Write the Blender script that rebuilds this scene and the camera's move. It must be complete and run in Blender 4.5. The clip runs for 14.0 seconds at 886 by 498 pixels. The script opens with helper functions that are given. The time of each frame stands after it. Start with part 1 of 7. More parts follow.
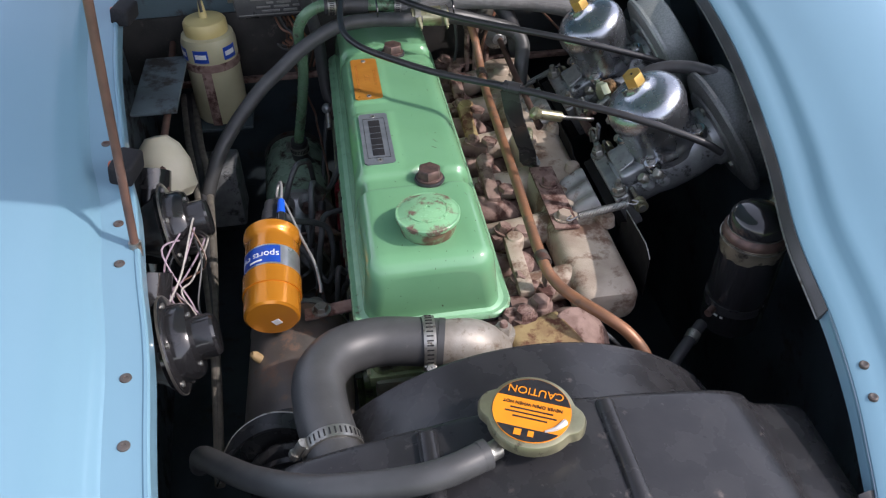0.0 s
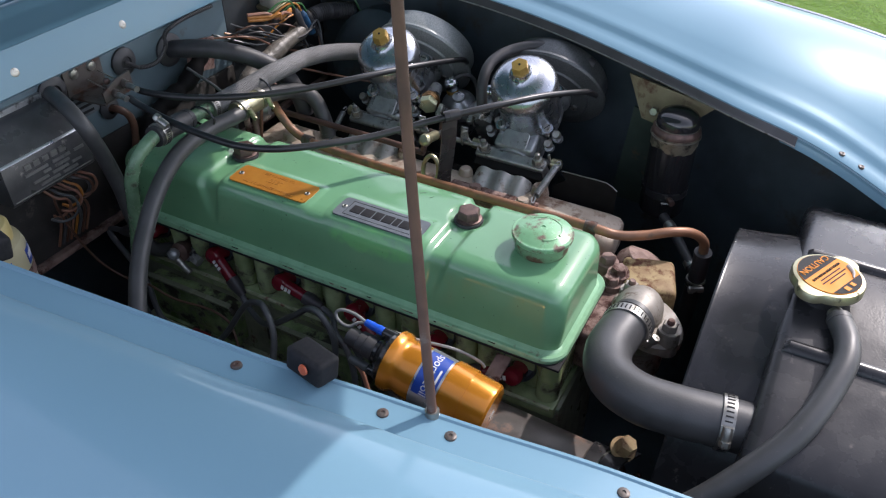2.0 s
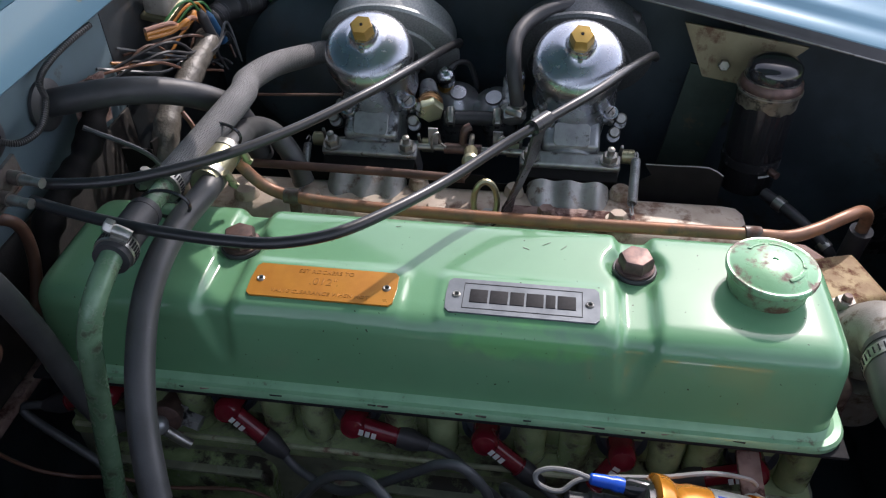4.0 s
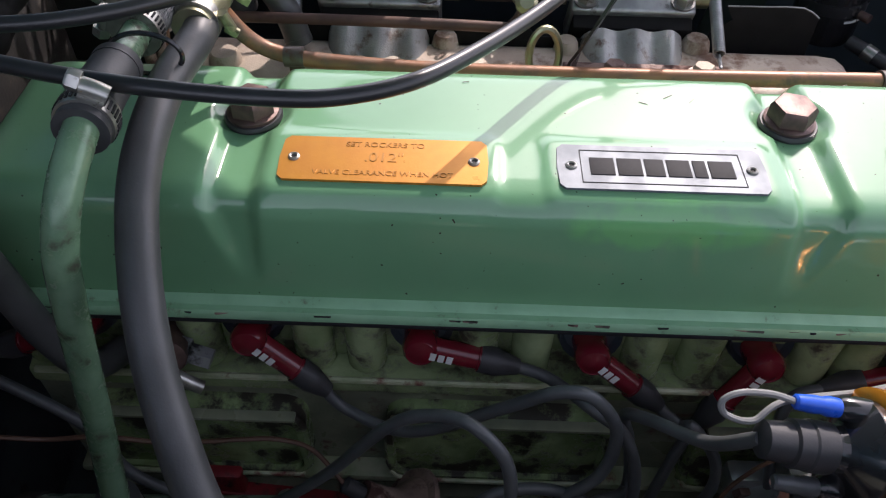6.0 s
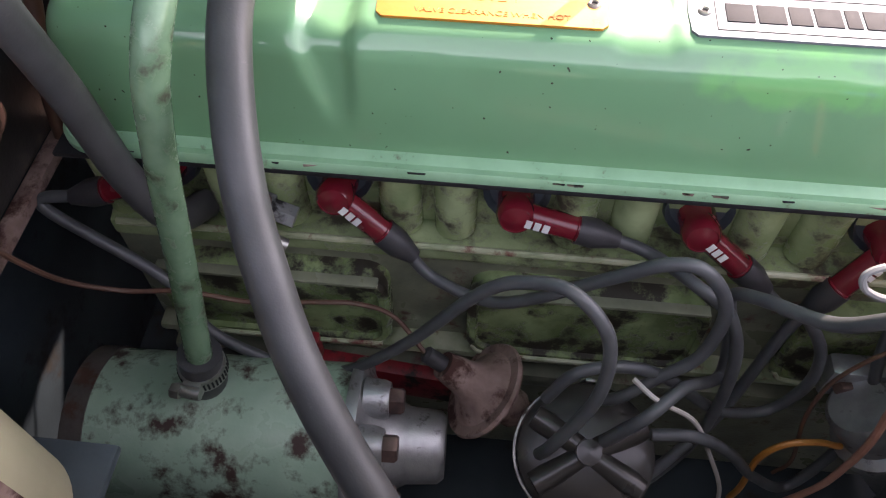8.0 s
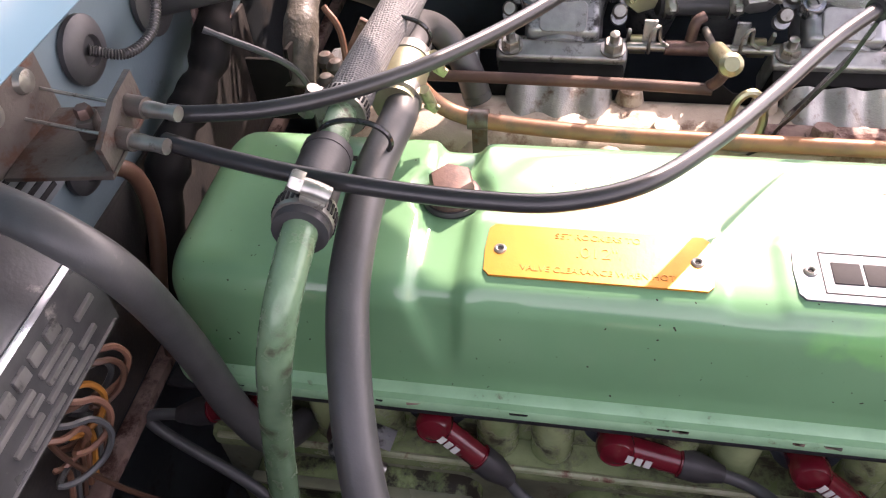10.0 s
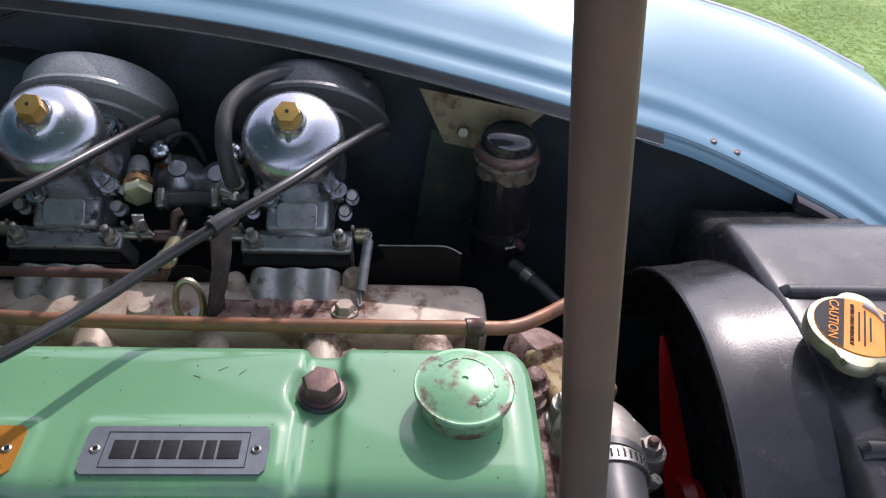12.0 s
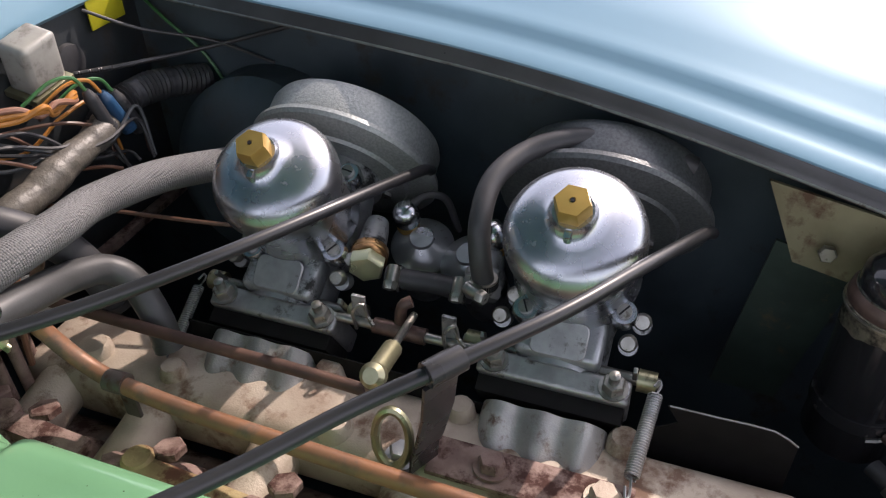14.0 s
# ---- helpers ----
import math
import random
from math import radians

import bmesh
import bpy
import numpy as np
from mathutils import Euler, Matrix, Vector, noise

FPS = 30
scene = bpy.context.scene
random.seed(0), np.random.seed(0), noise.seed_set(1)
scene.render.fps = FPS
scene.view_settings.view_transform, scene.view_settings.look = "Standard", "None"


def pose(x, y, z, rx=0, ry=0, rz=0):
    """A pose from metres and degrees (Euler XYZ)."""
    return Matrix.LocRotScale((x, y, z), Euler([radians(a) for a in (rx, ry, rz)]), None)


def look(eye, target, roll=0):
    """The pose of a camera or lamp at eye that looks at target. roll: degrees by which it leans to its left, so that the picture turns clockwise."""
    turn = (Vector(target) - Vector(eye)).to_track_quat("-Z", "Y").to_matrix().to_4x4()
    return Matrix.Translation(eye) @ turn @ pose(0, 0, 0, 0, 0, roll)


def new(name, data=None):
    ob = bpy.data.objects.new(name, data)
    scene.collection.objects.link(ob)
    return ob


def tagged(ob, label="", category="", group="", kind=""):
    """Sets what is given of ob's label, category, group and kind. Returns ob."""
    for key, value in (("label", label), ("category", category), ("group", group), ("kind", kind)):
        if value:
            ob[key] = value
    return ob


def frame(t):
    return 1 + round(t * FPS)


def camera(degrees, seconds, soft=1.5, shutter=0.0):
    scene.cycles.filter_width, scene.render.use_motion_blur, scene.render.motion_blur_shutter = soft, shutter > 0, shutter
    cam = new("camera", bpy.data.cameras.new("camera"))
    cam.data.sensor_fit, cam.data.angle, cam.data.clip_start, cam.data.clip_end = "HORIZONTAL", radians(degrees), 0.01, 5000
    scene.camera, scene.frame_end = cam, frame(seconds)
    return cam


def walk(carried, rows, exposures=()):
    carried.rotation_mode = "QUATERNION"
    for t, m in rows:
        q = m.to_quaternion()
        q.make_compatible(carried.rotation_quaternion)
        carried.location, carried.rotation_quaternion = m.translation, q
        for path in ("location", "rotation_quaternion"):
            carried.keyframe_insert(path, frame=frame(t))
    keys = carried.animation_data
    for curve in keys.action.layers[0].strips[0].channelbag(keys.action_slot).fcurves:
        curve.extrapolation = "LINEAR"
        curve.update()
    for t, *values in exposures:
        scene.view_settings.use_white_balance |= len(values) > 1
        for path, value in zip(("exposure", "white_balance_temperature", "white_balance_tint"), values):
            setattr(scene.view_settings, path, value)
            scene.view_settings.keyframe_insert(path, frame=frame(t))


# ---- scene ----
cam = camera(59.9, 14.0, soft=1.2)
PATH = [
    (0, (-0.081, -0.815, 1.318), (0.141, 0.688, 0.018), -1.0),
    (0.5, (-0.241, -0.772, 1.331), (0.349, 0.666, 0.073), 0.5),
    (1, (-0.39, -0.646, 1.313), (0.462, 0.648, 0.049), -0.4),
    (1.5, (-0.512, -0.534, 1.32), (0.646, 0.499, 0.059), -0.5),
    (2, (-0.602, -0.437, 1.326), (0.795, 0.296, 0.096), 0.3),
    (2.5, (-0.544, -0.26, 1.307), (0.917, 0.298, 0.061), -0.4),
    (2.7, (-0.521, -0.213, 1.279), (0.968, 0.309, 0.049), -1.2),
    (4.8, (-0.381, -0.02, 1.198), (1.072, 0.031, -0.175), 0.5),
    (5, (-0.365, 0.002, 1.186), (1.072, 0.011, -0.204), 0.9),
    (5.5, (-0.34, 0.054, 1.164), (1.067, 0.002, -0.257), 2.2),
    (6, (-0.344, 0.036, 1.108), (1.014, 0.053, -0.36), 1.4),
    (6.5, (-0.332, 0.009, 1.089), (0.947, 0.032, -0.449), 1.2),
    (7, (-0.337, 0.01, 1.078), (0.851, 0.051, -0.53), 1.1),
    (7.2, (-0.346, 0.022, 1.07), (0.836, 0.078, -0.542), 1.1),
    (9.3, (-0.325, 0.086, 1.095), (0.83, 0.363, -0.515), -6.5),
    (9.5, (-0.314, 0.091, 1.105), (0.886, 0.368, -0.471), -5.9),
    (10, (-0.298, 0.088, 1.122), (1.042, 0.391, -0.332), -5.1),
    (10.5, (-0.289, 0.054, 1.135), (1.121, 0.224, -0.273), -2.8),
    (11, (-0.279, -0.018, 1.16), (1.181, -0.06, -0.206), -0.6),
    (11.5, (-0.306, -0.068, 1.21), (1.194, -0.232, -0.103), 0.3),
    (11.8, (-0.321, -0.14, 1.236), (1.2, -0.26, -0.056), 1.2),
    (12, (-0.325, -0.198, 1.227), (1.234, -0.31, -0.02), 3.6),
    (12.3, (-0.285, -0.284, 1.222), (1.304, -0.308, 0.008), 6.0),
    (12.5, (-0.245, -0.298, 1.21), (1.361, -0.229, 0.021), 6.7),
    (13, (-0.166, -0.234, 1.173), (1.422, 0.086, 0.0), 3.9),
    (13.5, (-0.128, -0.183, 1.156), (1.401, 0.321, -0.03), -0.1),
    (14, (-0.124, -0.161, 1.154), (1.375, 0.397, -0.047), -1.0),
]
EXPOSURES = [(0, 1.3, 6500, 18), (2.5, 1.27, 6400, 18), (5.0, 1.3, 6500, 20), (5.5, 1.4, 6500, 20), (6.3, 1.75, 6900, 24), (7.2, 2.5, 7100, 25), (9.3, 3.5, 7900, 37), (9.6, 3.4, 7900, 37), (10, 2.88, 7800, 36), (10.5, 2.35, 7200, 30), (11, 1.62, 6800, 25), (11.5, 1.36, 6500, 24), (12.0, 1.2, 6400, 24), (12.5, 1.12, 6300, 22), (13.5, 1.45, 7100, 22), (14, 1.52, 7100, 22)]
walk(cam, [(t, look(eye, target, roll)) for t, eye, target, roll in PATH], EXPOSURES)

# ---- world and sun ----
SUN_AZ, SUN_EL = (0.924, -0.383), 42.5
world = bpy.data.worlds.new("sky")
scene.world = world
world.use_nodes = True
wn = world.node_tree
wn.nodes.clear()
sky = wn.nodes.new("ShaderNodeTexSky")
sky.sky_type, sky.sun_disc = "NISHITA", False
sky.sun_elevation = radians(SUN_EL)
sky.sun_rotation = math.atan2(SUN_AZ[0], SUN_AZ[1])
sky.air_density, sky.dust_density = 1.0, 1.2
bg = wn.nodes.new("ShaderNodeBackground")
bg.inputs["Strength"].default_value = 0.15
wout = wn.nodes.new("ShaderNodeOutputWorld")
grey = wn.nodes.new("ShaderNodeHueSaturation")  # thin bright cloud whitens the sky
grey.inputs["Saturation"].default_value = 0.5
wn.links.new(sky.outputs[0], grey.inputs["Color"])
wn.links.new(grey.outputs[0], bg.inputs[0])
wn.links.new(bg.outputs[0], wout.inputs[0])
sun = new("sun", bpy.data.lights.new("sun", "SUN"))
sun.data.energy, sun.data.angle, sun.data.color = 1.5, radians(0.6), (1.0, 0.955, 0.89)
ce, se = math.cos(radians(SUN_EL)), math.sin(radians(SUN_EL))
sun.matrix_world = look((SUN_AZ[0] * ce * 5, SUN_AZ[1] * ce * 5, se * 5 + 0.8), (0, 0, 0.8))


# ---- materials ----
def surf(name, col, col2=None, rough=0.5, metal=0.0, scale=60.0, bump=0.1, fine=900.0, dirt=None, dirt_scale=25.0,
         dirt_amount=0.0, coat=0.0, spec=0.5, rough_var=0.12, flake=0.0):
    """Base colour mottled at two scales, optional dirt or rust patches, fine relief."""
    m = bpy.data.materials.new(name)
    m.use_nodes = True
    t = m.node_tree
    b = t.nodes["Principled BSDF"]
    geo = t.nodes.new("ShaderNodeNewGeometry")
    n1 = t.nodes.new("ShaderNodeTexNoise")
    n1.inputs["Scale"].default_value, n1.inputs["Detail"].default_value = scale, 5.0
    n2 = t.nodes.new("ShaderNodeTexNoise")
    n2.inputs["Scale"].default_value, n2.inputs["Detail"].default_value = fine, 2.0
    for n in (n1, n2):
        t.links.new(geo.outputs["Position"], n.inputs["Vector"])
    mix = t.nodes.new("ShaderNodeMix")
    mix.data_type = "RGBA"
    c2 = col2 or tuple(0.78 * c for c in col)
    mix.inputs[6].default_value, mix.inputs[7].default_value = (*col, 1), (*c2, 1)
    ramp = t.nodes.new("ShaderNodeMapRange")
    ramp.inputs[1].default_value, ramp.inputs[2].default_value = 0.38, 0.66
    t.links.new(n1.outputs[0], ramp.inputs[0])
    t.links.new(ramp.outputs[0], mix.inputs[0])
    out = mix.outputs[2]
    rough_in = None
    if dirt:
        n3 = t.nodes.new("ShaderNodeTexNoise")
        n3.inputs["Scale"].default_value, n3.inputs["Detail"].default_value, n3.inputs["Roughness"].default_value = dirt_scale, 8.0, 0.68
        t.links.new(geo.outputs["Position"], n3.inputs["Vector"])
        r3 = t.nodes.new("ShaderNodeMapRange")
        mid = 0.72 - 0.42 * dirt_amount
        r3.inputs[1].default_value, r3.inputs[2].default_value = mid - 0.05, mid + 0.06
        t.links.new(n3.outputs[0], r3.inputs[0])
        mx = t.nodes.new("ShaderNodeMix")
        mx.data_type = "RGBA"
        mx.inputs[7].default_value = (*dirt, 1)
        t.links.new(r3.outputs[0], mx.inputs[0])
        t.links.new(out, mx.inputs[6])
        out = mx.outputs[2]
        rough_in = r3.outputs[0]
    t.links.new(out, b.inputs["Base Color"])
    rr = t.nodes.new("ShaderNodeMapRange")
    rr.inputs[3].default_value, rr.inputs[4].default_value = max(0.02, rough - rough_var), min(1.0, rough + rough_var)
    t.links.new(n1.outputs[0], rr.inputs[0])
    ro = rr.outputs[0]
    if rough_in is not None:
        ad = t.nodes.new("ShaderNodeMath")
        ad.operation = "MULTIPLY_ADD"
        ad.inputs[1].default_value, ad.use_clamp = 0.35, True
        t.links.new(rough_in, ad.inputs[0])
        t.links.new(ro, ad.inputs[2])
        ro = ad.outputs[0]
    t.links.new(ro, b.inputs["Roughness"])
    b.inputs["Metallic"].default_value = metal
    b.inputs["Specular IOR Level"].default_value = spec
    b.inputs["Coat Weight"].default_value = coat
    b.inputs["Coat Roughness"].default_value = 0.05
    if bump:
        bp = t.nodes.new("ShaderNodeBump")
        bp.inputs["Strength"].default_value, bp.inputs["Distance"].default_value = bump, 0.0008
        ma = t.nodes.new("ShaderNodeMath")
        ma.operation = "MULTIPLY_ADD"
        ma.inputs[1].default_value = 0.6
        t.links.new(n2.outputs[0], ma.inputs[0])
        t.links.new(n1.outputs[0], ma.inputs[2])
        t.links.new(ma.outputs[0], bp.inputs["Height"])
        t.links.new(bp.outputs[0], b.inputs["Normal"])
    return m


RUST = (0.13, 0.055, 0.03)
GRIME = (0.022, 0.02, 0.017)
M_COVER = surf("mint_paint", (0.14, 0.32, 0.17), (0.124, 0.292, 0.152), 0.48, 0.0, 14, 0.05, 500, (0.09, 0.30, 0.12), 9, 0.06, coat=0.85, rough_var=0.05, spec=0.15)
M_COVER.node_tree.nodes["Principled BSDF"].inputs["Coat Roughness"].default_value = 0.09
M_COVER.node_tree.nodes["Principled BSDF"].inputs["Coat IOR"].default_value = 1.6
M_COVER_WORN = surf("worn_mint_paint", (0.27, 0.5, 0.31), (0.22, 0.43, 0.26), 0.34, 0.1, 60, 0.12, 700, (0.12, 0.07, 0.05), 60, 0.14)
M_BODY = surf("ice_blue_paint", (0.162, 0.295, 0.378), (0.15, 0.276, 0.356), 0.34, 0.06, 3, 0.012, 700, coat=0.45, spec=0.12, rough_var=0.03)
M_BODY.node_tree.nodes["Principled BSDF"].inputs["Coat Roughness"].default_value = 0.1
ct = M_COVER.node_tree
# a brighter touched-up smear below the maker's plate
tgeo = ct.nodes.new("ShaderNodeNewGeometry")
tmap = ct.nodes.new("ShaderNodeMapping")
tmap.inputs["Location"].default_value, tmap.inputs["Scale"].default_value = (2.0, 0.9, -34.3), (26.0, 12.0, 41.0)
tsph = ct.nodes.new("ShaderNodeTexGradient")
tsph.gradient_type = "SPHERICAL"
tnoi = ct.nodes.new("ShaderNodeTexNoise")
tnoi.inputs["Scale"].default_value, tnoi.inputs["Detail"].default_value = 55.0, 4.0
tmul = ct.nodes.new("ShaderNodeMath")
tmul.operation = "MULTIPLY"
tramp = ct.nodes.new("ShaderNodeMapRange")
tramp.inputs[1].default_value, tramp.inputs[2].default_value = 0.16, 0.3
tmix = ct.nodes.new("ShaderNodeMix")
tmix.data_type = "RGBA"
tmix.inputs[7].default_value = (0.14, 0.4, 0.15, 1)
ct.links.new(tgeo.outputs["Position"], tmap.inputs["Vector"])
ct.links.new(tmap.outputs[0], tsph.inputs["Vector"])
ct.links.new(tgeo.outputs["Position"], tnoi.inputs["Vector"])
ct.links.new(tsph.outputs["Fac"], tmul.inputs[0])
ct.links.new(tnoi.outputs[0], tmul.inputs[1])
ct.links.new(tmul.outputs[0], tramp.inputs[0])
ct.links.new(tramp.outputs[0], tmix.inputs[0])
first_in = ct.nodes["Principled BSDF"].inputs["Base Color"]
ct.links.new(first_in.links[0].from_socket, tmix.inputs[6])
ct.links.new(tmix.outputs[2], first_in)
speck = ct.nodes.new("ShaderNodeTexNoise")
speck.inputs["Scale"].default_value, speck.inputs["Detail"].default_value = 330.0, 1.5
sgeo = ct.nodes.new("ShaderNodeNewGeometry")
ct.links.new(sgeo.outputs["Position"], speck.inputs["Vector"])
sramp = ct.nodes.new("ShaderNodeMapRange")
sramp.inputs[1].default_value, sramp.inputs[2].default_value = 0.752, 0.77
ct.links.new(speck.outputs[0], sramp.inputs[0])
smix = ct.nodes.new("ShaderNodeMix")
smix.data_type = "RGBA"
smix.inputs[7].default_value = (0.03, 0.03, 0.02, 1)
base_in = ct.nodes["Principled BSDF"].inputs["Base Color"]
ct.links.new(base_in.links[0].from_socket, smix.inputs[6])
ct.links.new(sramp.outputs[0], smix.inputs[0])
ct.links.new(smix.outputs[2], base_in)
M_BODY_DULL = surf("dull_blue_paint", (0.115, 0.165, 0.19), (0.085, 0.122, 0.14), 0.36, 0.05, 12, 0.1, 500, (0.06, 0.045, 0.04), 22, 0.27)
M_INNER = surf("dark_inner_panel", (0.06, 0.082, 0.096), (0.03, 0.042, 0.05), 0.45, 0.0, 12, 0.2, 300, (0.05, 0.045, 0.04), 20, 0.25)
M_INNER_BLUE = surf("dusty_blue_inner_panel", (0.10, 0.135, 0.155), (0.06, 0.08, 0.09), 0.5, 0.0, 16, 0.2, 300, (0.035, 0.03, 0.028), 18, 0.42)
M_ENGINE = surf("grimy_engine_green", (0.33, 0.41, 0.22), (0.17, 0.24, 0.11), 0.2, 0.0, 30, 0.6, 350, (0.06, 0.055, 0.036), 28, 0.42)
M_SIDECOVER = surf("oily_green_sheet", (0.27, 0.36, 0.18), (0.14, 0.2, 0.09), 0.16, 0.0, 40, 0.4, 400, (0.03, 0.025, 0.018), 32, 0.5)
M_ENGINE_DARK = surf("oily_block", (0.22, 0.24, 0.165), (0.12, 0.13, 0.095), 0.3, 0.0, 30, 0.6, 300, (0.12, 0.05, 0.04), 40, 0.22)
M_STARTER = surf("scuffed_light_green", (0.34, 0.47, 0.36), (0.27, 0.4, 0.3), 0.3, 0.0, 40, 0.25, 500, (0.05, 0.025, 0.02), 35, 0.38)
M_RED = surf("dark_red_paint", (0.27, 0.018, 0.026), (0.18, 0.014, 0.02), 0.4, 0.0, 50, 0.2, 500, GRIME, 40, 0.35)
M_FAN = surf("red_plastic", (0.5, 0.012, 0.012), None, 0.35, 0.0, 30, 0.03)
M_NGK = surf("maroon_bakelite", (0.17, 0.01, 0.02), (0.14, 0.008, 0.016), 0.25, 0.0, 60, 0.05, coat=0.3, rough_var=0.06)
M_WHITE = surf("white_print", (0.75, 0.75, 0.74), None, 0.5, 0.0, 80, 0.0)
M_RUBBER = surf("black_rubber", (0.04, 0.04, 0.043), (0.03, 0.03, 0.033), 0.5, 0.0, 50, 0.15, 700, (0.09, 0.085, 0.08), 80, 0.06)
M_HOSE = surf("grey_rubber_hose", (0.058, 0.059, 0.06), (0.043, 0.044, 0.045), 0.44, 0.0, 40, 0.16, 600, (0.13, 0.12, 0.115), 120, 0.05)
M_CABLE = surf("shiny_black_sheath", (0.02, 0.02, 0.022), None, 0.33, 0.0, 60, 0.05, rough_var=0.06)
M_LEAD = surf("grey_lead", (0.09, 0.096, 0.1), (0.066, 0.071, 0.076), 0.38, 0.0, 60, 0.05)
M_ORANGE = surf("orange_coil_lacquer", (0.62, 0.235, 0.02), (0.58, 0.21, 0.015), 0.24, 0.45, 30, 0.03, coat=0.5, rough_var=0.04)
M_PLATE_O = surf("orange_anodised_plate", (0.55, 0.235, 0.035), (0.48, 0.19, 0.025), 0.32, 0.4, 60, 0.08, 900)
M_PLATE_S = surf("brushed_plate", (0.15, 0.168, 0.186), (0.122, 0.138, 0.154), 0.5, 0.3, 90, 0.12, 1100, spec=0.3)
M_INK = surf("black_ink", (0.014, 0.014, 0.016), (0.022, 0.022, 0.024), 0.65, 0.0, 300, 0.02, spec=0.2)
M_STEEL = surf("zinc_steel", (0.38, 0.375, 0.345), (0.26, 0.25, 0.23), 0.34, 0.85, 90, 0.15, 700, (0.1, 0.085, 0.065), 110, 0.24)
M_CHROME = surf("polished_alloy", (0.56, 0.58, 0.61), (0.48, 0.5, 0.54), 0.24, 1.0, 25, 0.03, 500, rough_var=0.06)
M_ALU = surf("cast_aluminium", (0.42, 0.42, 0.42), (0.30, 0.30, 0.30), 0.42, 0.75, 70, 0.35, 900, (0.09, 0.08, 0.07), 60, 0.2)
M_ALU_DARK = surf("aged_carburettor_alloy", (0.38, 0.395, 0.405), (0.26, 0.27, 0.28), 0.34, 0.6, 60, 0.25, 800, (0.03, 0.03, 0.03), 50, 0.3)
M_MANIFOLD = surf("stained_cast_alloy", (0.5, 0.425, 0.345), (0.35, 0.275, 0.215), 0.5, 0.15, 26, 0.6, 700, (0.19, 0.115, 0.08), 27, 0.38)
M_RUSTY = surf("rusty_iron", (0.3, 0.205, 0.175), (0.18, 0.112, 0.094), 0.7, 0.1, 60, 0.8, 500, (0.07, 0.03, 0.024), 40, 0.42)
M_BOLT = surf("browned_bolt", (0.16, 0.10, 0.085), (0.09, 0.06, 0.055), 0.48, 0.6, 120, 0.2, 800)
M_COPPER = surf("weathered_copper", (0.31, 0.145, 0.076), (0.2, 0.105, 0.066), 0.42, 0.25, 30, 0.12, 700, (0.16, 0.11, 0.08), 22, 0.36)
M_BRASS = surf("brass", (0.62, 0.4, 0.12), (0.54, 0.34, 0.1), 0.42, 0.8, 60, 0.06)
M_BRASS_PALE = surf("dull_brass", (0.42, 0.4, 0.26), (0.34, 0.32, 0.21), 0.36, 0.85, 80, 0.15, 800, (0.1, 0.09, 0.06), 70, 0.2)
M_BLACK = surf("satin_black_paint", (0.022, 0.022, 0.024), (0.031, 0.031, 0.033), 0.27, 0.0, 40, 0.14, 500, (0.13, 0.11, 0.1), 60, 0.08, spec=0.36)
M_GLOSS = surf("gloss_black", (0.02, 0.02, 0.022), None, 0.16, 0.0, 40, 0.04, rough_var=0.05, coat=0.4)
M_BAKELITE = surf("brown_black_bakelite", (0.045, 0.041, 0.038), (0.03, 0.028, 0.026), 0.3, 0.0, 40, 0.05, rough_var=0.08, coat=0.15)
M_CONNECT = surf("blue_grey_plastic", (0.02, 0.075, 0.16), None, 0.4, 0.0, 60, 0.05)
# bulkhead blue darkened to stand for the shade of the back corner
M_CORNER_SHADE = surf("shaded_blue_paint", (0.03, 0.036, 0.04), (0.018, 0.021, 0.024), 0.5, 0.0, 14, 0.2, 400, (0.045, 0.04, 0.036), 20, 0.3)
M_BROWN_BLACK = surf("brown_black_panel", (0.05, 0.047, 0.045), (0.026, 0.025, 0.025), 0.4, 0.0, 24, 0.3, 400, (0.13, 0.115, 0.1), 46, 0.22)
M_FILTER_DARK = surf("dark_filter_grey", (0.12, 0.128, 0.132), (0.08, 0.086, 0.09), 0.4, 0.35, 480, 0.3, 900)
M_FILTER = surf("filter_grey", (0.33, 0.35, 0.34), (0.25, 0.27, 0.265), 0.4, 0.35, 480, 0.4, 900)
M_THERMO = surf("dirty_cast_alloy", (0.34, 0.315, 0.28), (0.24, 0.215, 0.185), 0.5, 0.35, 60, 0.4, 700, (0.13, 0.09, 0.06), 50, 0.3)
M_BRKT = surf("browned_steel", (0.12, 0.105, 0.095), (0.075, 0.064, 0.058), 0.42, 0.4, 60, 0.3, 600, (0.1, 0.05, 0.035), 60, 0.35)
M_CREAM = surf("yellowed_plastic", (0.55, 0.46, 0.21), (0.48, 0.38, 0.16), 0.4, 0.0, 20, 0.06)
M_BOTTLE = surf("milky_plastic", (0.45, 0.42, 0.28), (0.36, 0.33, 0.2), 0.45, 0.0, 15, 0.05)
M_LABEL = surf("blue_label", (0.012, 0.06, 0.35), None, 0.35, 0.0, 50, 0.0)
M_BLUE = surf("blue_terminal", (0.01, 0.1, 0.62), None, 0.3, 0.0, 50, 0.02)
M_SILVERBAND = surf("silver_band", (0.5, 0.52, 0.55), None, 0.3, 0.8, 60, 0.04)
M_GREENPIPE = surf("green_painted_pipe", (0.15, 0.26, 0.16), (0.09, 0.17, 0.095), 0.26, 0.1, 60, 0.2, 600, (0.05, 0.045, 0.03), 60, 0.32)
M_BONE = surf("yellow_stained_iron", (0.36, 0.27, 0.13), (0.25, 0.16, 0.08), 0.65, 0.1, 60, 0.5, 500, (0.13, 0.05, 0.03), 45, 0.4)
M_TAPE = surf("wiring_tape", (0.15, 0.135, 0.115), (0.085, 0.078, 0.066), 0.45, 0.0, 110, 1.0, 420)
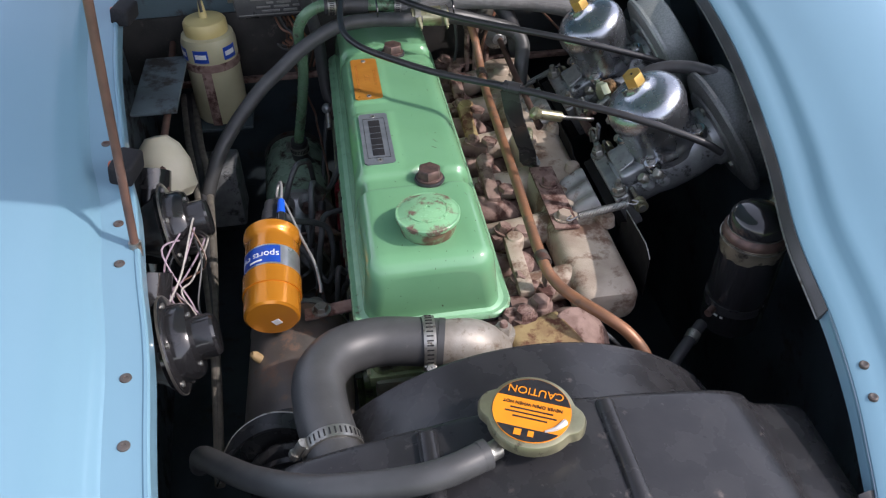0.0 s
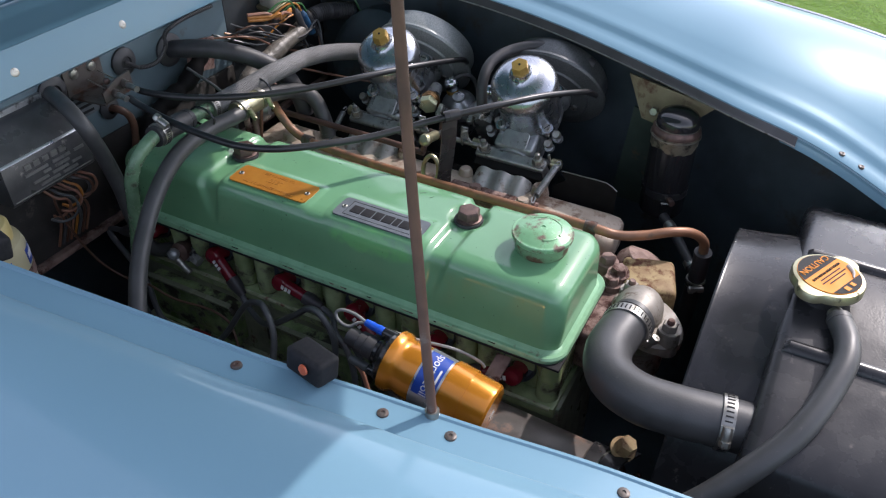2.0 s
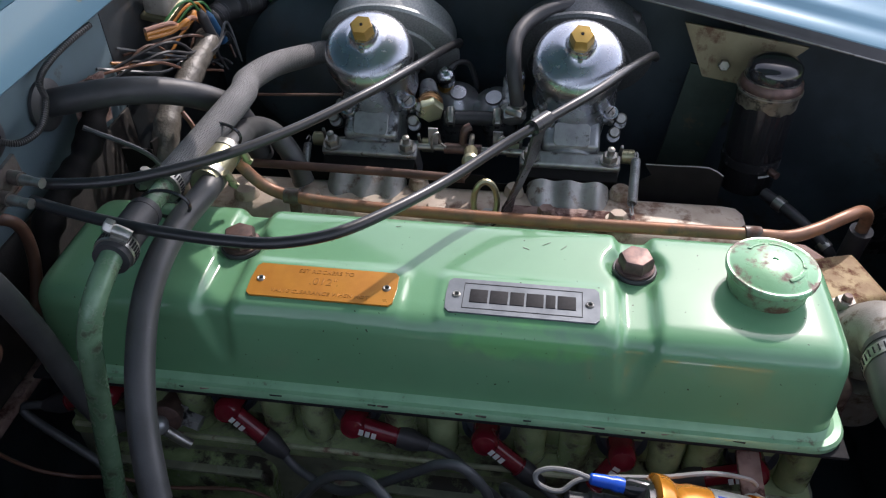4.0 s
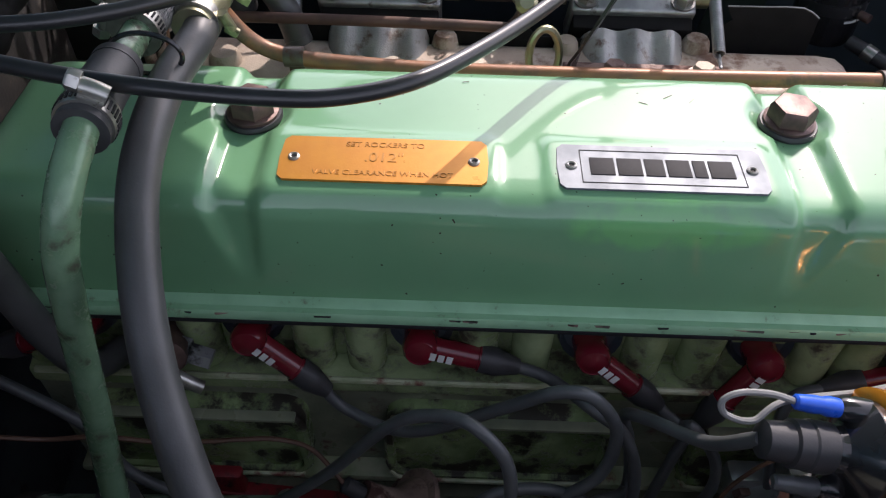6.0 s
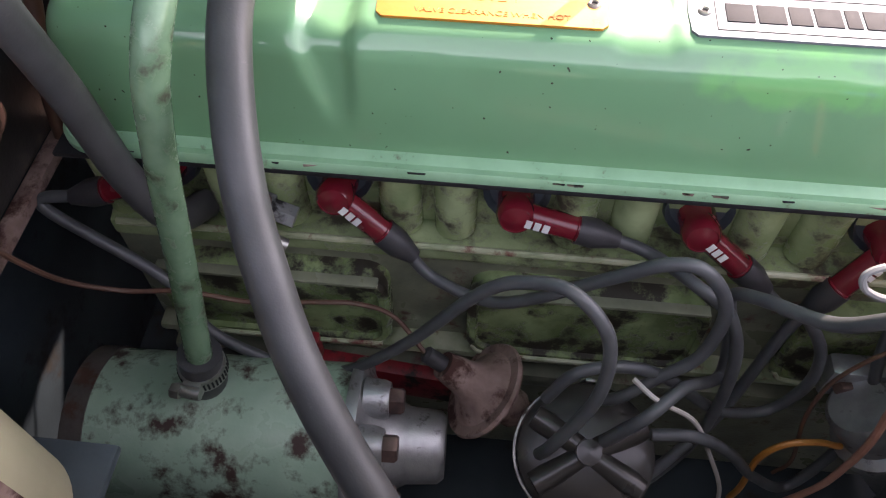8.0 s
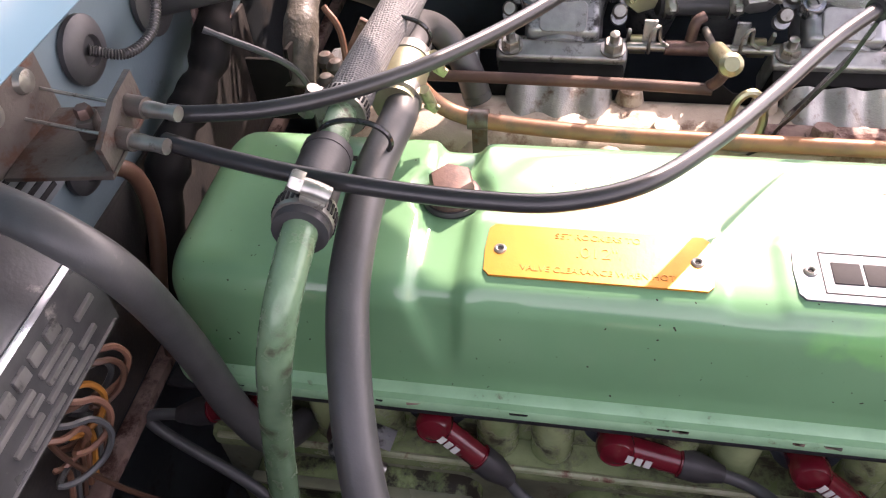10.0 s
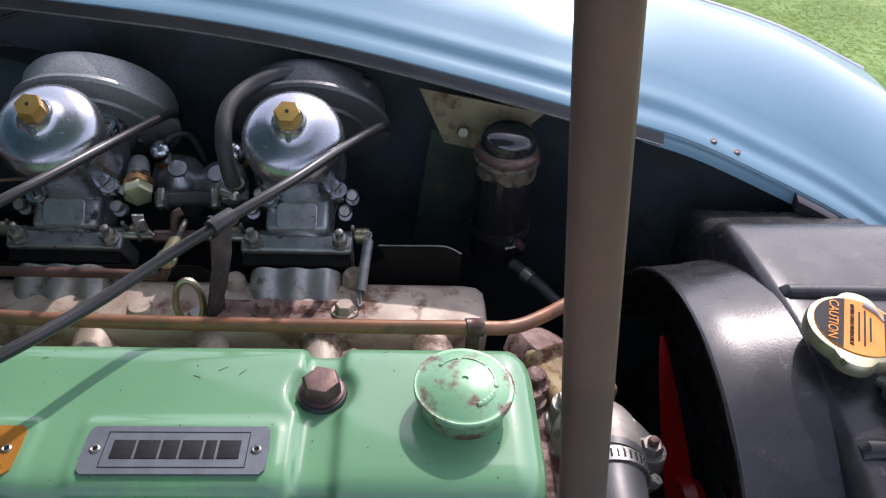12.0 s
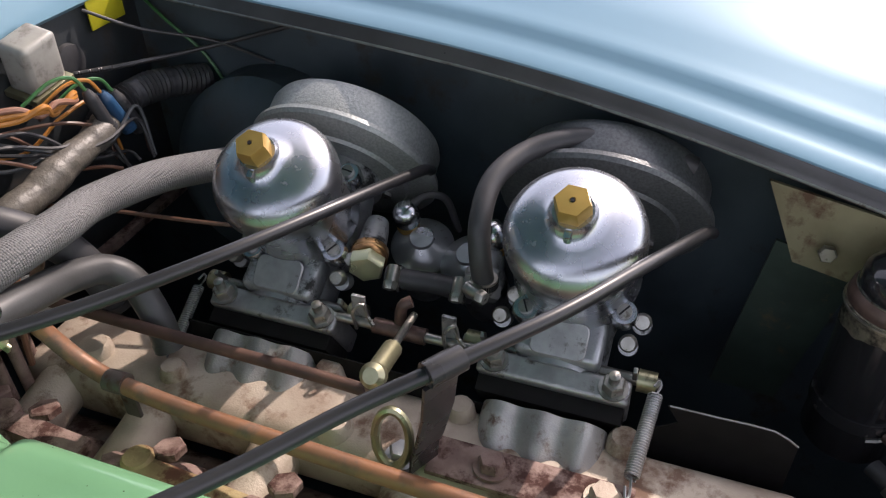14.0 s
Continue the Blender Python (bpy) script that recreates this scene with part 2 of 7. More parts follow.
M_ROD = surf("rusted_rod", (0.118, 0.066, 0.05), (0.072, 0.043, 0.036), 0.55, 0.1, 40, 0.2, 500, (0.17, 0.14, 0.125), 30, 0.12, spec=0.3)
M_STRIP = surf("weathered_edging", (0.075, 0.072, 0.073), (0.052, 0.05, 0.051), 0.33, 0.3, 25, 0.15, 400)
M_FLOAT = surf("clean_dull_alloy", (0.4, 0.415, 0.425), (0.33, 0.345, 0.355), 0.32, 0.75, 40, 0.06, 700, (0.2, 0.2, 0.2), 60, 0.12)
M_COLLAR = surf("browned_brass", (0.34, 0.2, 0.09), (0.24, 0.13, 0.06), 0.3, 0.85, 60, 0.1, 700)
M_ZINC = surf("yellow_zinc", (0.66, 0.68, 0.44), (0.58, 0.6, 0.4), 0.3, 0.8, 60, 0.06, 700)
M_DYNAMO = surf("dusty_brown_black_paint", (0.125, 0.108, 0.098), (0.075, 0.068, 0.064), 0.36, 0.1, 22, 0.2, 500, (0.2, 0.125, 0.09), 26, 0.3)
M_WIRE_ORANGE = surf("orange_wire", (0.5, 0.2, 0.04), None, 0.4, 0, 60, 0.0)
M_WIRE_FADED = surf("faded_brown_wire", (0.27, 0.13, 0.085), None, 0.45, 0, 60, 0.0)
M_WIRE_GREY = surf("pale_grey_wire", (0.24, 0.24, 0.235), None, 0.4, 0, 60, 0.0)
M_WIRE_PINK = surf("salmon_wire", (0.5, 0.24, 0.17), None, 0.4, 0, 60, 0.0)
M_WIRE_LILAC = surf("lilac_wire", (0.4, 0.31, 0.38), None, 0.4, 0, 60, 0.0)
M_WIRE_WHITE = surf("white_wire", (0.5, 0.47, 0.44), None, 0.45, 0, 60, 0.0)
M_WIRE_BROWN = surf("brown_wire", (0.12, 0.06, 0.04), None, 0.45, 0, 60, 0.0)
M_REDSPOT = surf("orange_lens", (0.55, 0.12, 0.05), None, 0.3, 0, 60, 0.0)
M_DASHPOT = surf("satin_polished_alloy", (0.42, 0.44, 0.475), (0.37, 0.39, 0.425), 0.27, 0.95, 45, 0.02, 700, (0.33, 0.345, 0.37), 130, 0.12, rough_var=0.06)
M_LOBE = surf("stained_grey_casting", (0.4, 0.39, 0.37), (0.25, 0.245, 0.235), 0.4, 0.3, 45, 0.6, 800, (0.15, 0.1, 0.08), 50, 0.25)
M_LEDGE = surf("chipped_green_ledge", (0.46, 0.48, 0.33), (0.26, 0.32, 0.18), 0.34, 0.05, 60, 0.5, 500, (0.16, 0.03, 0.03), 45, 0.3)
M_SHIELD = surf("matt_black_sheet", (0.012, 0.011, 0.011), None, 0.7, 0.0, 60, 0.1, 500, spec=0.15)
M_PLATE_RUST = surf("yellow_stained_sheet", (0.3, 0.265, 0.165), (0.2, 0.17, 0.1), 0.5, 0.1, 22, 0.25, 500, (0.13, 0.075, 0.045), 30, 0.36)
M_LEG = surf("dull_green_sheet", (0.045, 0.068, 0.055), (0.028, 0.042, 0.035), 0.5, 0.1, 25, 0.2, 500, (0.12, 0.10, 0.06), 40, 0.2)
M_BAND = surf("flaked_bare_metal", (0.26, 0.23, 0.18), (0.17, 0.15, 0.11), 0.32, 0.6, 60, 0.2, 700, (0.02, 0.018, 0.017), 45, 0.42)
M_YELLOW = surf("yellow_tag", (0.5, 0.45, 0.02), None, 0.5, 0, 40, 0.05)
M_WIRE_GREEN = surf("green_wire", (0.04, 0.16, 0.05), None, 0.4, 0, 60, 0.0)
M_REG = surf("aged_grey_lacquer", (0.085, 0.086, 0.088), (0.05, 0.05, 0.053), 0.3, 0.2, 40, 0.2, 500, (0.3, 0.28, 0.26), 60, 0.12)
M_REG_EDGE = surf("paler_raised_lacquer", (0.26, 0.25, 0.24), (0.17, 0.165, 0.16), 0.36, 0.4, 60, 0.15, 600, (0.05, 0.05, 0.05), 60, 0.25)
M_BRAID = surf("woven_grey_hose", (0.15, 0.148, 0.148), (0.12, 0.118, 0.118), 0.6, 0.0, 40, 0.0)
bt = M_BRAID.node_tree
weave = bt.nodes.new("ShaderNodeTexVoronoi")
weave.inputs["Scale"].default_value, weave.inputs["Randomness"].default_value = 620.0, 0.35
wgeo = bt.nodes.new("ShaderNodeNewGeometry")
bt.links.new(wgeo.outputs["Position"], weave.inputs["Vector"])
wb_ = bt.nodes.new("ShaderNodeBump")
wb_.inputs["Strength"].default_value, wb_.inputs["Distance"].default_value, wb_.invert = 0.9, 0.0012, True
bt.links.new(weave.outputs["Distance"], wb_.inputs["Height"])
bt.links.new(wb_.outputs[0], bt.nodes["Principled BSDF"].inputs["Normal"])
M_BLADE = surf("grass_blades", (0.135, 0.265, 0.02), (0.1, 0.215, 0.015), 0.7, 0, 4, 0.0, 120, (0.2, 0.24, 0.05), 5, 0.25, spec=0.2)
M_GRASS = surf("lawn", (0.13, 0.25, 0.02), (0.09, 0.19, 0.014), 0.75, 0, 3, 0.8, 120, (0.2, 0.25, 0.05), 9, 0.3)


# ---- mesh helpers ----
def part(name, bm, material, parent=None, label="", smooth=38):
    """Links a bmesh, in world coordinates, as one mesh object under a thing."""
    bmesh.ops.recalc_face_normals(bm, faces=bm.faces)
    me = bpy.data.meshes.new(name)
    bm.to_mesh(me)
    bm.free()
    me.materials.append(material)
    if smooth:
        me.shade_smooth()
        me.set_sharp_from_angle(angle=radians(smooth))
    ob = new(name, me)
    if parent is not None:
        root = parent
        while root.parent is not None:
            root = root.parent
        me.transform(Matrix.Translation(-root.location))
        ob.parent = parent
    if label:
        ob["label"] = label
    return ob


def thing(name, label, category, base=(0, 0, 0), group="", kind=""):
    ob = new(name)
    ob.empty_display_size = 0.02
    ob.location = base
    return tagged(ob, label, category, group, kind)


def solo(name, bm, material, label, category, group="", kind="", smooth=38):
    return tagged(part(name, bm, material, None, "", smooth), label, category, group, kind)


def ring_faces(bm, rings, closed=True, caps=True):
    n = len(rings[0])
    for a, b in zip(rings, rings[1:]):
        for i in range(n if closed else n - 1):
            j = (i + 1) % n
            bm.faces.new((a[i], a[j], b[j], b[i]))
    if caps and closed:
        bm.faces.new(rings[0][::-1])
        bm.faces.new(rings[-1])


def loft(sections, bm=None, closed=True, caps=True):
    bm = bm or bmesh.new()
    rings = [[bm.verts.new(p) for p in s] for s in sections]
    ring_faces(bm, rings, closed, caps)
    return bm


def spline(pts, per=8):
    """Points on a smooth curve through the given ones."""
    p = [Vector(q) for q in pts]
    p = [2 * p[0] - p[1], *p, 2 * p[-1] - p[-2]]
    out = []
    for a, b, c, d in zip(p, p[1:], p[2:], p[3:]):
        for k in range(per):
            t = k / per
            out.append(0.5 * (2 * b + (c - a) * t + (2 * a - 5 * b + 4 * c - d) * t * t + (3 * b - a - 3 * c + d) * t**3))
    return out + [p[-2]]


def tube(pts, r, seg=12, per=8, bm=None, radii=None):
    """A round bar along a smooth curve; radii: a factor for each point of the finer curve."""
    bm = bm or bmesh.new()
    path = spline(pts, per) if per > 1 else [Vector(q) for q in pts]
    side = None
    rings = []
    for i, p in enumerate(path):
        d = (path[min(i + 1, len(path) - 1)] - path[max(i - 1, 0)]).normalized()
        if side is None:
            side = d.orthogonal().normalized()
        side = (side - d * side.dot(d)).normalized()
        up = d.cross(side)
        rad = r * (radii(i / (len(path) - 1)) if radii else 1)
        rings.append([bm.verts.new(p + rad * (math.cos(2 * math.pi * k / seg) * side + math.sin(2 * math.pi * k / seg) * up)) for k in range(seg)])
    ring_faces(bm, rings)
    return bm


def axis(at, way, spin=0.0):
    """A pose at a place whose z points along way."""
    return Matrix.Translation(at) @ Vector(way).to_track_quat("Z", "Y").to_matrix().to_4x4() @ Matrix.Rotation(spin, 4, "Z")


def lathe(profile, m=Matrix(), seg=32, bm=None):
    """profile: (radius, height) up the z of the pose m."""
    bm = bm or bmesh.new()
    rings = [[bm.verts.new(m @ Vector((max(r, 1e-5) * math.cos(2 * math.pi * k / seg), max(r, 1e-5) * math.sin(2 * math.pi * k / seg), h))) for k in range(seg)] for r, h in profile]
    ring_faces(bm, rings)
    return bm


def box(size, m=Matrix(), bevel=0.0, bm=None, seg=2):
    """A box round the origin of the pose m, with rounded edges."""
    own = bmesh.new()
    bmesh.ops.create_cube(own, size=1.0)
    bmesh.ops.scale(own, vec=size, verts=own.verts)
    if bevel:
        bmesh.ops.bevel(own, geom=own.edges[:], offset=bevel, segments=seg, affect="EDGES", profile=0.6)
    own.transform(m)
    if bm is None:
        return own
    tmp = bpy.data.meshes.new("tmp")
    own.to_mesh(tmp)
    own.free()
    bm.from_mesh(tmp)
    bpy.data.meshes.remove(tmp)
    return bm


def span(lo, hi, bevel=0.0, bm=None, seg=2):
    """A box between two corners."""
    lo, hi = Vector(lo), Vector(hi)
    return box(hi - lo, Matrix.Translation((lo + hi) / 2), bevel, bm, seg)


def hexhead(r, h, m, bm=None):
    """A hexagon head with a chamfered top."""
    return lathe([(0, 0), (r, 0), (r, h * 0.82), (r * 0.86, h), (0, h)], m, 6, bm)


def slab(outline, lo, hi, bm=None, m=Matrix(), edge=0.0):
    """A plate of an outline in x, y, between two heights."""
    bm = bm or bmesh.new()
    c = Vector((sum(p[0] for p in outline) / len(outline), sum(p[1] for p in outline) / len(outline), 0))
    levels = [(lo, 1.0), (hi - edge, 1.0)] + ([(hi, 1.0 - edge * 1.0 / max(0.004, max((Vector((*p, 0)) - c).length for p in outline)))] if edge else [])
    if not edge:
        levels = [(lo, 1.0), (hi, 1.0)]
    loft([[m @ Vector((c.x + (x - c.x) * k, c.y + (y - c.y) * k, z)) for x, y in outline] for z, k in levels], bm)
    return bm


def rounded(w, h, r, n=5, cx=0.0, cy=0.0):
    """The outline of a rectangle with round corners."""
    out = []
    for sx, sy, a0 in ((1, 1, 0), (-1, 1, 90), (-1, -1, 180), (1, -1, 270)):
        for k in range(n + 1):
            a = radians(a0 + 90 * k / n)
            out.append((cx + sx * (w / 2 - r) + r * math.cos(a), cy + sy * (h / 2 - r) + r * math.sin(a)))
    return out


def letters(name, text, size, m, material, parent, depth=0.0003, label=""):
    """Words as a thin mesh under a thing; m: the pose of the words' middle, x along the line."""
    cu = bpy.data.curves.new("words", "FONT")
    cu.body, cu.size, cu.align_x, cu.align_y, cu.extrude = text, size, "CENTER", "CENTER", depth
    tmp = new("words", cu)
    bpy.context.view_layer.update()
    me = bpy.data.meshes.new_from_object(tmp)
    bpy.data.objects.remove(tmp)
    bpy.data.curves.remove(cu)
    me.name = name
    root = parent
    while root.parent is not None:
        root = root.parent
    me.transform(Matrix.Translation(-root.location) @ m)
    me.materials.clear()
    me.materials.append(material)
    ob = new(name, me)
    ob.parent = parent
    if label:
        ob["label"] = label
    return ob


def bolt(at, way, r, h, material, label, group="", washer=True, name="bolt"):
    t = thing(name, label, "bolt", at, group)
    m = axis(at, way)
    if washer:
        part("washer", lathe([(0, -0.0005), (r * 1.35, -0.0005), (r * 1.35, 0.0012), (0, 0.0012)], m, 20), material, t)
    part("head", hexhead(r, h, m), material, t)
    return t


def clamp(at, way, r, screw, label="perforated steel hose clamp round a hose", width=0.011):
    """A worm-drive clamp: band, housing and screw; screw: the way from the middle to the housing."""
    t = thing("hose_clamp", label, "hose clamp", at, "hose clamps")
    m = axis(at, way)
    h = width / 2
    part("band", lathe([(r - 0.0008, -h), (r + 0.0008, -h), (r + 0.0012, 0), (r + 0.0008, h), (r - 0.0008, h)], m, 36), M_STEEL, t)
    w = Vector(way).normalized()
    s = Vector(screw)
    s = (s - w * s.dot(w)).normalized()
    side = w.cross(s)
    mm = Matrix.Translation(Vector(at) + s * (r + 0.004)) @ Matrix((side, w, s)).transposed().to_4x4()
    part("housing", tube([mm @ Vector((-0.0058, 0, -0.0005)), mm @ Vector((0.0, 0, 0)), mm @ Vector((0.0058, 0, -0.0005))], 0.0042, 12, 3), M_STEEL, t)
    part("saddle", box((0.011, width, 0.0025), mm @ Matrix.Translation((0, 0, -0.003)), 0.0008), M_STEEL, t)
    ms = axis(Vector(at) + s * (r + 0.005) + side * 0.006, side)
    part("screw", lathe([(0, 0), (0.005, 0), (0.005, 0.0045), (0.0042, 0.0058), (0.0012, 0.006), (0.001, 0.005), (0, 0.005)], ms, 6), M_STEEL, t)
    n = 36
    bm = bmesh.new()
    for k in range(n):
        a = 2 * math.pi * k / 36
        box((0.0012, width * 0.55, 0.0008), m @ Matrix.Rotation(a, 4, "Z") @ Matrix.Translation((0, r + 0.0011, 0)) @ Matrix.Rotation(radians(90), 4, "X"), 0, bm)
    part("slotted_track", bm, M_INK, t, "dark slots cut in the band")
    return t


def hose(name, pts, r, material, label, category="hose", seg=16, per=8, radii=None):
    if r < 0.009 or radii is not None:
        return solo(name, tube(pts, r, seg, per, None, radii), material, label, category)
    a, b, c, d = Vector(pts[0]), Vector(pts[1]), Vector(pts[-2]), Vector(pts[-1])
    t = thing(name, label, category, a)
    part("wall", tube(pts, r, seg, per), material, t)
    part("end_lip", tube([a, a + (b - a).normalized() * 0.006], r * 1.035, seg, 2), material, t)
    part("end_lip", tube([d, d + (c - d).normalized() * 0.006], r * 1.035, seg, 2), material, t)
    return t

# ---- ground and body ----
bm = bmesh.new()
bmesh.ops.create_grid(bm, x_segments=60, y_segments=60, size=300)
for v in bm.verts:
    v.co.z = 0.0
solo("ground", bm, M_GRASS, "short green lawn reaching to the horizon", "ground", kind="structure", smooth=0)
random.seed(31)
verts, tris = [], []
for k in range(130000):
    q, a, h = random.uniform(0, 2 * math.pi), random.uniform(0, 2 * math.pi), random.uniform(0.002, 0.007)
    if k < 85000:  # thicker on the side that the camera looks over
        x, y = random.gauss(3.3, 0.7), random.gauss(-0.7, 0.95)
    else:
        d = 0.9 + abs(random.gauss(0, 2.4))
        x, y = d * math.cos(q), d * math.sin(q)
    if abs(x) < 0.8 and abs(y) < 0.9:
        continue
    dx, dy = 0.0022 * math.cos(a), 0.0022 * math.sin(a)
    lean = random.uniform(0.012, 0.026)
    verts += [(x - dx, y - dy, 0.001), (x + dx, y + dy, 0.001), (x - lean * math.sin(a), y + lean * math.cos(a), h)]
    tris.append((len(verts) - 3, len(verts) - 2, len(verts) - 1))
blades = bpy.data.meshes.new("grass")
blades.from_pydata(verts, [], tris)
blades.materials.append(M_BLADE)
tagged(new("grass", blades), "short sunlit green grass blades beside the car", "grass", kind="stuff")


def panel(name, rim, section, side, material, parent, back=0.0025):
    """A sheet swept along a rim; section: (outward, up) offsets from the rim."""
    rows = []
    for p in spline(rim, 10):
        outer = [Vector((p.x + side * a, p.y, p.z + b)) for a, b in section]
        inner = [Vector((p.x + side * (a + (back if a == 0 and i < 2 else 0)), p.y, p.z + b - (back if i > 1 else 0))) for i, (a, b) in enumerate(section)]
        rows.append(outer + inner[::-1])
    return part(name, loft(rows), material, parent, smooth=30)


def smooth_section(pts, n=5):
    return [(v.x, v.y) for v in spline([(x, y, 0) for x, y in pts], n)]


RIM_L = [(-0.385, 0.50, 0.945), (-0.362, 0.31, 0.935), (-0.345, 0.2, 0.932), (-0.3235, 0.03, 0.919), (-0.307, -0.07, 0.905), (-0.297, -0.13, 0.896), (-0.28, -0.2, 0.884),
         (-0.266, -0.29, 0.876), (-0.25, -0.38, 0.868), (-0.235, -0.51, 0.858), (-0.2, -0.75, 0.835)]
RIM_R = [(0.43, 0.50, 0.935), (0.4, 0.3, 0.933), (0.37, 0.1, 0.93), (0.357, -0.02, 0.923), (0.3405, -0.134, 0.911), (0.314, -0.26, 0.8935), (0.285, -0.362, 0.8805),
         (0.2735, -0.454, 0.8615), (0.26, -0.5335, 0.8335), (0.2315, -0.6146, 0.804), (0.16, -0.692, 0.7745)]
CREST_R = [(0.721, 0.5, 0.968), (0.691, 0.3, 0.965), (0.661, 0.1, 0.961), (0.645, -0.02, 0.955), (0.627, -0.134, 0.943), (0.602, -0.263, 0.931), (0.586, -0.355, 0.926), (0.572, -0.446, 0.919),
           (0.558, -0.53, 0.908), (0.535, -0.64, 0.884), (0.5, -0.74, 0.85)]
WING = smooth_section([(0.046, 0.0165), (0.068, 0.0275), (0.12, 0.041), (0.19, 0.045), (0.25, 0.036), (0.288, 0.022)])
left = thing("wing_left", "glossy ice-blue painted front wing with a screwed inner flange", "car wing", (-0.45, 0, 0.5), kind="structure")
panel("skin", RIM_L, [(0, -0.02), (0, 0), (0.0015, 0.0022), (0.004, 0.0022), (0.0055, 0.0008), (0.028, 0.0018), (0.0325, 0.0024), (0.0352, 0.0052), (0.0385, 0.0115), (0.0415, 0.0142), *WING, (0.31, -0.02), (0.33, -0.13), (0.335, -0.4)], -1, M_BODY, left)
right = thing("wing_right", "glossy ice-blue painted front wing with a bright bead along its crest", "car wing", (0.55, 0, 0.5), kind="structure")
rows = []
for p, q in zip(spline(RIM_R, 10), spline(CREST_R, 10)):
    line = [p + Vector((a, 0, b)) for a, b in ((0.006, 0.0145), (0.0068, 0.0175), (0.0095, 0.0192), (0.02, 0.0224), (0.0275, 0.0242), (0.0315, 0.0266), (0.0355, 0.0302), (0.0395, 0.0328), (0.044, 0.0343), (0.05, 0.0362), (0.058, 0.0385))]
    e = line[-1].copy()
    for k in range(1, 17):
        f = k / 16
        line.append(e.lerp(q, f) + Vector((0, 0, 0.025 * math.sin(math.pi * f) ** 0.85)))
    line += [q + Vector((0.008, 0, -0.012)), q + Vector((0.02, 0, -0.06)), q + Vector((0.03, 0, -0.16)), q + Vector((0.034, 0, -0.43))]
    rows.append(line + [v + Vector((0, 0, -0.0028)) for v in reversed(line)])
part("skin", loft(rows), M_BODY, right, smooth=30)
strip = [p for p in spline(RIM_R, 10) if p.y > -0.44]
part("rim_strip", loft([[p + Vector(o) for o in ((0.001, 0, 0.0055), (-0.0006, 0, 0.0062), (-0.0002, 0, 0.0078), (0.0022, 0, 0.011), (0.0052, 0, 0.0165), (0.0066, 0, 0.016), (0.004, 0, 0.009), (0.003, 0, 0.0055))] for p in strip]), M_STRIP, right, "grey-brown weathered metal edging")
part("edge_line", tube([p + Vector((-0.0004, 0, 0.0066)) for p in strip], 0.0011, 6, 1), M_STEEL, right, "bright lower edge")
tail = [p for p in spline(RIM_R, 10) if p.y < -0.415]
part("rim_flange", loft([[p + Vector(o) for o in ((0.004, 0, 0.002), (0.005, 0, 0.008), (0.0085, 0, 0.0165), (0.0095, 0, 0.016), (0.007, 0, 0.007), (0.006, 0, 0.002))] for p in tail]), M_BODY, right, "bare dull blue rim flange")
# white highlights of the worn flange edge, put in as a chrome line
part("worn_edge_highlight", tube([p + Vector((0.0075, 0, 0.0152)) for p in tail], 0.0014, 6, 1), M_CHROME, right, "worn edge with its white highlight set in as chrome")
part("bead", tube(CREST_R, 0.0035, 8), M_CHROME, right, "thin bright metal bead")
for rim, side, ys, own in ((RIM_L, -1, (-0.46, -0.4, -0.277, -0.225, -0.113), left),):
    pts = spline(rim, 30)
    for y in ys:
        p = min(pts, key=lambda q: abs(q.y - y))
        at = p + Vector((side * 0.0175, 0, 0.0016))
        way = Vector((-side * 0.07, 0, 1))
        part("screw", lathe([(0, -0.001), (0.0048, -0.001), (0.0044, 0.0007), (0.003, 0.0012), (0.0016, 0.0012), (0.0012, 0.0004), (0, 0.0004)], axis(at, way), 16), M_BRKT, own, "plain cross-head screw")

rim_pts = spline(RIM_R, 30)
for y, dx, dz in ((-0.487, 0.0165, 0.0218), (-0.51, 0.0165, 0.0218)):
    p = min(rim_pts, key=lambda q: abs(q.y - y))
    x, y, z = p.x + dx, p.y, p.z + dz
    part("screw", lathe([(0, -0.002), (0.005, -0.002), (0.0046, 0.001), (0.003, 0.0015), (0.0012, 0.0008), (0, 0.0008)], axis((x, y, z), (-0.1, 0, 1)) @ Matrix.Scale(0.75, 4), 16), M_BRKT, right, "plain cross-head screw")
near = [p for p in rim_pts if -0.605 < p.y < -0.565]
tagged(part("rubber_buffer", loft([[p + Vector(o) for o in ((-0.004, 0, 0.0), (0.012, 0, 0.001), (0.0135, 0, 0.006), (0.011, 0, 0.0135), (0.002, 0, 0.0145), (-0.0045, 0, 0.011))] for p in near]), M_RUBBER), "black rubber bonnet buffer on the wing rim", "rubber buffer")
tagged(part("stay_strap", box((0.0025, 0.016, 0.045), Matrix.Translation((0.3, -0.572, 0.77)) @ Matrix.Rotation(radians(18), 4, "X") @ Matrix.Rotation(radians(25), 4, "Y"), 0.0008), M_FILTER), "pale grey steel stay strap beside the radiator", "bracket")
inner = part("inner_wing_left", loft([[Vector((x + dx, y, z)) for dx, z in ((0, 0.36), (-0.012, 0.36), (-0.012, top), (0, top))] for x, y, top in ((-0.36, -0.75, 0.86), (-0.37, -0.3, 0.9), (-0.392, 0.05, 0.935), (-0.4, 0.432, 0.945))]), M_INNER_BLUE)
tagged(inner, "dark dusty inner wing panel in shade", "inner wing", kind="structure")
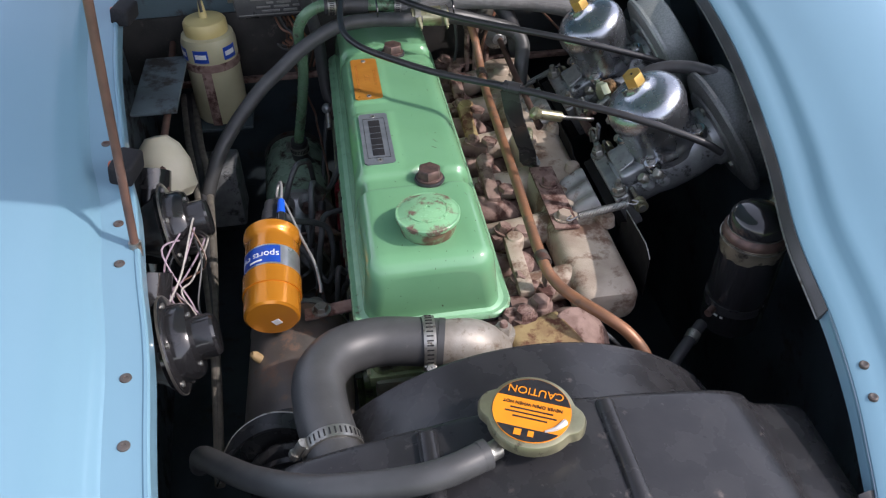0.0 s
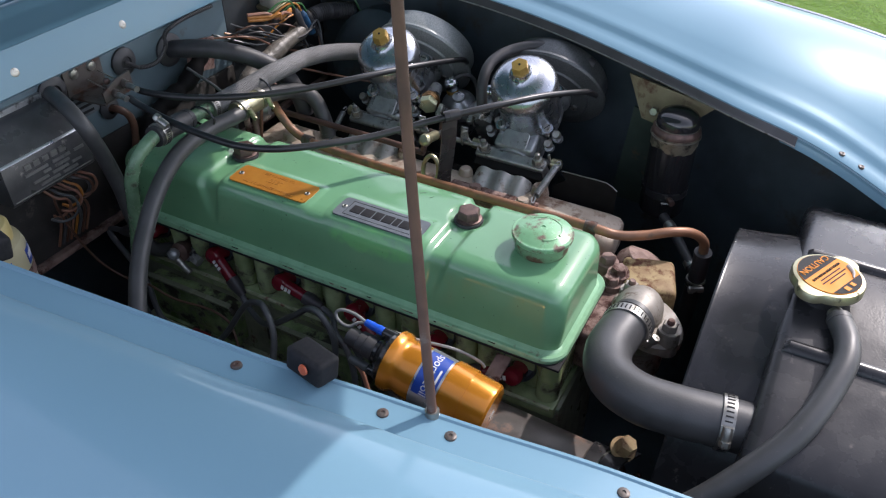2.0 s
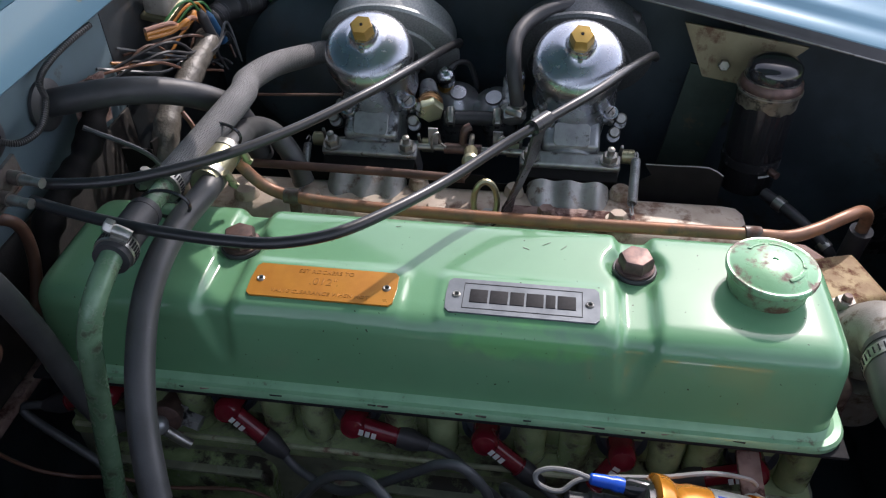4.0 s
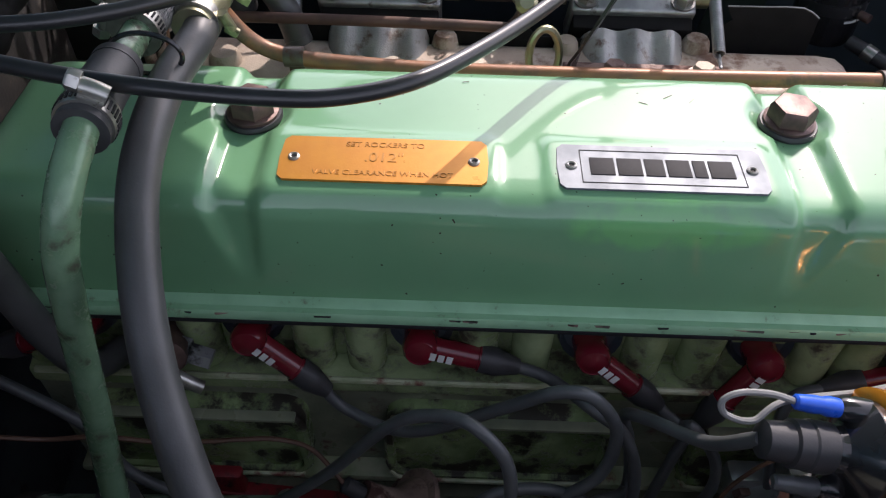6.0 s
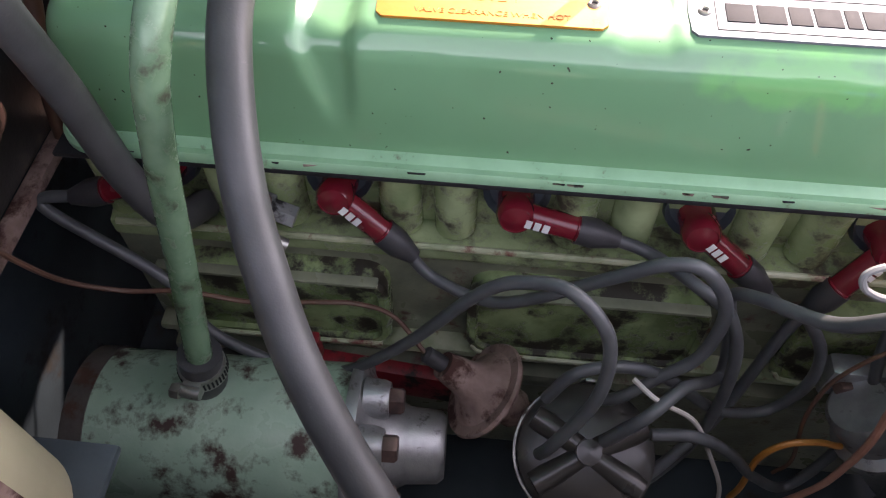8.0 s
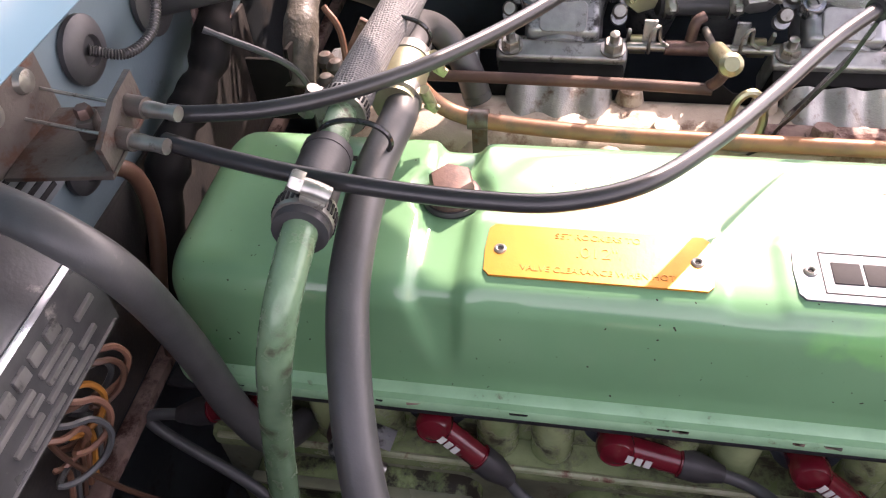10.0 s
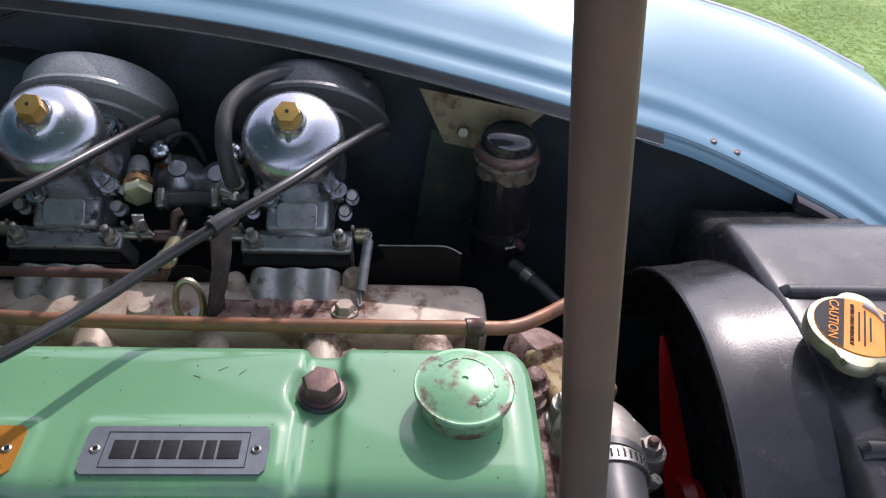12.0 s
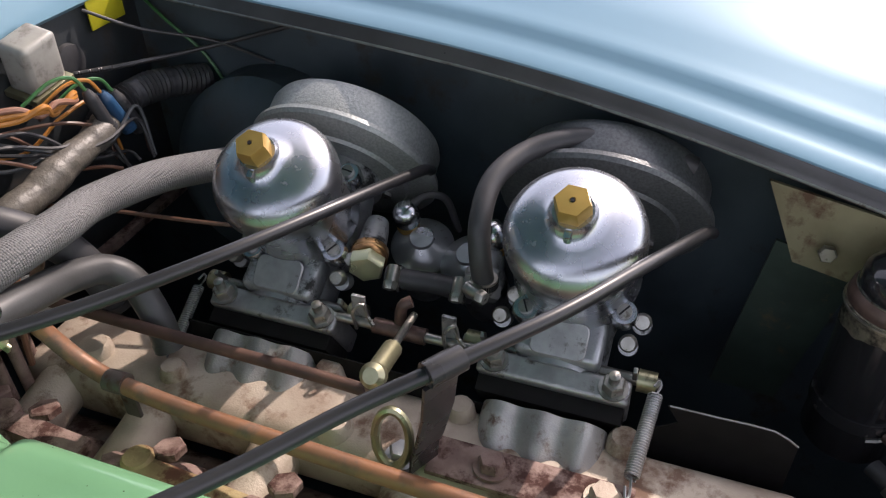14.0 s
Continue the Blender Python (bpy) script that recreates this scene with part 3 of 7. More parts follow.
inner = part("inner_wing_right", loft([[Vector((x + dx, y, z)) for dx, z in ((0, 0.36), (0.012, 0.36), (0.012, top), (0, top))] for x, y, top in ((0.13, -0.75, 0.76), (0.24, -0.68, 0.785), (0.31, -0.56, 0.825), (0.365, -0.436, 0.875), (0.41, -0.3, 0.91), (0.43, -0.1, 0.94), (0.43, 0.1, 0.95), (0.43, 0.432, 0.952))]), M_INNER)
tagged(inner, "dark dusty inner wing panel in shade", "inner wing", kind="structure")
# the bay is open below; an added dark plane stands for the shaded ground
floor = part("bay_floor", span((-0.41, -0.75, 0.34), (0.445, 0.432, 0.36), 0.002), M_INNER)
tagged(floor, "dark plane added to close the open bay below the engine", "undertray", kind="structure")
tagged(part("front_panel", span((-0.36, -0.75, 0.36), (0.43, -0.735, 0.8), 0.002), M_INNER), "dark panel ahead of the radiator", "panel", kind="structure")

# the bulkhead behind the engine, its lip and the scuttle
wall = thing("wall_bulkhead", "pale blue painted steel bulkhead with stains and grommets", "bulkhead", (0, 0.34, 0.4), kind="structure")
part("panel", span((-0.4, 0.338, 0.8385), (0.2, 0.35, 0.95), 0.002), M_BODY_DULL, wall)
# below z 0.838 the bulkhead is brown-black instead of blue
part("lower_panel", span((-0.4, 0.337, 0.732), (0.2, 0.35, 0.838), 0.002), M_BROWN_BLACK, wall, "brown-black lower panel of the bulkhead")
# this end carries the corner's shade in its colour
part("shaded_panel", span((0.2005, 0.338, 0.732), (0.43, 0.35, 0.95), 0.002), M_CORNER_SHADE, wall, "end of the bulkhead with the corner's shade in its colour")
part("lower_flange", span((-0.36, 0.326, 0.725), (0.43, 0.3365, 0.733), 0.001), M_RUSTY, wall, "brown-grey folded lower flange")
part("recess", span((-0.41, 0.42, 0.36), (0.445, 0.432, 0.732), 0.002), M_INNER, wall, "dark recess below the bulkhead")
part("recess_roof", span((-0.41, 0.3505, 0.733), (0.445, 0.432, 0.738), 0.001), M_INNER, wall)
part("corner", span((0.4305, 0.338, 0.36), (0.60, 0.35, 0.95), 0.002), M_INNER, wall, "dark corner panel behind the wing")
part("lip", loft([[Vector((x, y, z)) for y, z in ((0.335, 0.938), (0.3305, 0.942), (0.332, 0.948), (0.342, 0.982), (0.3435, 0.9855), (0.346, 0.985), (0.3485, 0.987), (0.355, 0.989), (0.392, 0.9925), (0.398, 0.9955), (0.404, 1.0005), (0.412, 1.003), (0.418, 1.001), (0.42, 0.994), (0.4, 0.985), (0.348, 0.94))] for x in (-0.40, 0.0, 0.6)]), M_BODY, wall)
part("scuttle", loft([[Vector((x, y, z)) for y, z in ((0.43, 0.992), (0.431, 0.999), (0.436, 1.003), (0.46, 1.008), (0.62, 1.025), (0.62, 1.0), (0.40, 0.985))] for x in (-0.6, 0.0, 0.65)]), M_BODY, wall, "darker blue scuttle panel")
part("seam_filler", span((-0.5, 0.4185, 0.984), (0.6, 0.4315, 0.9945), 0.001), M_RUBBER, wall, "dark rubber seal in the scuttle seam")
for x in (-0.285, -0.132, 0.022, 0.175):
    part("screw", lathe([(0, 0), (0.006, 0), (0.0055, 0.0015), (0.0025, 0.0025), (0, 0.0018)], axis((x, 0.3375, 0.961), (0, -1, 0.28)), 16), M_STEEL, wall)


def grommet(x, z, r, label):
    solo("grommet", lathe([(0, 0), (r, 0), (r, 0.003), (r * 0.8, 0.006), (r * 0.45, 0.007), (r * 0.4, 0.004), (0, 0.004)], axis((x, 0.337, z), (0, -1, 0)), 28), M_RUBBER, label, "grommet", "bulkhead grommets")


grommet(0.009, 0.918, 0.018, "round black rubber grommet in the bulkhead")
grommet(-0.097, 0.924, 0.018, "black rubber grommet where a hose passes through")
grommet(-0.25, 0.933, 0.017, "round black rubber blanking grommet")
grommet(0.085, 0.905, 0.022, "black rubber grommet where a thick hose passes through")
plate = thing("identity_plate", "small aluminium data plate with dark print", "plate", (-0.075, 0.335, 0.9))
part("backing", box((0.062, 0.0015, 0.034), Matrix.Translation((-0.073, 0.3365, 0.893)), 0.0003), M_PLATE_S, plate)
for k in range(4):
    part("print_bar", box((0.05 - 0.006 * (k % 2), 0.0006, 0.003), Matrix.Translation((-0.073, 0.3354, 0.904 - 0.0075 * k)), 0), M_INK, plate)

# ---- engine: block, head, rocker cover ----
CX = -0.013
PLUGS = [(0.251, 0.742), (0.151, 0.740), (0.051, 0.737), (-0.05, 0.733), (-0.152, 0.731), (-0.247, 0.729)]
block = thing("engine_block", "oily dark green cast-iron engine block", "engine block", (CX, 0, 0.4))
part("casting", span((CX - 0.064, -0.30, 0.40), (CX + 0.075, 0.30, 0.70), 0.006), M_ENGINE_DARK, block)
part("deck_ledge", span((CX - 0.07, -0.295, 0.69), (CX + 0.08, 0.295, 0.7045), 0.003), M_ENGINE, block, "oily deck edge")
part("worn_deck_edge", tube([(CX - 0.0695, -0.29, 0.7035), (CX - 0.0698, 0.0, 0.7038), (CX - 0.0695, 0.29, 0.7035)], 0.0022, 8, 10), M_LEDGE, block, "chipped pale deck edge")
part("lower_ledge", span((CX - 0.079, -0.295, 0.586), (CX - 0.06, 0.295, 0.594), 0.003), M_LEDGE, block, "chipped pale lower ledge")
part("crankcase_rail", span((CX - 0.082, -0.29, 0.555), (CX - 0.06, 0.29, 0.572), 0.004), M_ENGINE_DARK, block)
for yc in (0.2, 0.0, -0.2):
    cover = part("tappet_cover", slab(rounded(0.148, 0.076, 0.016), 0, 0.018, None, Matrix.Translation((CX - 0.061, yc, 0.638)) @ Matrix(((0, 0, -1), (1, 0, 0), (0, 1, 0))).to_4x4(), 0.003), M_SIDECOVER, block, "green pressed steel side cover")
    bmr = bmesh.new()
    ro, ri = rounded(0.15, 0.078, 0.016), rounded(0.138, 0.066, 0.012)
    loft([[Vector((CX - 0.079, yc + y, 0.638 + z)) for y, z in ro], [Vector((CX - 0.083, yc + y * 0.97, 0.64 + z * 0.96)) for y, z in ro],
          [Vector((CX - 0.083, yc + y, 0.64 + z)) for y, z in ri], [Vector((CX - 0.079, yc + y * 0.98, 0.64 + z * 0.98)) for y, z in ri]], bmr, caps=False)
    part("raised_rim", bmr, M_SIDECOVER, cover, "rolled rim")
    part("top_lip", span((CX - 0.0855, yc - 0.07, 0.6755), (CX - 0.078, yc + 0.07, 0.6785), 0.0012), M_ENGINE_DARK, cover, "grimy upper lip")
    # the lower edge's highlight is coloured in as a pale strip
    part("worn_edge_highlight", tube([(CX - 0.0835, yc - 0.068, 0.604), (CX - 0.084, yc, 0.603), (CX - 0.0835, yc + 0.06, 0.604), (CX - 0.0825, yc + 0.072, 0.612)], 0.0018, 8, 6), M_LEDGE, cover, "worn lower edge with its highlight coloured pale")

head = thing("cylinder_head", "grimy green painted cast cylinder head", "cylinder head", (CX, 0, 0.7))
part("casting", span((CX - 0.052, -0.292, 0.7045), (CX + 0.075, 0.29, 0.771), 0.004), M_ENGINE, head)
for k, (y, z) in enumerate(PLUGS):
    for dy in (-0.034, 0.034):
        part("rib", lathe([(0, 0), (0.0125, 0.002), (0.0125, 0.05), (0.009, 0.062), (0, 0.066)], Matrix.Translation((CX - 0.0535, y + dy, 0.7046)), 18), M_ENGINE, head)
    # no hole is cut; a dark dish carries the plug well's shade
    part("plug_well", lathe([(0.0, 0.001), (0.016, 0.001), (0.019, 0.006), (0.02, 0.0), (0, 0)], axis((CX - 0.05, y, z + 0.004), (-1, 0, 0.35)), 20), M_INNER, head, "dark dish standing for the shaded plug hole")
part("front_face", span((CX - 0.012, -0.322, 0.715), (CX + 0.1, -0.29, 0.767), 0.008, None, 3), M_RUSTY, head, "rust-stained front face of the head")
part("gasket", span((CX - 0.0795, -0.2975, 0.7705), (CX + 0.0795, 0.2965, 0.7735), 0.001), M_INK, head, "black cork gasket edge")

BOLTS = [(0.004, -0.150), (-0.003, 0.147)]
PLATES = [(-0.045, 0.071), (-0.045, -0.0705)]


def cover_section(y, inset):
    """Section of the cover at y, drawn in by inset."""
    zb, zt, wt, wb, r = 0.779, 0.8475 - inset, 0.062 - inset, 0.068 - inset, 0.017
    line = []
    for k in range(9):
        f = k / 8
        line.append((-wb + (wb - wt) * f, zb + (zt - r - zb) * f, -1.0, 0.05))
    for k in range(1, 10):
        a = radians(180 - 9 * k)
        line.append((-wt + r + r * math.cos(a), zt - r + r * math.sin(a), math.cos(a), math.sin(a)))
    for k in range(1, 30):
        x = -wt + r + (2 * wt - 2 * r) * k / 30
        line.append((x, zt + 0.0008 * (1 - (x / wt) ** 2), 0.0, 1.0))
    line += [(-x, z, -nx, nz) for x, z, nx, nz in line[17::-1]]
    out = []
    for x, z, nx, nz in line:
        sink = 0.0
        down = min(1.0, max(0.0, (z - 0.795) / 0.045))  # the valleys run out half way down the sides
        for i, (bx, by) in enumerate(BOLTS):
            way = 1 if i == 0 else -1
            half = 0.0035 + 0.0085 * down
            dy = abs(y - by - way * 0.006 * (1 - down))
            sink = max(sink, 0.0062 * min(1.0, down * 1.6) / (1 + math.exp((dy - half) / 0.0013)))
            if nz > 0.9:
                d = math.hypot(CX + x - bx, y - by)
                sink = max(sink, 0.0068 / (1 + math.exp((d - 0.0195) / 0.0014)))
        if nz > 0.5:
            for px, py in PLATES:
                ex, ey = max(0, abs(CX + x - px) - 0.017), max(0, abs(y - py) - 0.053)
                sink -= 0.0016 / (1 + math.exp((math.hypot(ex, ey) - 0.006) / 0.0012))
        out.append(Vector((CX + x - nx * sink, y, z - nz * sink)))
    return out


def cover_body():
    y0, y1, r = -0.289, 0.288, 0.02
    front = sorted([(y0 + r * (1 - math.sin(radians(q))), r * (1 - math.cos(radians(q)))) for q in range(0, 91, 11)] + [(y0, r)])
    rear = [(y0 + y1 - y, i) for y, i in reversed(front)]
    ym0, ym1 = y0 + r, y1 - r
    middle = [(ym0 + (ym1 - ym0) * k / 300, 0.0) for k in range(1, 300)]
    return loft([cover_section(y, i * 0.8) for y, i in front + middle + rear])


rocker = thing("rocker_cover", "glossy mint-green rocker cover with rust-flecked edges and two plates", "rocker cover", (CX, 0, 0.775))
part("body", cover_body(), M_COVER, rocker, smooth=50)
bmf = bmesh.new()
lo, hi = rounded(0.158, 0.594, 0.024, 8, CX, -0.0005), rounded(0.136, 0.576, 0.02, 8, CX, -0.0005)
mid = rounded(0.155, 0.591, 0.024, 8, CX, -0.0005)
loft([[Vector((x, y, 0.7738)) for x, y in hi], [Vector((x, y, 0.7738)) for x, y in lo], [Vector((x, y, 0.7775)) for x, y in lo], [Vector((x, y, 0.7795)) for x, y in mid],
      [Vector((x, y, 0.7785)) for x, y in rounded(0.146, 0.583, 0.022, 8, CX, -0.0005)], [Vector((x, y, 0.7815)) for x, y in hi]], bmf)
part("flange", bmf, M_COVER_WORN, rocker, "chipped green pressed flange")


random.seed(23)
for k in range(26):
    y = random.uniform(-0.285, 0.28)
    bmk2 = slab(rounded(random.uniform(0.0015, 0.004), random.uniform(0.003, 0.011), 0.0007, 2), 0, 0.0006, None, Matrix.Translation((CX - 0.0775 + random.uniform(-0.0006, 0.0004), y, 0.7779)) @ Matrix.Rotation(random.uniform(-0.2, 0.2), 4, "Z"))
    part("paint_chip", bmk2, (M_BRKT, M_RUSTY, M_INK)[k % 3], rocker, "chipped paint showing rusty metal" if k % 3 else "")
for x, y, ln, turn in ((0.02, -0.085, 0.007, 0.6), (0.013, -0.07, 0.005, -0.4), (0.017, -0.098, 0.006, 0.9), (0.028, 0.03, 0.004, 0.2), (0.036, -0.19, 0.004, 0.4)):
    part("scratch", box((0.00022, ln, 0.0003), Matrix.Translation((x, y, 0.8484)) @ Matrix.Rotation(turn, 4, "Z"), 0), M_BRKT, rocker, "thin dark scratch", 0)


def name_plate(px, py, material, name, label):
    out = []
    w, h = 0.0335, 0.105
    for y, x in ((-h / 2, -w / 2 + 0.003), (-h / 2 + 0.0028, -w / 2), (h / 2 - 0.0028, -w / 2), (h / 2, -w / 2 + 0.003), (h / 2 + 0.0008, 0), (h / 2, w / 2 - 0.003),
                 (h / 2 - 0.0028, w / 2), (-h / 2 + 0.0028, w / 2), (-h / 2, w / 2 - 0.003), (-h / 2 - 0.0008, 0)):
        out.append((px + x, py + y))
    t = part(name, slab(out, 0.8492, 0.8506, None), material, rocker, label, smooth=20)
    for dy in (-0.046, 0.046):
        part("rivet", lathe([(0.0013, 0.0001), (0.0014, 0.0009), (0.0021, 0.0013), (0.0029, 0.0009), (0.0032, 0)], Matrix.Translation((px, py + dy, 0.8505)), 18), M_STEEL, t)
        part("rivet_hole", lathe([(0, 0), (0.0014, 0), (0.0014, 0.0003), (0, 0.0003)], Matrix.Translation((px, py + dy, 0.8505)), 12), M_INK, t)
    return t


# words read from the left side: the line runs towards -y, letters' tops towards +x
WORDS = Matrix(((0, 1, 0, 0), (-1, 0, 0, 0), (0, 0, 1, 0), (0, 0, 0, 1)))
plate_o = name_plate(*PLATES[0], M_PLATE_O, "clearance_plate", "orange embossed tappet clearance plate")
M_EMBOSS = surf("orange_embossing", (0.44, 0.19, 0.035), None, 0.4, 0.4, 60, 0.05)
for text, size, dx in (("SET ROCKERS TO", 0.0052, 0.011), (".012\"", 0.0098, 0.001), ("VALVE CLEARANCE WHEN HOT", 0.0049, -0.011)):
    letters("wording", text, size, Matrix.Translation((PLATES[0][0] + dx, PLATES[0][1], 0.8507)) @ WORDS, M_EMBOSS, plate_o, 0.00025)
plate_s = name_plate(*PLATES[1], M_PLATE_S, "maker_plate", "brushed aluminium maker's plate with black lettering")
for x0, y0, x1, y1 in ((-0.0125, -0.041, -0.0121, 0.041), (0.0121, -0.041, 0.0125, 0.041), (-0.0125, -0.0412, 0.0125, -0.0408), (-0.0125, 0.0408, 0.0125, 0.0412)):
    part("border_line", span((PLATES[1][0] + x0, PLATES[1][1] + y0, 0.8505), (PLATES[1][0] + x1, PLATES[1][1] + y1, 0.8509)), M_INK, plate_s, smooth=0)
yy = PLATES[1][1] + 0.0365
for w in (0.0125, 0.0125, 0.0098, 0.0118, 0.0066, 0.0125):
    part("lettering_block", span((PLATES[1][0] - 0.0064, yy - w, 0.8505), (PLATES[1][0] + 0.0064, yy, 0.8511), 0.0002), M_INK, plate_s, "black letter-sized block")
    yy -= w + 0.0015

for (bx, by), z in zip(BOLTS, (0.8415, 0.8415)):
    t = thing("cover_bolt", "brown weathered hexagon bolt with a rubber washer on the cover", "bolt", (bx, by, z), "cover bolts")
    part("rubber_washer", lathe([(0, 0), (0.0155, 0), (0.0162, 0.002), (0.0155, 0.004), (0, 0.004)], Matrix.Translation((bx, by, z)), 28), M_RUBBER, t)
    part("collar", lathe([(0, 0.0035), (0.0142, 0.0035), (0.0142, 0.0055), (0.0125, 0.0065), (0, 0.0065)], Matrix.Translation((bx, by, z)), 28), M_BOLT, t)
    part("head", lathe([(0, 0.006), (0.0128, 0.006), (0.0128, 0.0135), (0.0112, 0.0158), (0.0085, 0.0162), (0, 0.0162)], Matrix.Translation((bx, by, z)) @ Matrix.Rotation(0.3, 4, "Z"), 6), M_BOLT, t)

M_RUSTYGREEN = surf("rust_stained_green", (0.16, 0.3, 0.16), (0.13, 0.2, 0.1), 0.4, 0.1, 60, 0.2, 500, (0.12, 0.07, 0.04), 60, 0.55)
cap = thing("oil_filler_cap", "mint-green knurled oil filler cap with flaked rusty top", "filler cap", (-0.01, -0.239, 0.848))
mc = Matrix.Translation((-0.01, -0.239, 0.847))
part("neck", lathe([(0, 0), (0.0255, 0), (0.0262, 0.003), (0.0272, 0.005), (0.0276, 0.011), (0.0272, 0.0152), (0.026, 0.0168), (0, 0.0168)], mc, 40), M_RUSTYGREEN, cap)
bmc = bmesh.new()
rings = []
for r, h, k in ((0.026, 0.0155, 0), (0.0298, 0.0158, 0), (0.0308, 0.017, 0), (0.0312, 0.0195, 0), (0.0312, 0.0212, 0), (0.0305, 0.022, 0), (0.0288, 0.0218, 0), (0.0275, 0.0224, 0), (0.016, 0.0262, 0), (0.006, 0.0276, 0), (0.0022, 0.0277, 0), (0.0018, 0.0266, 0)):
    n = 144
    rings.append([bmc.verts.new(mc @ Vector(((r - k * 0.0006 * (i % 2)) * math.cos(2 * math.pi * i / n), (r - k * 0.0006 * (i % 2)) * math.sin(2 * math.pi * i / n), h))) for i in range(n)])
ring_faces(bmc, rings)
M_CAP = surf("flaked_mint_paint", (0.21, 0.44, 0.24), (0.17, 0.37, 0.2), 0.3, 0.1, 50, 0.1, 500, (0.14, 0.075, 0.06), 62, 0.36, coat=0.2)
part("lid", bmc, M_CAP, cap)
for k in range(22):
    a = radians(205 + k * 9.5)
    if k % 6 != 5:
        part("embossed_mark", box((0.0026, 0.0035, 0.0006), mc @ Matrix.Rotation(a, 4, "Z") @ Matrix.Translation((0.0195, 0, 0.0255)) @ Matrix.Rotation(radians(16), 4, "Y"), 0.0002), M_CAP, cap)

# ---- thermostat housing, top hose, radiator and shroud ----
thermo = thing("thermostat_housing", "cast aluminium water outlet elbow bolted ahead of the head", "water outlet", (0.03, -0.34, 0.74))
part("elbow", tube([(0.028, -0.338, 0.752), (0.026, -0.340, 0.775), (0.012, -0.344, 0.7925), (-0.012, -0.343, 0.797), (-0.03, -0.341, 0.797)], 0.0235, 24, 6, None, lambda f: 1.15 - 0.3 * f if f > 0.25 else 1.2 - 0.2 * f), M_THERMO, thermo)
part("flange", slab([(0.030 + 0.664 * 0.048 * math.cos(a) - 0.748 * 0.033 * math.sin(a), -0.350 + 0.748 * 0.048 * math.cos(a) + 0.664 * 0.033 * math.sin(a)) for a in [2 * math.pi * k / 32 for k in range(32)]], 0.757, 0.769, None, Matrix(), 0.003), M_THERMO, thermo)
part("lower_body", lathe([(0, 0), (0.035, 0), (0.036, 0.03), (0.04, 0.045), (0, 0.045)], Matrix.Translation((0.03, -0.34, 0.70)), 28), M_THERMO, thermo)
for x, y in ((0.048, -0.325), (0.006, -0.378)):
    bolt((x, y, 0.782), (0, 0, 1), 0.0082, 0.009, M_THERMO, "dull nut on the water outlet", "outlet nuts")
    solo("stud", lathe([(0, 0), (0.004, 0), (0.004, 0.012), (0.003, 0.014), (0, 0.014)], Matrix.Translation((x, y, 0.782)), 12), M_RUSTY, "threaded stud end through a nut", "stud")
    solo("boss", lathe([(0, 0), (0.0125, 0), (0.0115, 0.028), (0, 0.028)], Matrix.Translation((x, y, 0.754)), 18), M_THERMO, "cast bolt boss on the water outlet", "boss")
solo("front_casting", box((0.062, 0.058, 0.035), Matrix.Translation((0.088, -0.335, 0.762)) @ Matrix.Rotation(0.3, 4, "Z"), 0.009, None, 3), M_BONE, "yellow-stained rusty iron casting beside the water outlet", "casting")
solo("front_casting", lathe([(0, 0), (0.036, 0), (0.038, 0.01), (0.034, 0.022), (0.02, 0.03), (0, 0.031)], axis((0.118, -0.318, 0.742), (0.35, -0.5, 0.8)), 26), M_RUSTY, "rounded purple-brown rusty iron casting", "casting")
for x, y, z in ((0.074, -0.304, 0.778), (0.095, -0.285, 0.772), (0.062, -0.30, 0.772)):
    bolt((x, y, z), (0, 0, 1), 0.0095, 0.009, M_RUSTY, "rusty bolt head on the front of the head", "front bolts")
    solo("boss", lathe([(0, 0), (0.015, 0), (0.013, 0.03), (0, 0.03)], Matrix.Translation((x, y, z - 0.03)), 18), M_RUSTY, "rusty bolt boss on the front of the head", "boss")

hose("top_hose", [(-0.012, -0.3435, 0.797), (-0.04, -0.338, 0.799), (-0.075, -0.337, 0.803), (-0.107, -0.35, 0.808), (-0.124, -0.378, 0.812), (-0.124, -0.412, 0.813), (-0.118, -0.445, 0.812), (-0.112, -0.478, 0.81)], 0.0225, M_HOSE, "thick grey-black rubber radiator top hose with a bend", "radiator hose", 28)
clamp((-0.026, -0.3405, 0.798), (-1, 0.05, 0.05), 0.0234, (0.0, -0.9, -0.4))
clamp((-0.1165, -0.452, 0.812), (0.15, -1, 0), 0.0234, (-0.9, -0.2, 0.5))

RAD_X0, RAD_X1 = -0.165, 0.265
radiator = thing("radiator", "satin black painted radiator with a ribbed top tank", "radiator", (0.05, -0.53, 0.4))


def tank_section(y, drop):
    pts = []
    for x, z in ((RAD_X0, 0.775), (RAD_X0 + 0.004, 0.815), (RAD_X0 + 0.02, 0.832), (RAD_X0 + 0.075, 0.846), (0.0, 0.862), (0.06, 0.865), (0.15, 0.856), (0.195, 0.846), (0.215, 0.828), (0.25, 0.818), (RAD_X1, 0.805), (RAD_X1 + 0.002, 0.775)):
        pts.append((x, z))
    fine = spline([(x, y, z) for x, z in pts], 5)
    return [Vector((p.x, y, p.z - drop)) for p in fine] + [Vector((RAD_X1, y, 0.70)), Vector((RAD_X0, y, 0.70))]


rows = [(-0.469, 0.012), (-0.471, 0.005), (-0.475, 0.001), (-0.48, 0.0)] + [(-0.48 - 0.012 * k, 0.0) for k in range(1, 13)] + [(-0.632, 0.004), (-0.637, 0.015)]
part("top_tank", loft([tank_section(y, d) for y, d in rows]), M_BLACK, radiator, smooth=40)
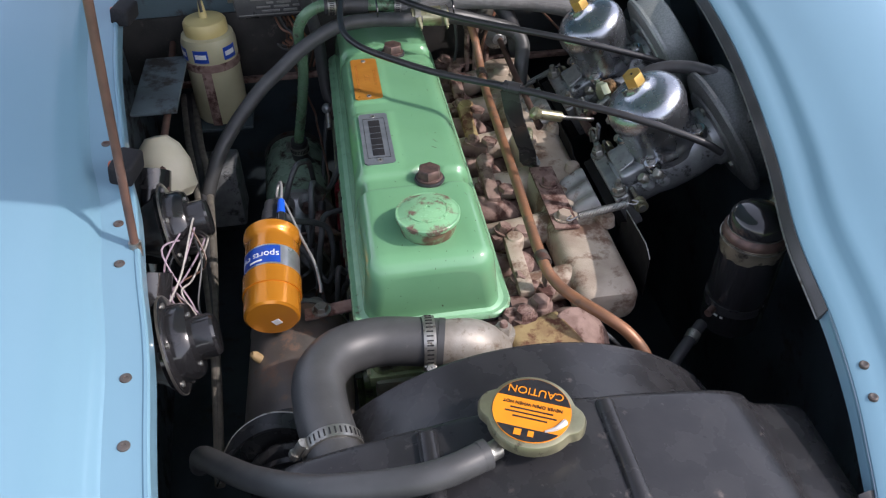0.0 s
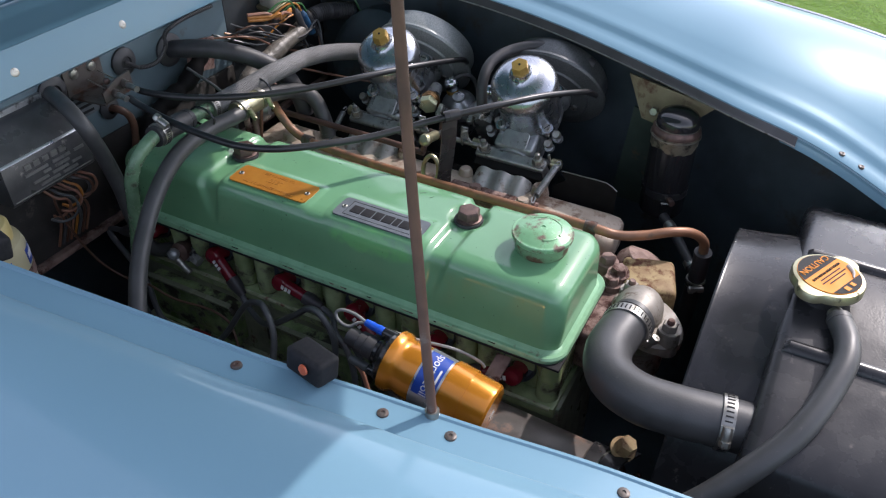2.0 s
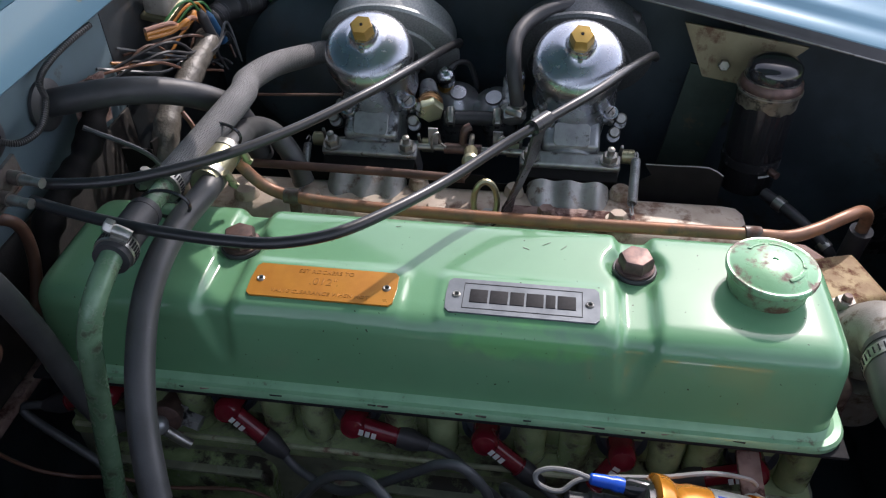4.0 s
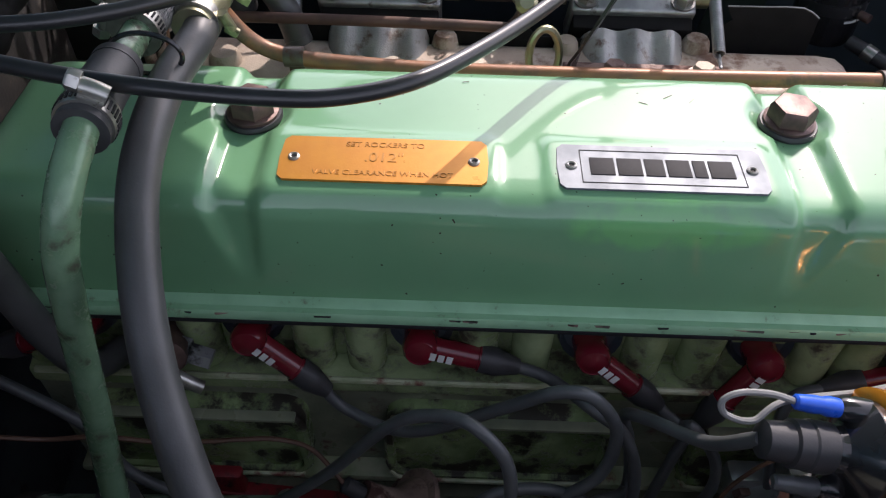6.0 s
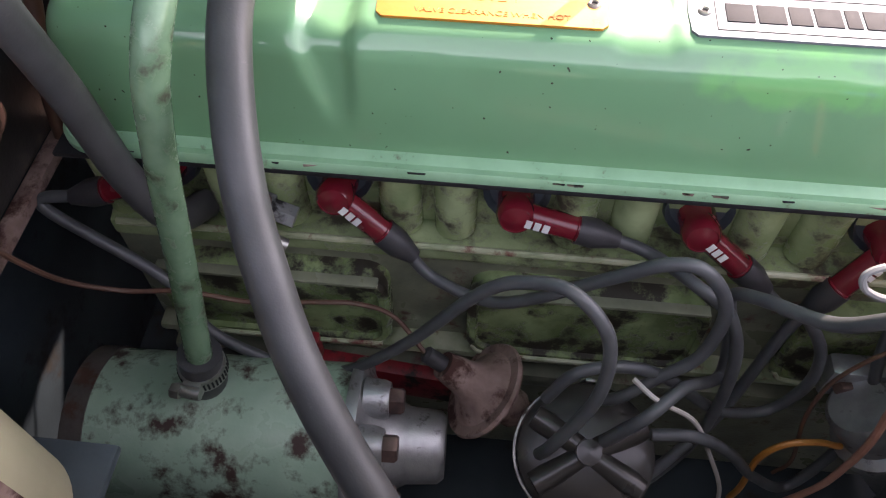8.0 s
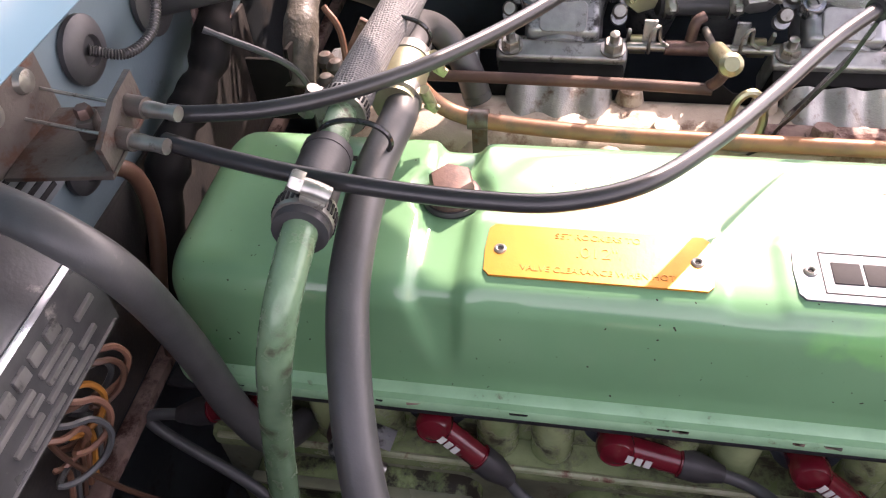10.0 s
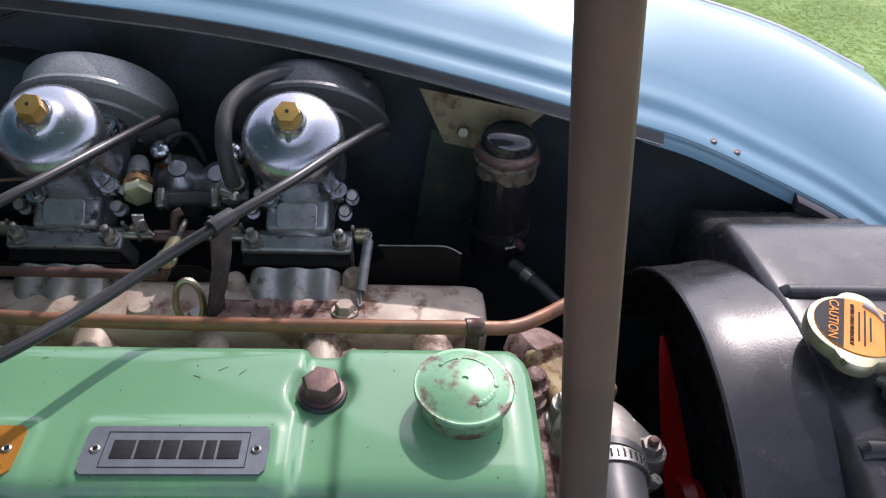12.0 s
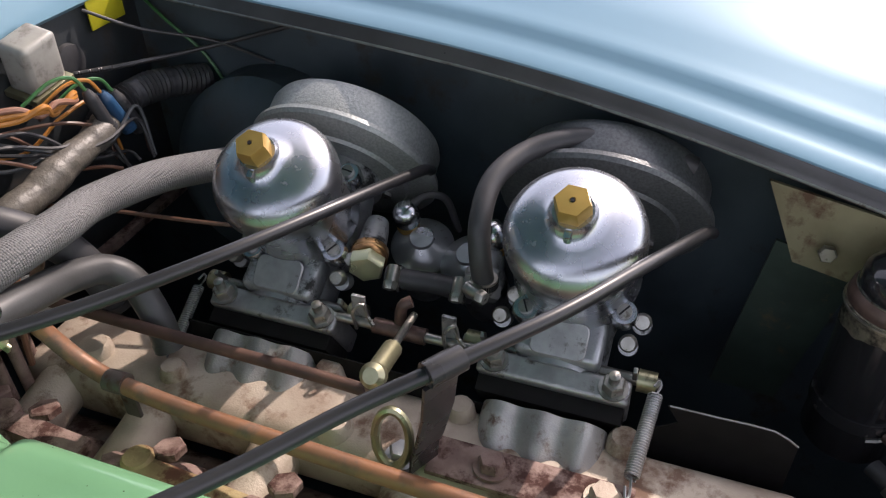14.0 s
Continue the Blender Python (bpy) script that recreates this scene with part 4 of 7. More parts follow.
for x, z in ((-0.046, 0.856), (0.086, 0.8645)):
    part("pressed_rib", loft([[Vector((x + 0.0075 * math.cos(a), y, z - 0.003 + 0.0075 * math.sin(a) * s)) for a in [math.pi * k / 8 for k in range(9)]] for y, s in ((-0.478, 0.3), (-0.482, 1), (-0.6, 1), (-0.61, 0.3))]), M_BLACK, radiator)
part("core", span((RAD_X0 + 0.005, -0.62, 0.42), (RAD_X1 - 0.005, -0.48, 0.72), 0.004), M_INNER, radiator)
mn = Matrix.Translation((0.026, -0.497, 0.858))
part("filler_neck", lathe([(0, 0), (0.021, 0), (0.0205, 0.012), (0.024, 0.016), (0.024, 0.019), (0, 0.019)], mn, 32), M_BLACK, radiator)
part("overflow_stub", tube([(0.0, -0.51, 0.868), (-0.02, -0.52, 0.87)], 0.007, 14, 3), M_STEEL, radiator)
part("side_plate", slab(rounded(0.05, 0.03, 0.006), 0, 0.002, None, Matrix.Translation((0.045, -0.60, 0.8655))), M_BLACK, radiator)
solo("tank_plate", slab(rounded(0.064, 0.026, 0.003), 0, 0.0016, None, Matrix.Translation((0.045, -0.601, 0.867))), M_INK, "small black plate with raised marks on the tank", "plate")

rc = thing("pressure_cap", "zinc radiator pressure cap with an orange and black caution label", "radiator cap", (0.026, -0.497, 0.878))
mr = Matrix.Translation((0.026, -0.497, 0.876)) @ Matrix.Rotation(radians(-25), 4, "Z")
prof = []
for a in [2 * math.pi * k / 72 for k in range(72)]:
    c = abs(math.cos(a))
    prof.append(0.0315 + 0.0065 * max(0.0, (c - 0.93) / 0.07) ** 0.6)
bmk = bmesh.new()
rings = []
for f, h, lobes in ((0.0, 0.002, 0), (0.9, 0.0, 1), (1.0, 0.002, 1), (1.0, 0.008, 1), (0.965, 0.0105, 1), (0.86, 0.0115, 0), (0.0, 0.0118, 0)):
    rings.append([bmk.verts.new(mr @ Vector((f * (prof[i] if lobes else 0.0315) * math.cos(2 * math.pi * i / 72) + (1e-5 * math.cos(i)), f * (prof[i] if lobes else 0.0315) * math.sin(2 * math.pi * i / 72) + 1e-5 * math.sin(i), h))) for i in range(72)])
ring_faces(bmk, rings)
part("shell", bmk, M_BRASS_PALE, rc, "yellowish zinc cap shell with two lugs")
M_LABEL_O = surf("orange_label", (0.75, 0.25, 0.012), (0.68, 0.22, 0.01), 0.55, 0, 60, 0.03, spec=0.3)
lab = part("label", lathe([(0, 0.0112), (0.0272, 0.0112), (0.0272, 0.0122), (0, 0.0123)], mr, 48), M_LABEL_O, rc, "orange round label")
for a0, a1 in ((18, 162), (218, 322)):
    out = [(0.0268 * math.cos(radians(a0 + (a1 - a0) * k / 20)), 0.0268 * math.sin(radians(a0 + (a1 - a0) * k / 20))) for k in range(21)]
    part("black_field", slab(out, 0.0121, 0.0125, None, mr), M_INK, lab)
flip = Matrix.Rotation(radians(180), 4, "Z")
letters("wording", "CAUTION", 0.0088, mr @ flip @ Matrix.Translation((0, -0.0152, 0.0127)), M_LABEL_O, lab)
letters("wording", "NEVER OPEN WHEN HOT", 0.0036, mr @ flip @ Matrix.Translation((0, -0.0035, 0.0125)), M_INK, lab)
for k, w in enumerate((0.03, 0.036, 0.024)):
    part("print_bar", box((w, 0.0011, 0.0004), mr @ Matrix.Translation((0, -0.001 - 0.0035 * k, 0.0124))), M_INK, lab)
part("symbol", box((0.005, 0.005, 0.0004), mr @ Matrix.Translation((-0.006, -0.0208, 0.0127))), M_LABEL_O, lab)
part("symbol", box((0.004, 0.0045, 0.0004), mr @ Matrix.Translation((0.003, -0.0205, 0.0127))), M_LABEL_O, lab)
part("pale_smear", tube([(0.026 + 0.004, -0.497 - 0.0195, 0.8885), (0.026 + 0.012, -0.497 - 0.0185, 0.8887), (0.026 + 0.02, -0.497 - 0.014, 0.888)], 0.0018, 8, 4, None, lambda f: 0.4 + f), M_WIRE_WHITE, lab)

hose("overflow_hose", [(-0.008, -0.514, 0.869), (-0.04, -0.524, 0.869), (-0.075, -0.522, 0.862), (-0.13, -0.503, 0.84), (-0.175, -0.466, 0.806), (-0.205, -0.43, 0.775), (-0.235, -0.39, 0.74), (-0.25, -0.36, 0.69)], 0.0105, M_HOSE, "grey rubber overflow hose from the filler neck", "overflow hose", 18)

SH_X, SH_Z, SH_R = 0.0453, 0.6433, 0.2117
shroud = thing("fan_shroud", "satin black sheet-metal fan shroud ring", "fan shroud", (SH_X, -0.44, 0.45))
arc = [radians(8 + 162 * k / 48) for k in range(49)]
part("ring", loft([[Vector((SH_X + (SH_R + e) * math.cos(a), y, SH_Z + (SH_R + e) * math.sin(a))) for a in arc] + [Vector((SH_X + (SH_R + e - 0.002) * math.cos(a), y, SH_Z + (SH_R + e - 0.002) * math.sin(a))) for a in reversed(arc)] for y, e in ((-0.474, 0.0095), (-0.466, 0.008), (-0.44, 0.0035), (-0.4125, 0.0002), (-0.4107, 0.0008), (-0.409, 0.0))]), M_BLACK, shroud, smooth=40)
part("back_plate", loft([[Vector((SH_X + (SH_R - 0.001) * math.cos(a), y, SH_Z + (SH_R - 0.001) * math.sin(a))) for a in arc] for y in (-0.4765, -0.4735)]), M_BLACK, shroud)
part("bracket", loft([[p + Vector((0, 0.0035, 0)), p + Vector((0.0012, 0.0035, 0)), p + Vector((0.0012, -0.0035, 0)), p + Vector((0, -0.0035, 0))] for p in spline([(0.21, -0.474, 0.775), (0.214, -0.478, 0.79), (0.2165, -0.481, 0.8), (0.2185, -0.483, 0.803), (0.2215, -0.4845, 0.8)], 4)]), M_STEEL, shroud, "bent pale metal tab")

fan = thing("cooling_fan", "red plastic engine cooling fan behind the radiator", "fan", (SH_X, -0.452, 0.64))
part("hub", lathe([(0, -0.008), (0.03, -0.008), (0.034, 0.0), (0.03, 0.01), (0, 0.012)], axis((SH_X, -0.452, 0.64), (0, 1, 0)), 28), M_FAN, fan)
for k in range(3):
    a = radians(60.1 + 120 * k)
    mb = Matrix.Translation((SH_X, -0.452, 0.64)) @ Matrix.Rotation(a, 4, "Y") @ Matrix.Rotation(radians(12), 4, "Z")
    part("blade", loft([[mb @ Vector((s * w, t * 0.0015 + 0.006 * (s * s), r)) for s, t in ((-1, 0), (-0.5, 1), (0, 1.2), (0.5, 1), (1, 0), (0.5, -1), (0, -1.2), (-0.5, -1))] for r, w in ((0.02, 0.024), (0.06, 0.021), (0.1, 0.016), (0.14, 0.009), (0.16, 0.003))]), M_FAN, fan)

# ---- bonnet, held open over the bay by its prop rod ----
bonnet = thing("bonnet", "open ice-blue bonnet raised over the engine bay", "car bonnet", (0, 0.41, 1.0))
rows = []
for f, xl, xr in [(0.91 * k / 14, *((-0.33 + 0.1 * k / 14, 0.42 - 0.15 * k / 14) if k < 13 else (-0.2, 0.235) if k == 13 else (-0.14, 0.17))) for k in range(15)]:
    y, z = 0.43 - 0.94 * f, 1.005 + 0.41 * f + 0.045 * math.sin(math.pi * f)
    xs = [xl + (xr - xl) * k / 14 for k in range(15)]
    crown = [0.02 * (1 - ((x - (xl + xr) / 2) / ((xr - xl) / 2)) ** 2) for x in xs]
    rows.append([Vector((x, y, z + c)) for x, c in zip(xs, crown)] + [Vector((x, y, z + c - 0.006)) for x, c in reversed(list(zip(xs, crown)))])
part("skin", loft(rows), M_BODY, bonnet)
rod = thing("prop_rod", "rust-brown steel bonnet prop rod standing on the wing edge", "prop rod", (-0.2755, -0.258, 0.872))
part("bar", tube([(-0.2758, -0.2585, 0.868), (-0.2645, -0.2425, 1.0), (-0.255, -0.2305, 1.1), (-0.2455, -0.2195, 1.2), (-0.236, -0.21, 1.298)], 0.0038, 12, 6), M_ROD, rod)
part("foot", tube([(-0.2756, -0.2583, 0.87), (-0.2742, -0.2566, 0.884)], 0.0056, 12, 2), M_STEEL, rod, "bright worn foot of the rod")

for y, z in ((-0.163, 0.9), (0.135, 0.93)):
    bx0 = -0.29 - 0.038 * (y > 0)
    b = thing("rubber_buffer", "black rubber bonnet buffer with an orange spot on the wing edge", "buffer", (bx0, y, z - 0.012), "bonnet buffers")
    mb = Matrix.Translation((bx0, y, z + 0.003)) @ Matrix.Rotation(radians(-12), 4, "Z") @ Matrix.Rotation(radians(10), 4, "Y")
    part("block", box((0.022, 0.037, 0.021), mb, 0.004, None, 3), M_INK, b)
    part("spot", lathe([(0, 0), (0.0045, 0), (0.004, 0.0015), (0, 0.002)], mb @ Matrix.Translation((-0.0128, -0.004, 0.002)) @ Matrix.Rotation(radians(-90), 4, "Y"), 14), M_REDSPOT, b, "small orange rivet")

# ---- ignition: coil, plug caps, leads, distributor ----
CT, CB = Vector((-0.169, -0.153, 0.792)), Vector((-0.171, -0.2605, 0.774))
cd = (CB - CT).normalized()
coil = thing("ignition_coil", "orange-gold sports ignition coil with a blue label", "ignition coil", (-0.169, -0.21, 0.757))
mco = axis(CT, cd)
part("can", lathe([(0, 0.001), (0.027, 0.001), (0.0302, 0.003), (0.0302, 0.01), (0.0285, 0.0125), (0.0268, 0.015), (0.0268, 0.02), (0.0282, 0.024), (0.0282, 0.104), (0.0275, 0.108), (0.025, 0.11), (0, 0.11)], mco, 48), M_ORANGE, coil)
part("silver_band", lathe([(0.0278, 0.036), (0.02845, 0.036), (0.02845, 0.062), (0.0278, 0.062)], mco, 48), M_SILVERBAND, coil, "silver label band")
part("tower_cap", lathe([(0, 0.002), (0.025, 0.002), (0.025, -0.003), (0.021, -0.006), (0.012, -0.012), (0.0105, -0.018), (0.0105, -0.03), (0, -0.03)], mco, 32), M_GLOSS, coil, "black plastic coil top")
part("lead_boot", lathe([(0, -0.016), (0.0118, -0.016), (0.012, -0.026), (0.0112, -0.027), (0.0112, -0.034), (0.0095, -0.035), (0.0088, -0.047), (0.005, -0.049), (0, -0.049)], mco, 24), M_RUBBER, coil, "ribbed black rubber lead boot")
# blue label printed on the band, facing up and outwards
upv = Vector((-0.3, 0, 0.95))
upv = (upv - cd * upv.dot(cd)).normalized()
sidev = cd.cross(upv)


def coil_patch(a0, a1, h0, h1, r):
    n = 14
    angs = [a0 + (a1 - a0) * k / n for k in range(n + 1)]
    pt = lambda a, h, q: CT + cd * h + q * (math.cos(a) * upv + math.sin(a) * sidev)
    return loft([[pt(a, h0, r) for a in angs] + [pt(a, h0, r + 0.0003) for a in reversed(angs)], [pt(a, h1, r) for a in angs] + [pt(a, h1, r + 0.0003) for a in reversed(angs)]])


blue = part("label", coil_patch(-0.75, 0.95, 0.038, 0.060, 0.0284), M_LABEL, coil, "blue printed label")
# writing bent round the can
for word, size, hh, aa in (("sports coil", 0.0112, 0.0515, 0.12),):
    cu = bpy.data.curves.new("words", "FONT")
    cu.body, cu.size, cu.align_x, cu.align_y, cu.extrude = word, size, "CENTER", "CENTER", 0.0001
    tmp = new("words", cu)
    bpy.context.view_layer.update()
    me = bpy.data.meshes.new_from_object(tmp)
    bpy.data.objects.remove(tmp)
    for v in me.vertices:
        a = aa + v.co.x / 0.0287
        v.co = CT + cd * (hh - 0.002 + v.co.y) + (0.0288 + v.co.z) * (math.cos(a) * upv + math.sin(a) * sidev) - Vector(coil.location)
    me.materials.clear()
    me.materials.append(M_WHITE)
    w = new("wording", me)
    w.parent = blue
part("print_bar", coil_patch(-0.1, 0.4, 0.0555, 0.0575, 0.0287), M_WHITE, blue)
part("sticker", box((0.008, 0.008, 0.0004), mco @ Matrix.Translation((0.004, -0.006, 0.1103)) @ Matrix.Rotation(0.5, 4, "Z")), M_WHITE, coil, "small white square sticker")
tdir = (upv * 0.585 - sidev * 0.816).normalized()
for sgn, mat_t, nm in ((1, M_BLUE, "blue_spade_terminal"), (-1, M_LEAD, "grey_spade_terminal")):
    o = CT - cd * 0.002 + tdir * 0.0195 * sgn
    post = part("terminal_post", lathe([(0, 0), (0.0062, 0), (0.0058, 0.012), (0.0045, 0.014), (0, 0.014)], axis(o, -cd), 16), M_GLOSS, coil)
    part("blade", box((0.007, 0.0014, 0.012), axis(o - cd * 0.017, -cd), 0.0003), M_BRASS, post)
    part(nm, lathe([(0, 0.014), (0.0045, 0.014), (0.0048, 0.019), (0.004, 0.022), (0.0043, 0.026), (0.0036, 0.034), (0.0026, 0.035), (0, 0.035)], axis(o, -cd), 16), mat_t, coil)
bracket = thing("coil_bracket", "dull steel coil clamp bracket fixed to the engine", "bracket", (-0.14, -0.215, 0.75))
part("strap", lathe([(0.0288, 0.064), (0.0298, 0.064), (0.0298, 0.084), (0.0288, 0.084)], mco, 40), M_ORANGE, bracket)
part("arm", box((0.06, 0.016, 0.004), Matrix.Translation((-0.112, -0.236, 0.752)) @ Matrix.Rotation(radians(-8), 4, "Y"), 0.0015), M_RUSTY, bracket)
bolt((-0.124, -0.236, 0.7525), (0, 0, 1), 0.0075, 0.007, M_STEEL, "steel nut on the coil bracket")

lv = (upv - sidev).normalized()
lo = CT - cd * 0.036 + tdir * 0.0195
hose("coil_wire", [lo, lo - cd * 0.012 + lv * 0.002, lo - cd * 0.026 + lv * 0.0005, lo - cd * 0.033 - lv * 0.005, lo - cd * 0.029 - lv * 0.0115, lo - cd * 0.016 - lv * 0.0125, lo - cd * 0.002 - lv * 0.007 - sidev * 0.006, (-0.138, -0.165, 0.795), (-0.126, -0.2, 0.788), (-0.122, -0.225, 0.78), (-0.122, -0.232, 0.774)], 0.0016, M_WIRE_GREY, "thin pale grey wire looped from the coil terminal to its bracket", "wire", 8)
hose("coil_wire", [CT - cd * 0.036 - tdir * 0.0195, (-0.178, -0.125, 0.768), (-0.175, -0.131, 0.733), (-0.172, -0.142, 0.685), (-0.17, -0.146, 0.637), (-0.168, -0.145, 0.599), (-0.165, -0.13, 0.54)], 0.0022, M_WIRE_PINK, "salmon-pink wire below the coil", "wire", 8)


def plug_cap(y, z, way):
    """A bakelite elbow on a plug, its arm along way."""
    t = thing("spark_plug_cap", "maroon bakelite spark plug cap with a white print", "spark plug cap", (CX - 0.07, y, z), "spark plug caps")
    out = Vector((-1, 0, 0.25)).normalized()
    c = Vector((CX - 0.067, y, z + 0.002))
    w = Vector(way)
    w = (w - out * w.dot(out)).normalized()
    part("insulator", lathe([(0, 0), (0.011, 0), (0.0105, 0.006), (0.0095, 0.02), (0, 0.02)], axis(c - out * 0.02, out), 18), M_NGK, t)
    part("elbow", lathe([(0, -0.004), (0.0102, -0.004), (0.0108, 0.002), (0.01, 0.006), (0.0085, 0.008), (0.0082, 0.0073), (0.0076, 0.0073), (0.005, 0.009), (0, 0.0095)], axis(c, out), 28), M_NGK, t)
    part("arm", lathe([(0, 0), (0.0074, 0), (0.0072, 0.034), (0.008, 0.0345), (0.008, 0.038), (0, 0.038)], axis(c, w), 20), M_NGK, t)
    part("rubber_boot", lathe([(0, 0.035), (0.0086, 0.0355), (0.0086, 0.046), (0.0075, 0.05), (0.0048, 0.06), (0, 0.061)], axis(c, w), 18), M_RUBBER, t)
    s = w.cross(out)
    m = Matrix((w, s, out)).transposed().to_4x4()
    m.translation = c + out * 0.0082 + w * 0.0125
    for k in range(3):
        part("print_mark", box((0.0036, 0.0052, 0.0005), m @ Matrix.Translation((-0.005 + 0.005 * k, 0, 0)), 0.0001), M_WHITE, t)
    return c + w * 0.052, c + w * 0.078 + out * 0.004


WAYS = [(0, 0.9, -0.3), (0, -0.74, -0.72), (0, -0.97, -0.24), (0, -0.76, -0.66), (0, 0.5, -0.92), (0, 0.93, -0.3)]
ENDS = [plug_cap(y, z, w) for (y, z), w in zip(PLUGS, WAYS)]
DX, DY, DZ = -0.158, -0.004, 0.642
LEADS = [
    [*ENDS[0], (-0.105, 0.262, 0.68), (-0.115, 0.24, 0.635), (-0.12, 0.207, 0.613), (-0.125, 0.182, 0.606), (-0.128, 0.147, 0.624), (-0.13, 0.107, 0.671), (-0.131, 0.065, 0.735), (-0.136, 0.04, 0.755), (-0.146, 0.02, 0.762), (-0.158, 0.002, 0.743), (-0.17, 0.002, 0.704), (-0.181, 0.02, 0.664), (-0.18, 0.026, 0.645)],
    [*ENDS[1], (-0.112, 0.055, 0.695), (-0.12, 0.003, 0.739), (-0.125, -0.023, 0.764), (-0.128, -0.042, 0.764), (-0.131, -0.058, 0.736), (-0.136, -0.055, 0.697), (-0.141, -0.036, 0.676), (-0.148, -0.018, 0.662), (-0.143, -0.006, 0.645)],
    [*ENDS[2], (-0.115, -0.048, 0.731), (-0.122, -0.068, 0.715), (-0.13, -0.08, 0.674), (-0.14, -0.079, 0.605), (-0.155, -0.056, 0.556), (-0.165, -0.035, 0.57)],
    [*ENDS[3], (-0.105, -0.114, 0.699), (-0.11, -0.134, 0.669), (-0.115, -0.138, 0.634), (-0.12, -0.122, 0.604), (-0.13, -0.085, 0.62), (-0.138, -0.042, 0.672), (-0.14, -0.015, 0.684), (-0.145, 0.01, 0.68), (-0.15, 0.024, 0.655)],
    [*ENDS[4], (-0.115, -0.101, 0.613), (-0.13, -0.088, 0.601), (-0.15, -0.066, 0.595), (-0.172, -0.044, 0.61), (-0.178, -0.034, 0.62)],
    [*ENDS[5], (-0.105, -0.17, 0.67), (-0.125, -0.18, 0.6), (-0.14, -0.16, 0.53), (-0.148, -0.125, 0.56), (-0.155, -0.094, 0.612), (-0.164, -0.062, 0.653), (-0.166, -0.036, 0.655)],
    [CT - cd * 0.047, (-0.152, -0.095, 0.766), (-0.126, -0.075, 0.742), (-0.112, -0.067, 0.722), (-0.11, -0.077, 0.687), (-0.122, -0.08, 0.65), (-0.148, -0.05, 0.682), (-0.168, -0.028, 0.682), (DX - 0.013, DY - 0.006, DZ + 0.008)],
]
for pts in LEADS:
    hose("ignition_lead", pts, 0.0037, M_LEAD, "grey-black rubber ignition lead looping over the block", "ignition lead", 10)

hose("coil_wire", [(-0.15, -0.02, 0.69), (-0.16, -0.033, 0.687), (-0.16, -0.058, 0.665), (-0.16, -0.079, 0.619), (-0.16, -0.099, 0.568), (-0.16, -0.11, 0.52)], 0.0015, M_WIRE_WHITE, "thin white wire beside the distributor", "wire", 8)
dist = thing("distributor", "glossy black distributor with lead towers", "distributor", (DX + 0.03, DY, 0.48))
md = axis((DX, DY, DZ - 0.045), (-0.35, 0, 0.94))
part("body", lathe([(0, -0.06), (0.022, -0.06), (0.03, -0.04), (0.034, -0.005), (0.036, 0.0), (0, 0.0)], md, 32), M_ALU_DARK, dist)
dcap = part("cap", lathe([(0, 0.0), (0.0415, 0.0), (0.042, 0.022), (0.0412, 0.0275), (0.039, 0.0295), (0.03, 0.0325), (0.018, 0.0348), (0.0, 0.036)], md, 48), M_BAKELITE, dist)
dn, dr, du_ = Vector((-0.35, 0, 0.94)).normalized(), Vector((0, -1, 0)), Vector((0.94, 0, 0.35)).normalized()
dtop = Vector((DX, DY, DZ - 0.045)) + dn * 0.036
for a in (28, 150, 215, 330):
    out_ = math.cos(radians(a)) * dr + math.sin(radians(a)) * du_
    part("lead_socket", lathe([(0, 0.004), (0.0072, 0.006), (0.0078, 0.03), (0.007, 0.0375), (0, 0.038)], axis(dtop - dn * 0.004, out_), 16), M_BAKELITE, dcap)
    part("socket_web", box((0.004, 0.03, 0.012), Matrix.Translation(dtop + out_ * 0.02 - dn * 0.004) @ Matrix((out_.cross(dn), out_, dn)).transposed().to_4x4(), 0.0015), M_BAKELITE, dcap)
part("tower", lathe([(0, 0.03), (0.0085, 0.03), (0.0075, 0.042), (0, 0.043)], md, 18), M_BAKELITE, dcap)
for sx in (-1, 1):
    part("spring_clip", box((0.006, 0.002, 0.04), md @ Matrix.Translation((0.0, 0.043 * sx, 0.012)), 0.0008), M_STEEL, dist)
part("rim_ring", lathe([(0.04, 0.0), (0.043, 0.0), (0.0433, 0.002), (0.043, 0.004), (0.04, 0.004)], md, 40), M_STEEL, dist, "bright worn rim")
vac = thing("vacuum_advance", "rust-brown vacuum advance capsule on the distributor", "vacuum capsule", (-0.15, 0.07, 0.56))
mv = axis((-0.128, 0.06, 0.612), (0.1, 0.74, 0.64))
part("capsule", lathe([(0, -0.045), (0.009, -0.045), (0.0095, -0.03), (0.013, -0.028), (0.0135, -0.013), (0.025, -0.005), (0.027, -0.0016), (0.027, 0.0016), (0.023, 0.006), (0.0145, 0.012), (0.0115, 0.02), (0.0105, 0.028), (0.009, 0.036), (0, 0.036)], mv, 36), M_RUSTY, vac)
part("crimped_rim", lathe([(0.026, -0.0022), (0.0328, -0.0022), (0.0338, 0.0), (0.0328, 0.0022), (0.026, 0.0022)], mv, 40), M_RUSTY, vac)
part("union", lathe([(0, 0.03), (0.0055, 0.03), (0.0055, 0.05), (0.003, 0.052), (0, 0.052)], mv, 14), M_RUBBER, vac)
hose("vacuum_pipe", [mv @ Vector((0, 0, 0.05)), (-0.11, 0.118, 0.664), (-0.11, 0.138, 0.676), (-0.112, 0.162, 0.678), (-0.115, 0.204, 0.676), (-0.12, 0.241, 0.69), (-0.122, 0.279, 0.688), (-0.135, 0.305, 0.72), (-0.15, 0.318, 0.79), (-0.145, 0.325, 0.83)], 0.0016, M_WIRE_BROWN, "thin copper-brown vacuum pipe", "pipe", 8)
